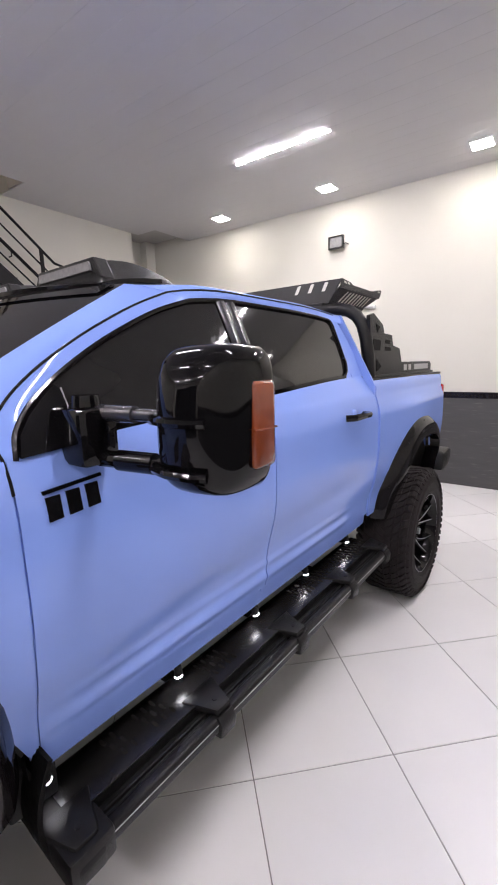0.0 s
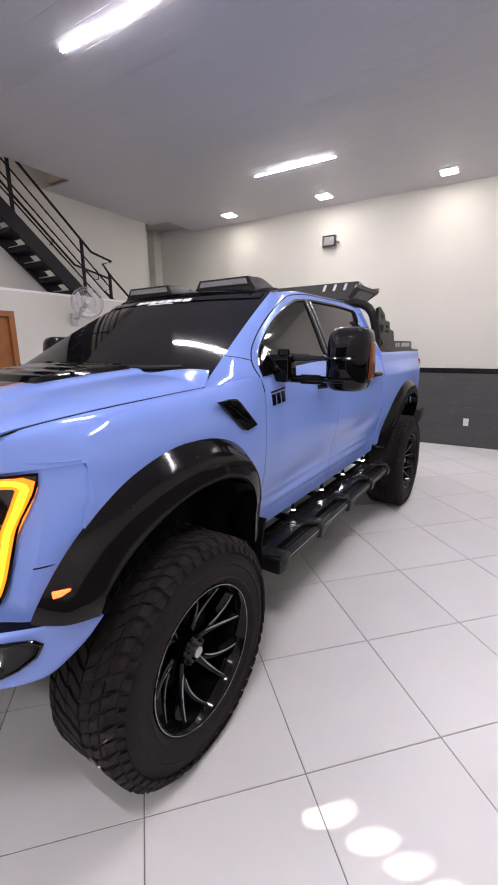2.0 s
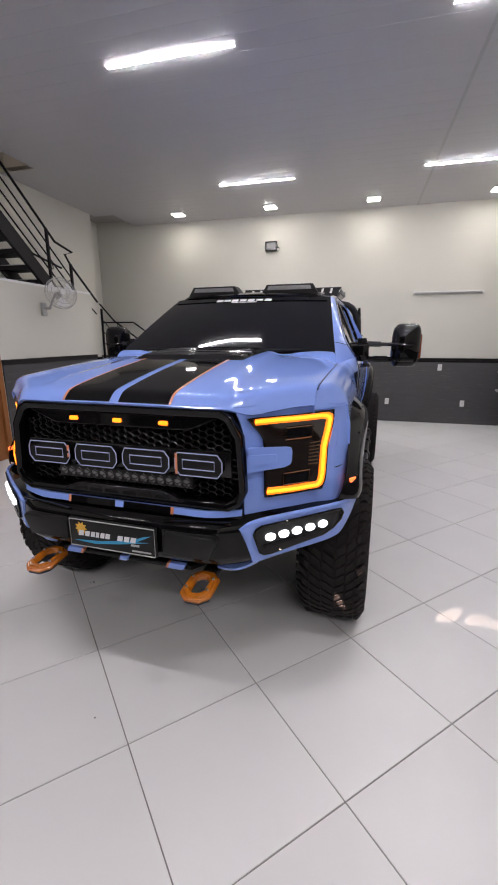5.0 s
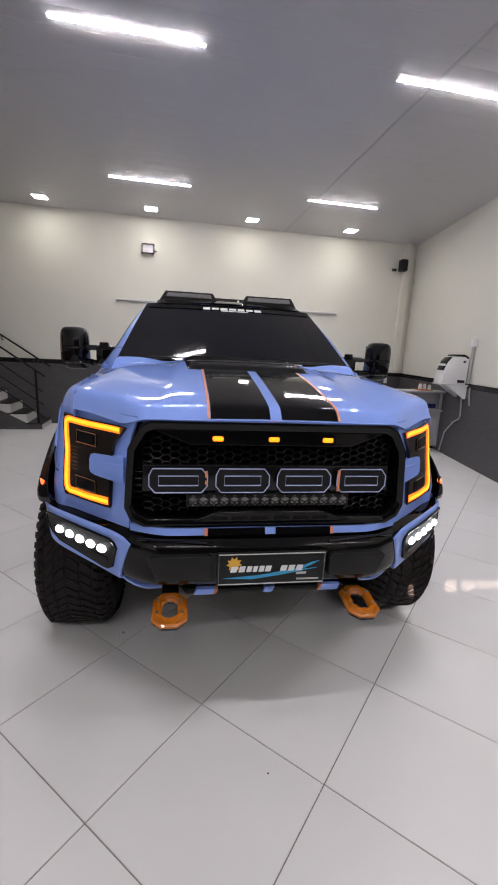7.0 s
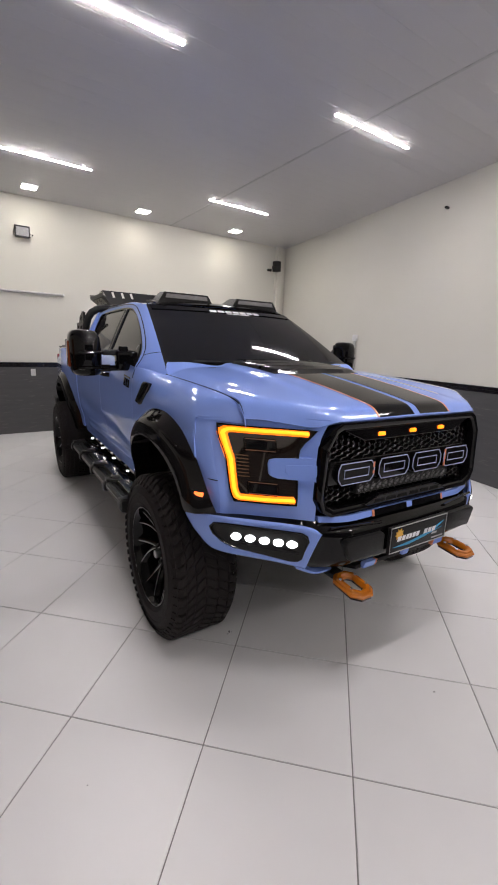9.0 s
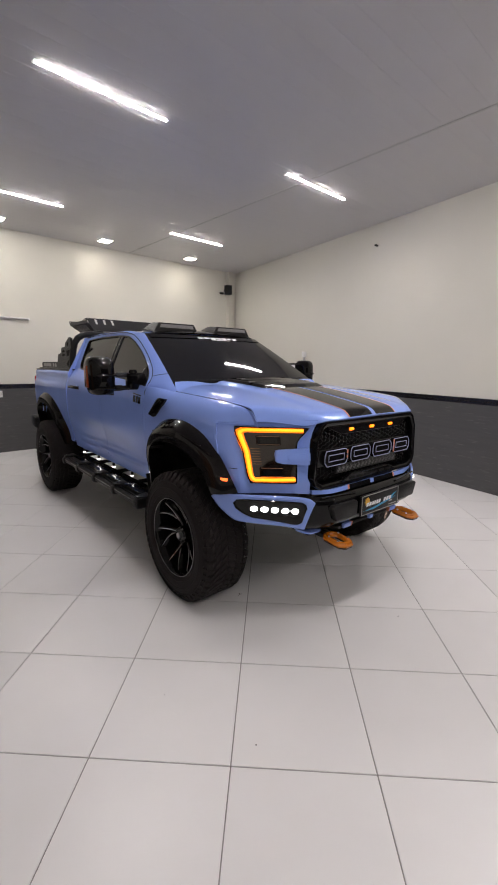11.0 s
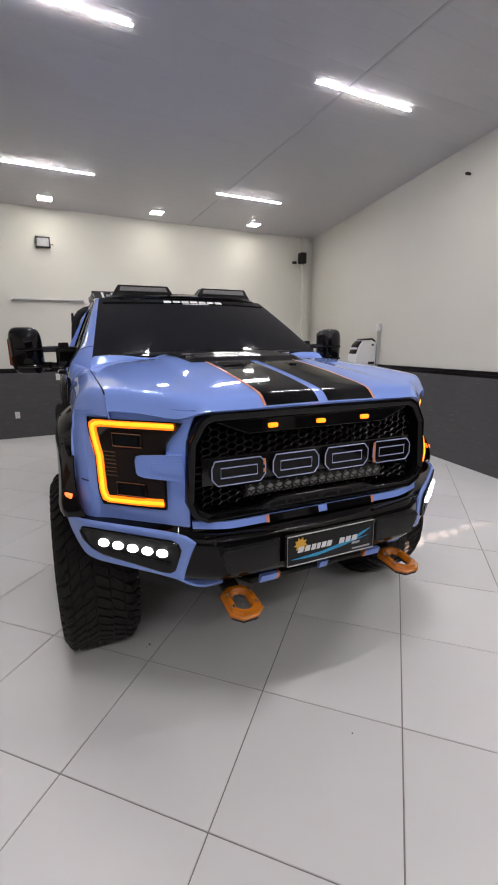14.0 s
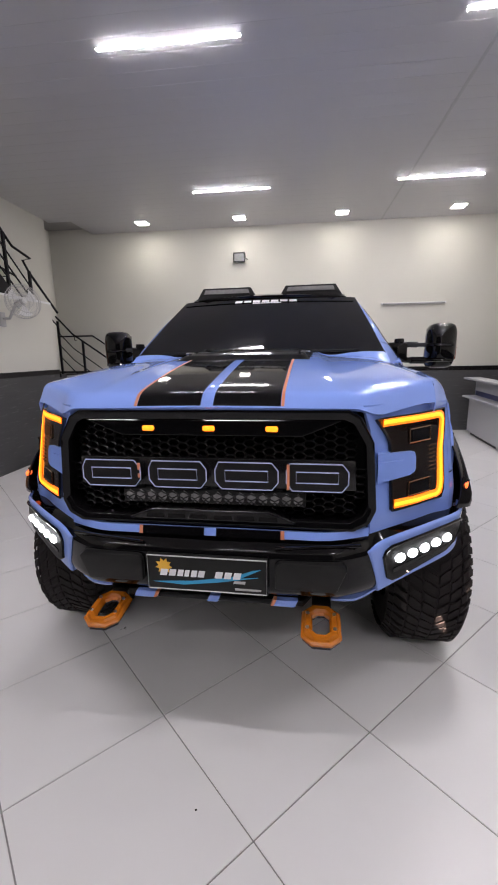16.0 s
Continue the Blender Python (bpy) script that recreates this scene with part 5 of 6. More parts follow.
    part("fog_base", onbump([(0.64, 0.728), (0.88, 0.772), (0.88, 0.782), (0.64, 0.742)], 0.012, 0.020), BLACKGLOSS, bez)
    # black strip between face and bumper
    def gapstrip(u, v, s=s):
        x = lerp(0.50, 0.972, u)
        z = lerp(itp(x, (0.5, 0.545, 0.62, 0.76, 0.9, 1.0), (0.815, 0.815, 0.850, 0.862, 0.868, 0.855)), itp(x, (0.5, 0.56, 0.65, 0.9, 1.0), (0.845, 0.870, 0.874, 0.872, 0.872)), v)
        return (s * x, lerp(yb(x) + 0.022, yf(min(x, 0.92), 0.88) + 0.004, v), z)
    part("bumper_seam", surf(gapstrip, 24, 2, 0.012, (0, 0.3, 0.8)), BLACKGLOSS, truck)
    # blue lip under the bumper's outer ends
    def lip(u, v, s=s):
        x = lerp(0.43, 0.598, u)
        return (s * x, lerp(-0.868, -0.845, v) + 0.05 * u * u, itp(x, (0.43, 0.50, 0.60), (0.606, 0.602, 0.634)) + 0.014 * v)
    part("bumper_lip", surf(lip, 12, 4, 0.016, (0, -0.85, 0.3)), PAINT, truck)

# grille: an eight-sided ring, a bar across, hexagon mesh
gr = part("grille_shell", bmesh.new(), BLACKGLOSS, truck, "gloss black grille surround")
def ring(outer, inner_, y0_, y1_):
    b = bmesh.new()
    k = len(outer)
    o0 = [b.verts.new((x, y0_, z)) for x, z in outer]
    i0 = [b.verts.new((x, y0_ + 0.008, z)) for x, z in inner_]
    o1 = [b.verts.new((x, y1_, z)) for x, z in outer]
    i1 = [b.verts.new((x, y1_, z)) for x, z in inner_]
    for i in range(k):
        j = (i + 1) % k
        b.faces.new((o0[i], o0[j], i0[j], i0[i]))
        b.faces.new((o0[i], o1[i], o1[j], o0[j]))
        b.faces.new((i0[i], i0[j], i1[j], i1[i]))
        b.faces.new((o1[i], i1[i], i1[j], o1[j]))
    bmesh.ops.recalc_face_normals(b, faces=b.faces)
    bmesh.ops.bevel(b, geom=list(b.edges), offset=0.005, segments=2, affect="EDGES", profile=0.5)
    return b


def mirrored(half):
    return [(-x, z) for x, z in half[::-1]] + half


O = mirrored([(0.472, 1.302), (0.510, 1.280), (0.553, 1.198), (0.569, 0.965), (0.548, 0.915), (0.497, 0.886)])
I = mirrored([(0.458, 1.270), (0.486, 1.256), (0.527, 1.186), (0.541, 0.978), (0.524, 0.942), (0.482, 0.916)])
b = ring(O, I, -0.908, -0.80)
b.to_mesh(gr.data)
b.free()
for p in gr.data.polygons:
    p.use_smooth = True
gr.data.set_sharp_from_angle(angle=radians(35))
part("grille_back", prism(I, -0.80, -0.79, "y"), DARK, gr, smooth=False)
# upper lip with the three marker lamps
part("grille_brow", prism([(-0.455, 1.268), (0.455, 1.268), (0.36, 1.228), (0.32, 1.212), (-0.32, 1.212), (-0.36, 1.228)], -0.895, -0.84, "y", 0.003), BLACKGLOSS, gr, smooth=False)
for x in (-0.218, 0.0, 0.218):
    part("marker_lamp", box(x - 0.021, x + 0.021, -0.905, -0.888, 1.229, 1.247, 0.006), AMBERDIM, gr, "lit amber marker lamp")
# honeycomb
def hexes(z0_, z1_, name):
    b = bmesh.new()
    W, H = 0.0230, 0.0270
    for i in range(-15, 16):
        x = 1.5 * W * i
        z = z0_ + (H / 2 if i % 2 else 0.0)
        while z <= z1_ + 1e-6:
            if abs(x) <= itp(z, (0.93, 0.96, 1.04, 1.175, 1.25), (0.470, 0.515, 0.520, 0.510, 0.455)):
                vo, vi, vb = [], [], []
                for cx_, cz_ in ((1, 0), (0.5, 0.5), (-0.5, 0.5), (-1, 0), (-0.5, -0.5), (0.5, -0.5)):
                    vo.append(b.verts.new((x + W * cx_, -0.866, z + H * cz_)))
                    vi.append(b.verts.new((x + (W - 0.0040) * cx_, -0.869, z + (H - 0.0066) * cz_)))
                    vb.append(b.verts.new((x + (W - 0.0056) * cx_, -0.838, z + (H - 0.0088) * cz_)))
                for k in range(6):
                    j = (k + 1) % 6
                    b.faces.new((vo[k], vo[j], vi[j], vi[k]))
                    b.faces.new((vi[k], vi[j], vb[j], vb[k]))
            z += H
    return part(name, b, GRILLEBLACK, gr, "black honeycomb mesh", smooth=False)


hexes(0.938, 1.250, "honeycomb")
part("grille_bar", prism([(-0.500, 1.128), (0.500, 1.128), (0.506, 1.02), (-0.506, 1.02)], -0.876, -0.845, "y", 0.006), GRILLEBLACK, gr)
# the word on the bar stands as four plain angular shapes
def sign_shape(x0, x1, outer, hole, orange_side=0):
    w = x1 - x0
    px = lambda q: (x0 + q[0] * w, 1.026 + q[1] * 0.096)
    part("grille_shape", prism([px(q) for q in outer], -0.906, -0.878, "y", 0.002), BLACKGLOSS, gr, "raised dark angular shape with pale outline", smooth=False)
    for poly in (outer, hole):
        if poly:
            part("shape_outline", add_tube(bmesh.new(), [(px(q)[0], -0.907, px(q)[1]) for q in poly], 0.0022, 5, True), PALEBLUE, gr)
    if orange_side:
        q = 0.03 if orange_side < 0 else 0.98
        for e0, e1 in (((1.03, 1.118),) if orange_side < 0 else ((1.058, 1.074), (1.088, 1.112))):
            part("shape_edge", box(px((q, 0))[0] - 0.0045, px((q, 0))[0] + 0.0045, -0.9095, -0.905, e0, e1), ORANGELINE, gr, smooth=False)


OCT = [(0.06, 1), (0.90, 1), (1, 0.72), (1, 0.28), (0.90, 0), (0.10, 0), (0, 0.28), (0, 0.72)]
HOL = [(0.16, 0.70), (0.84, 0.70), (0.84, 0.30), (0.16, 0.30)]
for x0_, x1_, sd in ((-0.475, -0.255, 1), (-0.222, -0.012, 0), (0.020, 0.240, 0), (0.268, 0.475, -1)):
    sign_shape(x0_, x1_, OCT, HOL, sd)
# light bar in the lower grille
lb = part("light_bar", box(-0.335, 0.335, -0.885, -0.835, 0.958, 1.012, 0.006), BLACKMATTE, gr, "slim unlit LED light bar")
for k in range(16):
    x = -0.308 + 0.0411 * k
    bm = bmesh.new()
    bmesh.ops.create_icosphere(bm, subdivisions=1, radius=0.019, matrix=Matrix.Translation((x, -0.884, 0.985)) @ Matrix.Diagonal((1, 0.4, 1.25, 1)))
    part("led_cell", bm, LEDLENS, lb)
for z0, ph in ((0.970, 0), (0.985, 1), (1.000, 0)):
    part("bar_mesh", add_tube(bmesh.new(), [(-0.33 + 0.0206 * k, -0.893, z0 + (0.0055 if (k + ph) % 2 else -0.0055)) for k in range(33)], 0.0028, 5), BLACKMATTE, lb)
# chrome-edged lower tray
part("lower_tray", prism([(-0.27, 0.925), (-0.20, 0.948), (0.20, 0.948), (0.27, 0.925), (0.30, 0.905), (-0.30, 0.905)], -0.915, -0.85, "y", 0.004), BLACKGLOSS, gr, smooth=False)
part("tray_edge", add_tube(bmesh.new(), [(-0.30, -0.912, 0.912), (-0.21, -0.914, 0.946), (0.21, -0.914, 0.946), (0.30, -0.912, 0.912)], 0.003, 6), GRILLEBLACK, gr)

# tray openings as thin dark plates, their shade put into the colour
for x in (-0.205, -0.125, -0.045, 0.045, 0.125, 0.205):
    part("tray_slot", prism([(x - 0.034, 0.914), (x + 0.034, 0.914), (x + 0.030, 0.930), (x - 0.030, 0.930)], -0.9165, -0.9148, "y"), DARK, gr, smooth=False)

# blue chin under the grille with black bars of the stripes
def chin(u, v):
    x = lerp(-0.55, 0.55, u)
    return (x, lerp(-0.930, -0.923, v) + 0.30 * max(0.0, abs(x) - 0.40), lerp(0.858, 0.884, v) + 0.10 * max(0.0, abs(x) - 0.47))


ch = part("chin_panel", surf(chin, 24, 4, 0.03, (0, 0, 0.84)), PAINT, truck)
for x0, x1, mt, nm in ((-0.25, -0.022, BLACKGLOSS, "stripe"), (0.022, 0.25, BLACKGLOSS, "stripe"), (-0.263, -0.25, ORANGELINE, "pinstripe"), (0.25, 0.263, ORANGELINE, "pinstripe")):
    part(nm, surf(lambda u, v, x0=x0, x1=x1: (lerp(x0, x1, u), lerp(-0.930, -0.923, v) - 0.004, lerp(0.857, 0.886, v)), 6, 2, 0.003, (0, 0, 0.84)), mt, ch)

part("chin_underside", surf(lambda u, v: (lerp(-0.55, 0.55, u), lerp(-0.922, -0.926, v) + 0.30 * max(0.0, abs(lerp(-0.55, 0.55, u)) - 0.40), lerp(0.832, 0.857, v) + 0.10 * max(0.0, abs(lerp(-0.55, 0.55, u)) - 0.47)), 24, 2, 0.02, (0, 0, 0.84)), BLACKGLOSS, ch)


# black centre bumper
def bum(u, v):
    x = lerp(-0.595, 0.595, u) * itp(v, (0, 0.25, 1), (0.90, 1.0, 0.925))
    z = lerp(0.625, 0.848, v)
    a = abs(x)
    y = itp(a, (0, 0.44, 0.50, 0.56, 0.595), (-0.978, -0.962, -0.935, -0.900, -0.87)) + itp(v, (0, 0.15, 0.3, 0.85, 1), (0.075, 0.02, 0.0, 0.0, 0.03))
    return (x, y, z)


bmp = part("front_bumper", surf(bum, 30, 12, 0.02, (0, 0, 0.75)), BLACKGLOSS, truck, "gloss black centre bumper")
for s in (-1, 1):
    part("bumper_pad", prism([(s * 0.235, 0.70), (s * 0.235, 0.785), (s * 0.25, 0.80), (s * 0.46, 0.80), (s * 0.475, 0.785), (s * 0.44, 0.70)], -0.993, -0.95, "y", 0.006), BLACKMATTE, bmp, "matte black bumper pad")
    part("bumper_seam", add_tube(bmesh.new(), [(s * 0.235, -0.965, 0.838), (s * 0.52, -0.93, 0.848)], 0.006, 6), BLACKGLOSS, bmp)
part("skid_plate", prism([(-0.33, 0.0), (0.33, 0.0), (0.38, 0.16), (-0.38, 0.16)], 0, 0.02, "z", 0.004, Matrix.Translation((0, -0.925, 0.60)) @ Matrix.Rotation(radians(-12), 4, "X")), BLACKPOWDER, truck)
for x0, x1, mt in ((-0.02, 0.02, PAINT), (-0.30, -0.225, PAINT), (0.225, 0.30, PAINT), (0.213, 0.225, ORANGELINE), (-0.225, -0.213, ORANGELINE)):
    part("lip_segment", prism([(x0, 0.604), (x1, 0.604), (x1 + 0.012, 0.630), (x0 + 0.012, 0.630)], -0.940, -0.915, "y", 0.002), mt, bmp, smooth=False)

# plate with a printed panel
pl = part("front_plate", box(-0.213, 0.213, -1.004, -0.986, 0.682, 0.815, 0.004), BLACKMATTE, truck, "dark dealer plate with a cyan swoosh and yellow sun mark")
part("plate_rim", add_tube(bmesh.new(), [(-0.209, -1.005, 0.686), (0.209, -1.005, 0.686), (0.209, -1.005, 0.811), (-0.209, -1.005, 0.811)], 0.0025, 5, True), FANGREY, pl)
part("swoosh", prism([(-0.19, 0.712), (-0.05, 0.722), (0.09, 0.745), (0.16, 0.772), (0.19, 0.778), (0.12, 0.742), (0.18, 0.748), (0.04, 0.722), (-0.08, 0.706)], -1.0062, -1.004, "y"), CYAN, pl, "cyan printed swoosh", smooth=False)
sun = [(-0.15 + (0.030 if k % 2 else 0.019) * math.sin(k * math.pi / 9), 0.772 + (0.030 if k % 2 else 0.019) * math.cos(k * math.pi / 9)) for k in range(18)]
part("sun_mark", prism(sun, -1.0066, -1.004, "y"), GOLD, pl, "yellow printed sun mark", smooth=False)
for k, (x0, x1) in enumerate(((-0.165, -0.140), (-0.133, -0.11), (-0.103, -0.083), (-0.078, -0.062), (-0.055, -0.035), (-0.030, -0.008), (0.030, 0.055), (0.062, 0.086), (0.093, 0.118))):
    part("print_bar", prism([(x0, 0.738), (x1, 0.738), (x1 + 0.006, 0.762), (x0 + 0.006, 0.762)], -1.0072, -1.0064, "y"), WHITEVINYL, pl, smooth=False)
part("print_bar", prism([(0.095, 0.722), (0.135, 0.722), (0.138, 0.732), (0.098, 0.732)], -1.0072, -1.0064, "y"), FANGREY, pl, smooth=False)
part("print_bar", prism([(0.10, 0.698), (0.19, 0.698), (0.19, 0.704), (0.10, 0.704)], -1.0072, -1.004, "y"), FANGREY, pl, smooth=False)

# orange tow loops
for s in (-1, 1):
    b = bmesh.new()
    n = 8
    def loop(rx, ry, z, c):
        pts_ = [(-rx + c, -ry), (rx - c, -ry), (rx, -ry + c), (rx, ry - c), (rx - c, ry), (-rx + c, ry), (-rx, ry - c), (-rx, -ry + c)]
        return [b.verts.new((p[0], p[1], z)) for p in pts_]
    hoops = [loop(0.064, 0.090, 0, 0.034), loop(0.068, 0.094, 0.003, 0.036), loop(0.068, 0.094, 0.010, 0.036), loop(0.062, 0.088, 0.017, 0.033), loop(0.057, 0.083, 0.017, 0.031), loop(0.052, 0.078, 0.026, 0.029), loop(0.038, 0.062, 0.026, 0.022), loop(0.030, 0.052, 0.016, 0.018), loop(0.029, 0.051, 0.004, 0.018), loop(0.032, 0.054, 0, 0.019)]
    for h0, h1 in zip(hoops, hoops[1:] + hoops[:1]):
        for k in range(n):
            b.faces.new((h0[k], h0[(k + 1) % n], h1[(k + 1) % n], h1[k]))
    m = Matrix.Translation((s * 0.392, -0.968, 0.555)) @ Matrix.Rotation(radians(6), 4, "X")
    bmesh.ops.transform(b, matrix=m, verts=b.verts)
    lp = part("tow_loop", b, ORANGE, truck, "orange painted steel tow loop")
    b = bmesh.new()
    under = [loop(0.062, 0.090, -0.001, 0.033), loop(0.062, 0.090, -0.010, 0.033), loop(0.033, 0.056, -0.010, 0.019), loop(0.033, 0.056, -0.001, 0.019)]
    for h0, h1 in zip(under, under[1:] + under[:1]):
        for k in range(n):
            b.faces.new((h0[k], h0[(k + 1) % n], h1[(k + 1) % n], h1[k]))
    bmesh.ops.transform(b, matrix=m, verts=b.verts)
    part("loop_base", b, BLACKPOWDER, lp, "black backing plate")
    for x, y in ((-0.05, 0.035), (0.05, 0.035), (-0.05, -0.035), (0.05, -0.035)):
        part("bolt", add_cyl(bmesh.new(), m @ Vector((x * 0.92, y, 0.025)), m @ Vector((x * 0.92, y, 0.031)), 0.0065, n=6), SILVER, lp)
    part("loop_arm", box(s * 0.36, s * 0.43, -0.91, -0.70, 0.552, 0.578, 0.006), BLACKPOWDER, lp)

# ---- flares ----
def flare(s, yc, zc, y_front, z_front, y_rear, z_rear, ztop, wide, nm):
    ks = 30
    def f(u, v):
        # outline from the front foot over the top to the rear foot
        a = lerp(math.pi, 0.0, u)
        ry = (yc - y_front) if u < 0.5 else (y_rear - yc)
        zb = lerp(z_front, z_rear, u)
        ca, sa = math.cos(a), math.sin(a)
        pw = lambda q, e: math.copysign(abs(q) ** e, q)
        e_ = 1.12 if u < 0.5 else 0.80
        yo = yc + ry * pw(ca, e_)
        zo = zb + (ztop - zb) * pw(sa, e_)
        th = itp(u, (0, 0.15, 0.5, 0.85, 1), (0.15 if nm else 0.12, 0.165 if nm else 0.14, 0.16, 0.13, 0.10))
        k = min(1.0, v / 0.72)
        yi = yo - ca * th * k
        zi = zo - max(0.2, sa) * th * k * 0.95
        base = side_x(min(max(yo, -0.62), 3.9), min(zo, 1.30)) - 0.004
        bul = itp(v, (0, 0.08, 0.35, 0.72, 0.86, 1.0), (0.0, 0.022, wide * 0.86, wide, wide * 0.8, -0.02))
        bul -= itp(zo, (0.9, 1.0, 1.15, 1.3), (0.0, 0.03, 0.05, 0.03)) * max(0.0, (-0.15 - yo) / 0.5) ** 1.6 * min(1.0, v / 0.35)
        return (s * (base + bul), yi, zi)
    fl_ = part("wheel_flare", surf(f, ks, 14, 0.006, (0, yc, 0.6)), BLACKFLARE, truck, "gloss black bolted wheel-arch flare")
    for u in (0.12, 0.3, 0.5, 0.7, 0.88):
        p = Vector(f(u, 0.22))
        b_ = bmesh.new()
        bmesh.ops.create_icosphere(b_, subdivisions=1, radius=0.006, matrix=Matrix.Translation(p))
        part("rivet", b_, BLACKPOWDER, fl_)
    if nm:
        ml = bmesh.new()
        add_box(ml, -0.010, 0.008, -0.024, 0.024, -0.009, 0.009, 0.004, Matrix.Translation((s * 0.966, -0.556, 0.958)) @ Matrix.Rotation(s * -0.42, 4, "Z"))
        part("side_marker", ml, SIDEAMBER, fl_, "lit amber side marker")
    return fl_


for s in (-1, 1):
    flare(s, 0.0, 0.6, -0.625, 0.882, 0.528, 0.70, 1.250, 0.088, True)
    flare(s, WB + 0.02, 0.6, WB - 0.62, 0.66, WB + 0.60, 0.76, 1.262, 0.085, False)

# ---- wheels ----
def wheel(s, y):
    rng = random.Random(7)
    holder = empty("wheel", pose(s * (0.908 if y < 1 else 0.930), y, ZW, 0, 0, 0 if s > 0 else 180), "", "")
    for key in ("label", "category"):
        if key in holder:
            del holder[key]
    holder.parent = truck
    # tyre: turned profile, x outward
    prof = [(-0.135, 0.255), (-0.150, 0.31), (-0.148, 0.37), (-0.132, 0.415), (-0.105, R - 0.011), (0, R - 0.008), (0.105, R - 0.011), (0.132, 0.415), (0.139, 0.399), (0.1445, 0.395), (0.1425, 0.390), (0.150, 0.368), (0.1525, 0.357), (0.1565, 0.353), (0.1535, 0.349), (0.155, 0.318), (0.153, 0.305), (0.156, 0.300), (0.151, 0.295), (0.147, 0.285), (0.130, 0.272), (0.110, 0.262)]
    n = 56
    bm = bmesh.new()
    rings_ = [[bm.verts.new((x, r * math.cos(2 * math.pi * k / n), r * math.sin(2 * math.pi * k / n))) for x, r in prof] for k in range(n)]
    for k in range(n):
        a, b = rings_[k], rings_[(k + 1) % n]
        for i in range(len(prof) - 1):
            bm.faces.new((a[i], a[i + 1], b[i + 1], b[i]))
    for v_ in bm.verts:
        if v_.co.x < 0:
            v_.co.x *= 1.3
    part("tyre", bm, RUBBER, holder, "chunky black off-road tyre")
    bm = bmesh.new()
    # interlocking tread blocks in staggered rows, and shoulder lugs
    for k in range(54):
        for row, (x0_, x1_, sk) in enumerate(((-0.138, -0.098, 0.060), (-0.094, -0.052, 0.085), (-0.049, -0.003, 0.080), (0.003, 0.049, -0.080), (0.052, 0.094, -0.085), (0.098, 0.138, -0.060))):
            a0 = 2 * math.pi * k / 54 + (0.0, 0.075, 0.020, 0.100, 0.160, 0.060)[row]
            w_ = (0.088, 0.082, 0.084, 0.084, 0.082, 0.088)[row] + rng.uniform(-0.007, 0.006)
            notch = 0.010 if (k + row) % 2 else -0.008
            lift = rng.uniform(-0.002, 0.001)
            ring_ = [(x0_, -w_ / 2), ((x0_ + x1_) / 2, -w_ / 2 + sk / 2 + notch), (x1_, -w_ / 2 + sk), (x1_, w_ / 2 + sk), ((x0_ + x1_) / 2, w_ / 2 + sk / 2 + notch), (x0_, w_ / 2)]
            c = []
            for rr, sh_ in ((R - 0.018, 1.0), (R - 0.003, 1.0), (R - 0.0005, 0.90)):
                for xx, da in ring_:
                    drop = 0.020 if (abs(xx) > 0.12) else 0.0
                    rl = rr - drop + lift
                    xm = (x0_ + x1_) / 2
                    c.append(bm.verts.new((xm + (xx - xm) * sh_, rl * math.cos(a0 + sk / 2 + (da - sk / 2) * sh_), rl * math.sin(a0 + sk / 2 + (da - sk / 2) * sh_))))
            for lv in (0, 6):
                for i in range(6):
                    j = (i + 1) % 6
                    bm.faces.new((c[lv + i], c[lv + j], c[lv + 6 + j], c[lv + 6 + i]))
            bm.faces.new(c[12:15] + c[15:18])
        for sd in (-1, 1):
            a0 = 2 * math.pi * (k + 0.25) / 54
            c = []
            for rr, xx in ((R - 0.014, 0.118), (R - 0.055, 0.148)):
                for da in (-0.036, 0.036):
                    for o in (0.0, 0.006):
                        c.append(bm.verts.new((sd * (xx + o), (rr + o * 0.5) * math.cos(a0 + da), (rr + o * 0.5) * math.sin(a0 + da))))
            for q in ((1, 3, 7, 5), (0, 1, 5, 4), (2, 6, 7, 3), (0, 2, 3, 1), (4, 5, 7, 6)):
                bm.faces.new([c[i] for i in q])
    for v_ in bm.verts:
        if v_.co.x < 0:
            v_.co.x *= 1.3
    tagged(part("tread", bm, RUBBER, holder, "deep off-road tread blocks", smooth=False), kind="stuff")
    # rim: barrel with a lip
    prof = [(0.128, 0.277), (0.141, 0.274), (0.145, 0.266), (0.132, 0.256), (0.06, 0.242), (-0.10, 0.232), (-0.10, 0.222)]
    bm = bmesh.new()
    n = 48
    rings_ = [[bm.verts.new((x, r * math.cos(2 * math.pi * k / n), r * math.sin(2 * math.pi * k / n))) for x, r in prof] for k in range(n)]
    for k in range(n):
        a, b = rings_[k], rings_[(k + 1) % n]
        for i in range(len(prof) - 1):
            bm.faces.new((a[i], a[i + 1], b[i + 1], b[i]))
    rim = part("rim", bm, BLACKGLOSS, holder, "gloss black alloy rim with milled spoke edges")
    part("rim_back", add_cyl(bmesh.new(), (-0.08, 0, 0), (-0.06, 0, 0), 0.232, n=32), DARK, rim)
    part("hub", add_cyl(bmesh.new(), (-0.05, 0, 0), (0.072, 0, 0), 0.070, 0.058, n=24), BLACKGLOSS, rim)
    part("hub_cap", add_cyl(bmesh.new(), (0.07, 0, 0), (0.100, 0, 0), 0.024, 0.021, n=20), SILVER, rim)
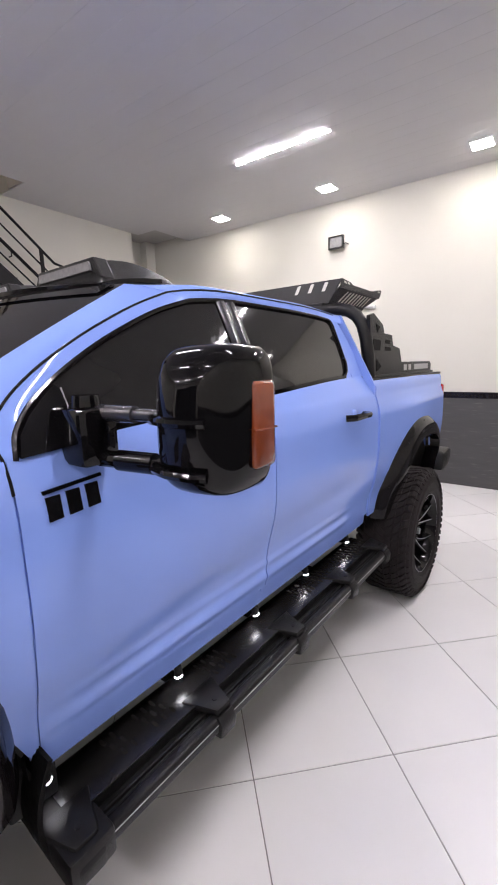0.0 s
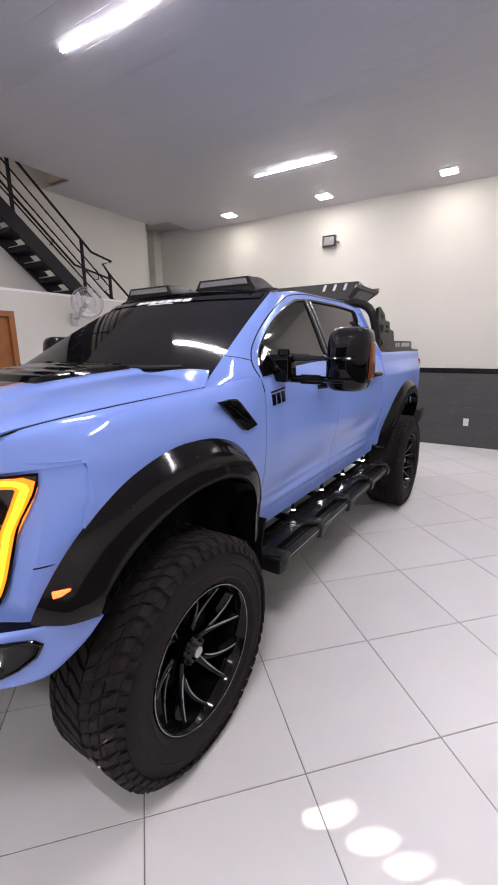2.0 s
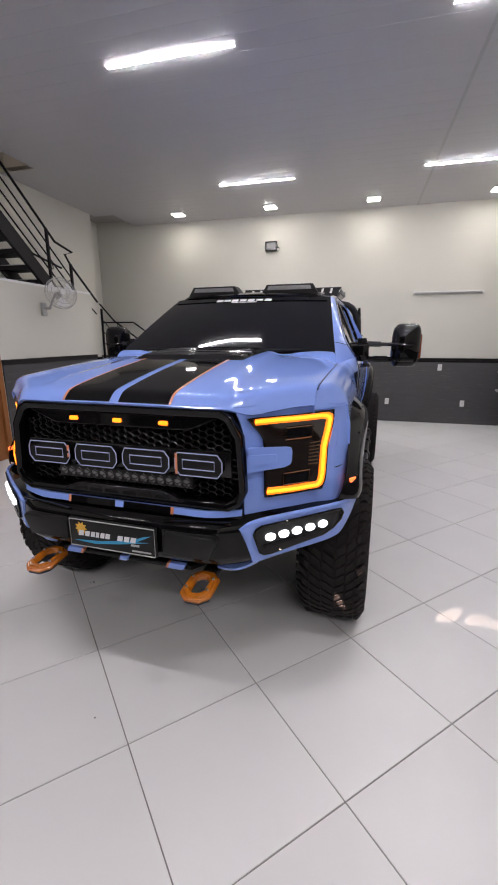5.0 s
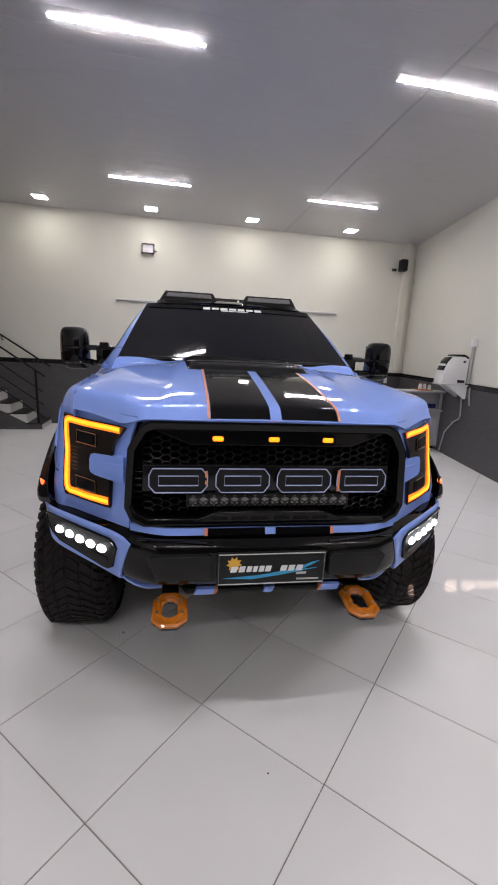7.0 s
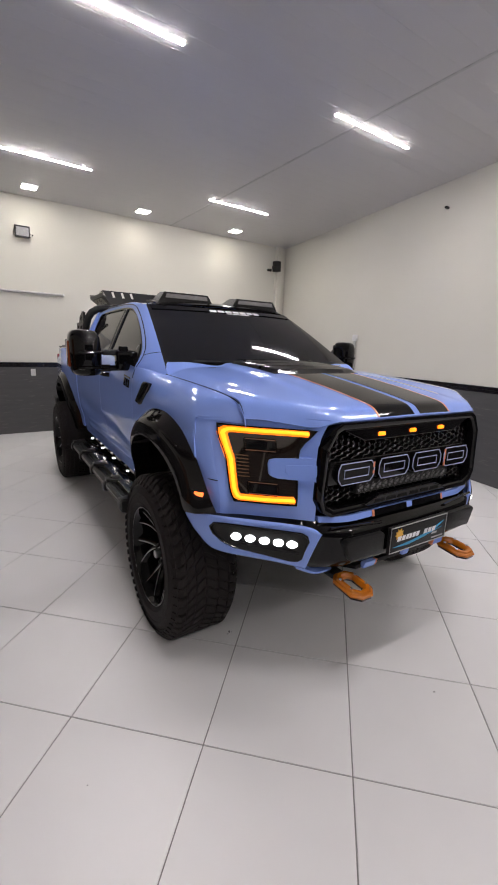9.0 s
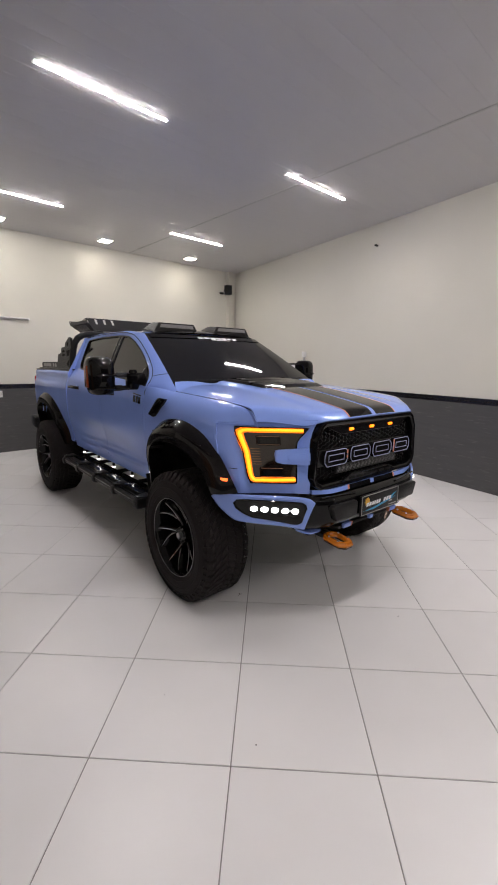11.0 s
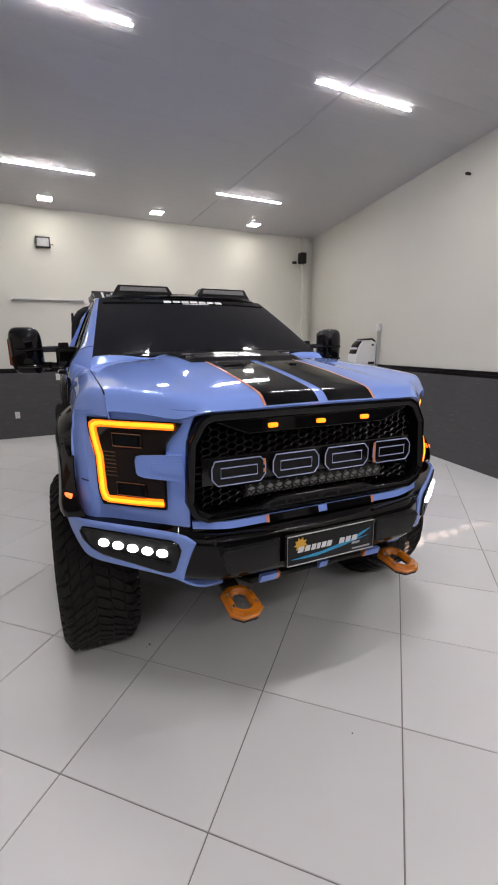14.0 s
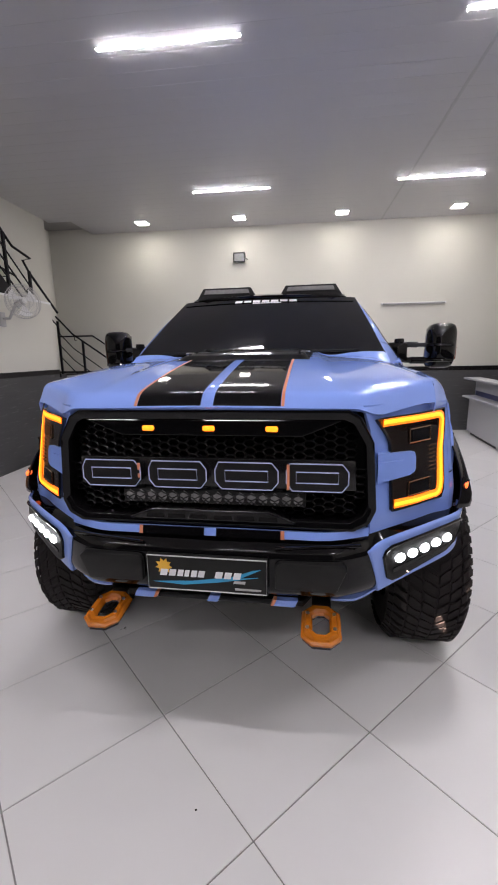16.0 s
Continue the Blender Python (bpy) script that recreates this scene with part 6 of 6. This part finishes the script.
    for k in range(8):
        a0 = 2 * math.pi * k / 8
        part("lug_nut", add_cyl(bmesh.new(), (0.05, 0.048 * math.cos(a0 + 0.2), 0.048 * math.sin(a0 + 0.2)), (0.082, 0.048 * math.cos(a0 + 0.2), 0.048 * math.sin(a0 + 0.2)), 0.008, n=6), BLACKPOWDER, rim)
        if k >= 6:
            continue
        a0 = 2 * math.pi * k / 6
        for j, tw in enumerate((0.04, 0.50)):
            def path(t, d=0.0, tw=tw, a0=a0):
                r = lerp(0.055, 0.250, t)
                a = a0 + tw * t ** 1.3 * 1.2 + d / max(r, 0.05)
                x = 0.046 + 0.074 * t ** 1.7
                return Vector((x, r * math.cos(a), r * math.sin(a)))
            def spoke(u, v, j=j, path=path):
                wd = lerp(0.015, 0.0065, u)
                p = path(u, lerp(-wd, wd, v))
                p.x -= 0.004 * abs(2 * v - 1) ** 2
                return p
            part("spoke", surf(spoke, 10, 4, 0.034, (-1, 0, 0)), BLACKGLOSS, rim)
            def edge(u, v, j=j, path=path):
                wd = lerp(0.015, 0.0065, lerp(0.30, 0.97, u))
                p = path(lerp(0.34 if j else 0.24, 0.97, u), lerp(wd - 0.0052 * math.sin(math.pi * (0.12 + 0.80 * u)), wd + 0.0008, v))
                return p + Vector((0.0005, 0, 0))
            part("milled_edge", surf(edge, 10, 1, 0.003, (-1, 0, 0)), SILVER, rim)
    part("rim_lip", add_tube(bmesh.new(), [(0.1425, 0.2715 * math.cos(2 * math.pi * k / 48), 0.2715 * math.sin(2 * math.pi * k / 48)) for k in range(48)], 0.0016, 5, True), SILVER, rim)
    return holder


for s in (-1, 1):
    for y in (-0.07, WB - 0.14):
        wheel(s, y)

# ---- running boards ----
for s in (-1, 1):
    bd = part("running_board", box(s * 0.76, s * 0.930, 0.60, 2.55, 0.505, 0.545, 0.008), BLACKPOWDER, truck, "black steel running board with slotted plate and outer rail")
    part("step_top", box(s * 0.775, s * 0.932, 0.60, 2.54, 0.546, 0.5525, 0.003), BOARDTOP, bd)
    part("step_ledge", box(s * 0.928, s * 0.972, 0.62, 2.53, 0.492, 0.512, 0.003), BLACKMATTE, bd)
    part("outer_rail", box(s * 0.972, s * 1.014, 0.58, 2.56, 0.478, 0.532, 0.015, seg=4), BLACKPOWDER, bd)
    part("inner_rail", box(s * 0.944, s * 0.958, 0.62, 2.53, 0.512, 0.524, 0.004), BLACKPOWDER, bd)
    part("edge_line", box(s * 0.990, s * 1.0148, 0.62, 2.53, 0.512, 0.516), FANGREY, bd, smooth=False)
    for k, y in enumerate((0.60, 1.08, 1.56, 2.06, 2.52)):
        bm = prism([(s * 0.89, 0.505), (s * 1.014, 0.538), (s * 1.030, 0.512), (s * 1.026, 0.464), (s * 0.98, 0.454), (s * 0.87, 0.48)], y - 0.036, y + 0.036, "y", 0.009)
        part("bracket", bm, BLACKPOWDER, bd)
        bm = prism([(s * 0.885, y - 0.075), (s * 0.930, y - 0.055), (s * 1.006, y - 0.030), (s * 1.006, y + 0.030), (s * 0.930, y + 0.055), (s * 0.885, y + 0.075)], 0.534, 0.558, "z", 0.006)
        arm = part("bracket_arm", bm, BLACKPOWDER, bd)
        part("arm_bolt", add_cyl(bmesh.new(), (s * 0.965, y, 0.556), (s * 0.965, y, 0.561), 0.009, n=6), STEEL, arm)
        part("mount", box(s * 0.55, s * 0.80, y - 0.02, y + 0.02, 0.515, 0.545, 0.004), DARK, bd)
    # clusters of oblong slots, dark discs on the plate in place of shaded holes
    for yc, nrow in ((0.80, 2), (0.93, 3), (1.22, 4), (1.83, 3), (2.00, 4), (2.28, 5), (2.42, 3)):
        bm = bmesh.new()
        for i in range(nrow):
            for j in range(3):
                yy = yc + 0.034 * i - 0.017 * nrow + 0.012 * j
                xx = 0.808 + 0.036 * j
                prism([(s * (xx + 0.011 * math.cos(a * math.pi / 5) + (0.004 if abs(a - 5) > 2.5 else -0.004)), yy + 0.006 * math.sin(a * math.pi / 5)) for a in range(10)], 0.5522, 0.5534, "z", bm=bm)
        tagged(part("plate_slots", bm, DARK, bd, smooth=False), kind="stuff")
    for y in (0.59, 1.04, 1.47, 1.88, 2.34):
        b = bmesh.new()
        bmesh.ops.create_icosphere(b, subdivisions=2, radius=0.012, matrix=Matrix.Translation((s * 0.842, y, 0.612)) @ Matrix.Diagonal((1, 1.3, 0.6, 1)))
        sl = part("step_light", b, STEPLED, bd, "small lit step light")
        part("lamp_cap", add_cyl(bmesh.new(), (s * 0.840, y, 0.614), (s * 0.838, y, 0.650), 0.015, 0.012, n=10), BLACKMATTE, sl)
    part("end_block", box(s * 0.80, s * 1.025, 0.545, 0.665, 0.462, 0.548, 0.014), BLACKPOWDER, bd)
    part("end_flange", prism([(0.50, 0.56), (0.62, 0.552), (0.62, 0.66), (0.52, 0.70)], s * 0.78, s * 0.84, "x", 0.006), BLACKMATTE, bd)

# ---- towing mirrors ----
for s in (-1, 1):
    reach = 0.0 if s > 0 else -0.072
    bm = prism([(0.606, 1.452), (0.750, 1.462), (0.750, 1.588), (0.738, 1.598), (0.70, 1.570), (0.655, 1.532), (0.622, 1.496)], 0, 1, "x")
    for v_ in bm.verts:
        v_.co.x = s * (side_x(v_.co.y, v_.co.z) + (0.010 if v_.co.x > 0.5 else -0.03))
    bk = part("mirror_base", bm, BLACKGLOSS, truck, "gloss black mirror base", smooth=False)
    part("base_line", add_tube(bmesh.new(), [(s * (side_x(0.752, z) + 0.010), 0.752, z) for z in (1.47, 1.53, 1.59)], 0.0025, 5), SILVER, bk)
    part("base_block", box(s * 0.84, s * 0.975, 0.70, 0.80, 1.415, 1.55, 0.018), BLACKGLOSS, bk)
    part("base_knuckle", add_cyl(bmesh.new(), (s * 0.925, 0.75, 1.54), (s * 0.925, 0.75, 1.575), 0.036, 0.030), BLACKGLOSS, bk)
    xo = 1.20 + reach
    part("mirror_arm", add_tube(bmesh.new(), [(s * 0.95, 0.755, 1.432), (s * xo, 0.82, 1.425)], 0.019, 10), BLACKGLOSS, bk)
    part("arm_sleeve", add_cyl(bmesh.new(), (s * 1.01, 0.770, 1.430), (s * (1.10 + reach * 0.5), 0.795, 1.428), 0.024), BLACKGLOSS, bk)
    # upper arm in the greyer gloss, standing in for ceiling lamps it reflects
    part("mirror_arm", add_tube(bmesh.new(), [(s * 0.93, 0.765, 1.535), (s * xo, 0.825, 1.530)], 0.0145, 12), PILLARBLACK, bk)
    part("arm_sleeve", add_cyl(bmesh.new(), (s * 0.95, 0.769, 1.535), (s * 1.05, 0.79, 1.533), 0.0195), PILLARBLACK, bk)
    cx = 1.222 + reach
    bm = bmesh.new()
    shells = []
    for f_, d in ((0.25, 0.000), (0.5, 0.003), (0.7, 0.009), (0.84, 0.019), (0.93, 0.034), (0.98, 0.054), (1.0, 0.085), (1.0, 0.150), (0.965, 0.165)):
        shells.append([])
        for k in range(48):
            c_, s_ = math.cos(2 * math.pi * k / 48), math.sin(2 * math.pi * k / 48)
            shells[-1].append(bm.verts.new((0.098 * f_ * math.copysign(abs(c_) ** 0.46, c_), d, 0.152 * f_ * math.copysign(abs(s_) ** 0.46, s_))))
    for a, b in zip(shells, shells[1:]):
        for k in range(48):
            bm.faces.new((a[k], a[(k + 1) % 48], b[(k + 1) % 48], b[k]))
    bm.faces.new(shells[0])
    bm.faces.new(list(reversed(shells[-1])))
    bmesh.ops.recalc_face_normals(bm, faces=bm.faces)
    for v_ in bm.verts:
        x, y, z = v_.co
        y += 0.05 * (x / 0.1) ** 2 * (1 - y / 0.165) * (0.5 if x < 0 else 0.7) + 0.010 * (z / 0.15) ** 2
        v_.co = (s * (cx + x + 0.006 * z / 0.15), 0.752 + y * 1.0 + 0.12 * x, 1.524 + z)
    head = part("mirror_head", bm, BLACKGLOSS, bk, "gloss black towing mirror head")
    part("mirror_glass", box(s * (cx - 0.078), s * (cx + 0.077), 0.932, 0.938, 1.405, 1.64, 0.002), CHROME, head)
    part("mirror_back", box(s * (cx - 0.082), s * (cx + 0.081), 0.910, 0.931, 1.40, 1.645, 0.003), BLACKMATTE, head)
    for z in (1.530, 1.428):
        part("mirror_rib", add_tube(bmesh.new(), [(s * (cx - 0.105), 0.785, z), (s * (cx - 0.08), 0.762, z), (s * (cx - 0.03), 0.750, z), (s * (cx + 0.03), 0.758, z), (s * (cx + 0.055), 0.772, z)], 0.0105, 8), BLACKGLOSS, head)
    part("mirror_reflector", box(s * (cx + 0.088), s * (cx + 0.108), 0.858, 0.928, 1.43, 1.605, 0.012, seg=3), REFLECTOR, head, "amber side reflector")
    part("reflector_joint", box(s * (cx + 0.086), s * (cx + 0.1085), 0.857, 0.929, 1.508, 1.512, 0.001), REFLECTOR, head)

# ---- roof light pods ----
visor = part("roof_visor", surf(lambda u, v: (lerp(-0.575, 0.575, u), lerp(0.915, 1.30, v) + 0.12 * (2 * u - 1) ** 2 * (1 - v), roof_z(lerp(-0.575, 0.575, u), lerp(1.0, 1.3, v)) + 0.006 + 0.014 * math.sin(math.pi * min(1, v * 1.2) * 0.5)), 24, 8, 0.014, (0, 1.5, 1.5)), BLACKFLARE, truck, "black moulded roof visor")
for s in (-1, 1):
    cx = s * 0.322
    def pod(u, v, cx=cx):
        k = 2 * u - 1
        w = itp(v, (0, 0.08, 0.35, 1), (0.262, 0.245, 0.225, 0.18))
        h = itp(v, (0, 0.08, 0.35, 0.7, 1), (0.0, 0.085, 0.100, 0.070, 0.0))
        side = min(1.0, (1 - abs(k)) * 3.6)
        return (cx + k * w, lerp(1.05, 1.55, v), 1.900 + h * side ** 0.8 + 0.02 * v)
    pd = part("light_pod", surf(pod, 28, 20, 0.012, (cx, 1.3, 1.7)), BLACKMATTE, visor, "black roof light pod")
    part("pod_face", prism([(cx - 0.232, 1.925), (cx + 0.232, 1.925), (cx + 0.186, 1.996), (cx - 0.186, 1.996)], 1.068, 1.12, "y", 0.005), BLACKMATTE, pd, smooth=False)
    part("pod_lens", prism([(cx - 0.180, 1.952), (cx + 0.180, 1.952), (cx + 0.168, 1.983), (cx - 0.168, 1.983)], 1.060, 1.068, "y", 0.002), LEDLENS, pd, "clear unlit LED bar lens", smooth=False)

# ---- sport bar and roof basket over the bed ----
bar = part("sport_bar", box(-0.56, 0.56, 2.645, 2.715, 1.920, 1.985, 0.02), BLACKPOWDER, truck, "black steel sport bar over the bed")
for s in (-1, 1):
    x = s * 0.80
    outline = [(2.70, 1.532), (2.68, 1.70), (2.66, 1.90), (2.72, 1.915), (2.874, 1.858), (2.905, 1.806), (3.045, 1.80), (3.07, 1.735), (3.20, 1.718), (3.25, 1.625), (3.96, 1.622), (4.00, 1.605), (4.00, 1.545), (3.96, 1.535)]
    m = Matrix.Identity(4)
    sp = part("side_plate", prism(outline, x - 0.012, x + 0.012, "x", 0.004), BLACKPOWDER, bar, "cut black steel side plate", smooth=False)
    part("front_leg", add_tube(bmesh.new(), [(s * 0.80, 2.70, 1.535), (s * 0.795, 2.69, 1.66), (s * 0.782, 2.68, 1.77), (s * 0.758, 2.68, 1.85), (s * 0.72, 2.68, 1.905), (s * 0.665, 2.68, 1.940), (s * 0.60, 2.68, 1.952), (s * 0.54, 2.68, 1.953)], 0.038, 12), BLACKPOWDER, bar)
    # cut-outs drawn as dark patches on the whole plate, standing in for their shade
    for raw in ([(2.63, 1.87), (2.70, 1.85), (2.66, 1.82)], [(2.60, 1.78), (2.72, 1.77), (2.71, 1.71), (2.60, 1.71)], [(2.66, 1.66), (2.74, 1.61), (2.66, 1.58)], [(2.80, 1.78), (2.88, 1.775), (2.88, 1.75), (2.80, 1.755)], [(2.80, 1.735), (2.90, 1.73), (2.90, 1.71), (2.80, 1.71)]):
        poly = [(q[0] + 0.12, q[1] - 0.012) for q in raw]
        part("plate_recess", prism(poly, x + s * 0.013 - 0.002, x + s * 0.013 + 0.002, "x"), DARK, sp, smooth=False)
    for y0_, y1_ in ((3.30, 3.36), (3.40, 3.46), (3.54, 3.90)):
        part("plate_slot", prism([(y0_, 1.605), (y1_, 1.605), (y1_, 1.565), (y0_, 1.565)], x + s * 0.013 - 0.002, x + s * 0.013 + 0.002, "x"), FANGREY, sp, smooth=False)
    part("plate_foot", box(x - 0.05, x + 0.03, 2.52, 4.0, 1.532, 1.548, 0.003), BLACKPOWDER, bar, smooth=False)
bk = part("roof_basket", box(-0.50, 0.50, 2.74, 3.28, 2.000, 2.014, 0.003), BLACKPOWDER, truck, "black steel roof basket with slotted sides", smooth=False)


def quad_plate(a, b, c, d, thick=0.004):
    """A flat plate through four corners."""
    a, b, c, d = Vector(a), Vector(b), Vector(c), Vector(d)
    return surf(lambda u, v: lerp(lerp(a, b, u), lerp(d, c, u), v), 1, 1, thick, (0, 3.0, 2.05))


fr = part("basket_front", quad_plate((-0.52, 2.700, 2.000), (0.52, 2.700, 2.000), (0.575, 2.772, 2.151), (-0.575, 2.772, 2.151), 0.008), BLACKPOWDER, bk, smooth=False)
for s in (-1, 1):
    for x in (0.25, 0.35, 0.452):
        part("front_slot", quad_plate((s * x, 2.7345, 2.082), (s * (x + 0.024), 2.7345, 2.082), (s * (x + 0.034), 2.7605, 2.138), (s * (x + 0.010), 2.7605, 2.138), 0.002), WALLPAINT, fr, smooth=False)
    rail = part("basket_rail", prism([(2.752, 2.095), (2.772, 2.151), (2.90, 2.140), (2.93, 2.128), (3.30, 2.124), (3.34, 2.142), (3.432, 2.148), (3.428, 2.130), (3.39, 2.088)], s * 0.571, s * 0.579, "x"), BLACKPOWDER, bk, smooth=False)
    for y in (2.80, 2.85, 3.36, 3.39):
        part("rail_hole", prism([(y, 2.128), (y + 0.030, 2.124), (y + 0.030, 2.136), (y, 2.140)] if y < 3 else [(y, 2.128), (y + 0.018, 2.129), (y + 0.018, 2.139), (y, 2.137)], s * 0.5785, s * 0.581, "x"), WALLPAINT, rail, smooth=False)
    sdp = part("basket_side", quad_plate((s * 0.502, 2.705, 2.002), (s * 0.502, 3.275, 2.012), (s * 0.573, 3.39, 2.092), (s * 0.573, 2.752, 2.097), 0.008), BLACKPOWDER, bk, smooth=False)
    for k in range(9):
        y = 2.83 + 0.047 * k
        part("side_slot", quad_plate((s * 0.521, y, 2.018), (s * 0.521, y + 0.018, 2.018), (s * 0.570, y + 0.058, 2.080), (s * 0.570, y + 0.040, 2.080), 0.002), WALLPAINT, sdp, smooth=False)
    part("basket_post", box(s * 0.42, s * 0.50, 2.66, 2.76, 1.96, 2.002, 0.004), BLACKPOWDER, bk, smooth=False)
part("basket_tail", quad_plate((-0.50, 3.275, 2.006), (0.50, 3.275, 2.006), (0.575, 3.43, 2.148), (-0.575, 3.43, 2.148), 0.008), BLACKPOWDER, bk, smooth=False)
for k in range(3):
    part("basket_slat", box(-0.49, 0.49, 2.82 + 0.17 * k, 2.86 + 0.17 * k, 2.015, 2.025, 0.003), BLACKPOWDER, bk, smooth=False)

# narrow beams of the left fog lamp, which fall on the floor beside the wheel
BEAMS = [((0.950, -1.575, 0.285), 460.0, 3.4), ((1.570, -1.140, 0), 74.0, 4.0), ((1.722, -1.146, 0), 72.0, 3.3), ((1.838, -1.156, 0), 72.0, 2.9),
         ((1.950, -1.166, 0), 72.0, 2.6), ((2.096, -1.152, 0), 72.0, 2.4), ((2.214, -1.160, 0), 72.0, 2.15), ((2.332, -1.166, 0), 72.0, 1.95)]
for k, (spot, power, wide) in enumerate(BEAMS):
    x = 0.665 + 0.049 * min(k, 4)
    src = truck.matrix_basis @ Vector((x, yb(x) - 0.03, 0.776 + 0.005 * min(k, 4)))
    tgt = Vector(spot)
    ld = bpy.data.lights.new("fog_beam", "SPOT")
    ld.energy, ld.spot_size, ld.spot_blend, ld.shadow_soft_size = power, radians(wide), 0.12, 0.002
    ld.color = (1.0, 0.76, 0.61)
    lo_ = new("fog_beam", ld)
    lo_.matrix_basis = look(src, tgt) @ Matrix.Diagonal((1.0, 1.2 if k else 1.0, 1.0, 1.0))

# ---- floor tiles, laid diagonally, one object each ----
S, GAP = 0.6, 0.0025
QX, QY = -0.25, -1.9
qd = S / math.sqrt(2)
room_plan = [(LEFT, FRONT), RF, RB, (LEFT, BACK)]
hs = S / 2 - GAP
bm = bmesh.new()
add_box(bm, -hs, hs, -hs, hs, -0.008, 0.0, 0.0012, seg=1)
tile_mesh = bpy.data.meshes.new("tile")
bm.to_mesh(tile_mesh)
bm.free()
tile_mesh.materials.append(TILE)
for i in range(-14, 15):
    for j in range(-14, 15):
        cx, cy = QX + qd * (i + j), QY + qd * (i - j) + qd
        poly = [(cx + hs * math.sqrt(2) * dx, cy + hs * math.sqrt(2) * dy) for dx, dy in ((0, -1), (1, 0), (0, 1), (-1, 0))]
        cut = poly
        for k in range(4):
            cut = plan_clip(cut, room_plan[k], room_plan[(k + 1) % 4])
            if len(cut) < 3:
                break
        if len(cut) < 3:
            continue
        area = abs(sum(cut[k][0] * cut[(k + 1) % len(cut)][1] - cut[(k + 1) % len(cut)][0] * cut[k][1] for k in range(len(cut)))) / 2
        if area > 0.999 * (2 * hs) ** 2:
            ob = new("tile", tile_mesh)
            ob.matrix_basis = pose(cx, cy, 0, 0, 0, 45 + 90 * ((i * 7 + j * 3) % 4))
            ob.parent = ground
        elif area > 0.003:
            part("tile", prism([(x - cx, y - cy) for x, y in cut], -0.008, 0.0, "z"), TILE, ground, smooth=False, m=pose(cx, cy, 0))
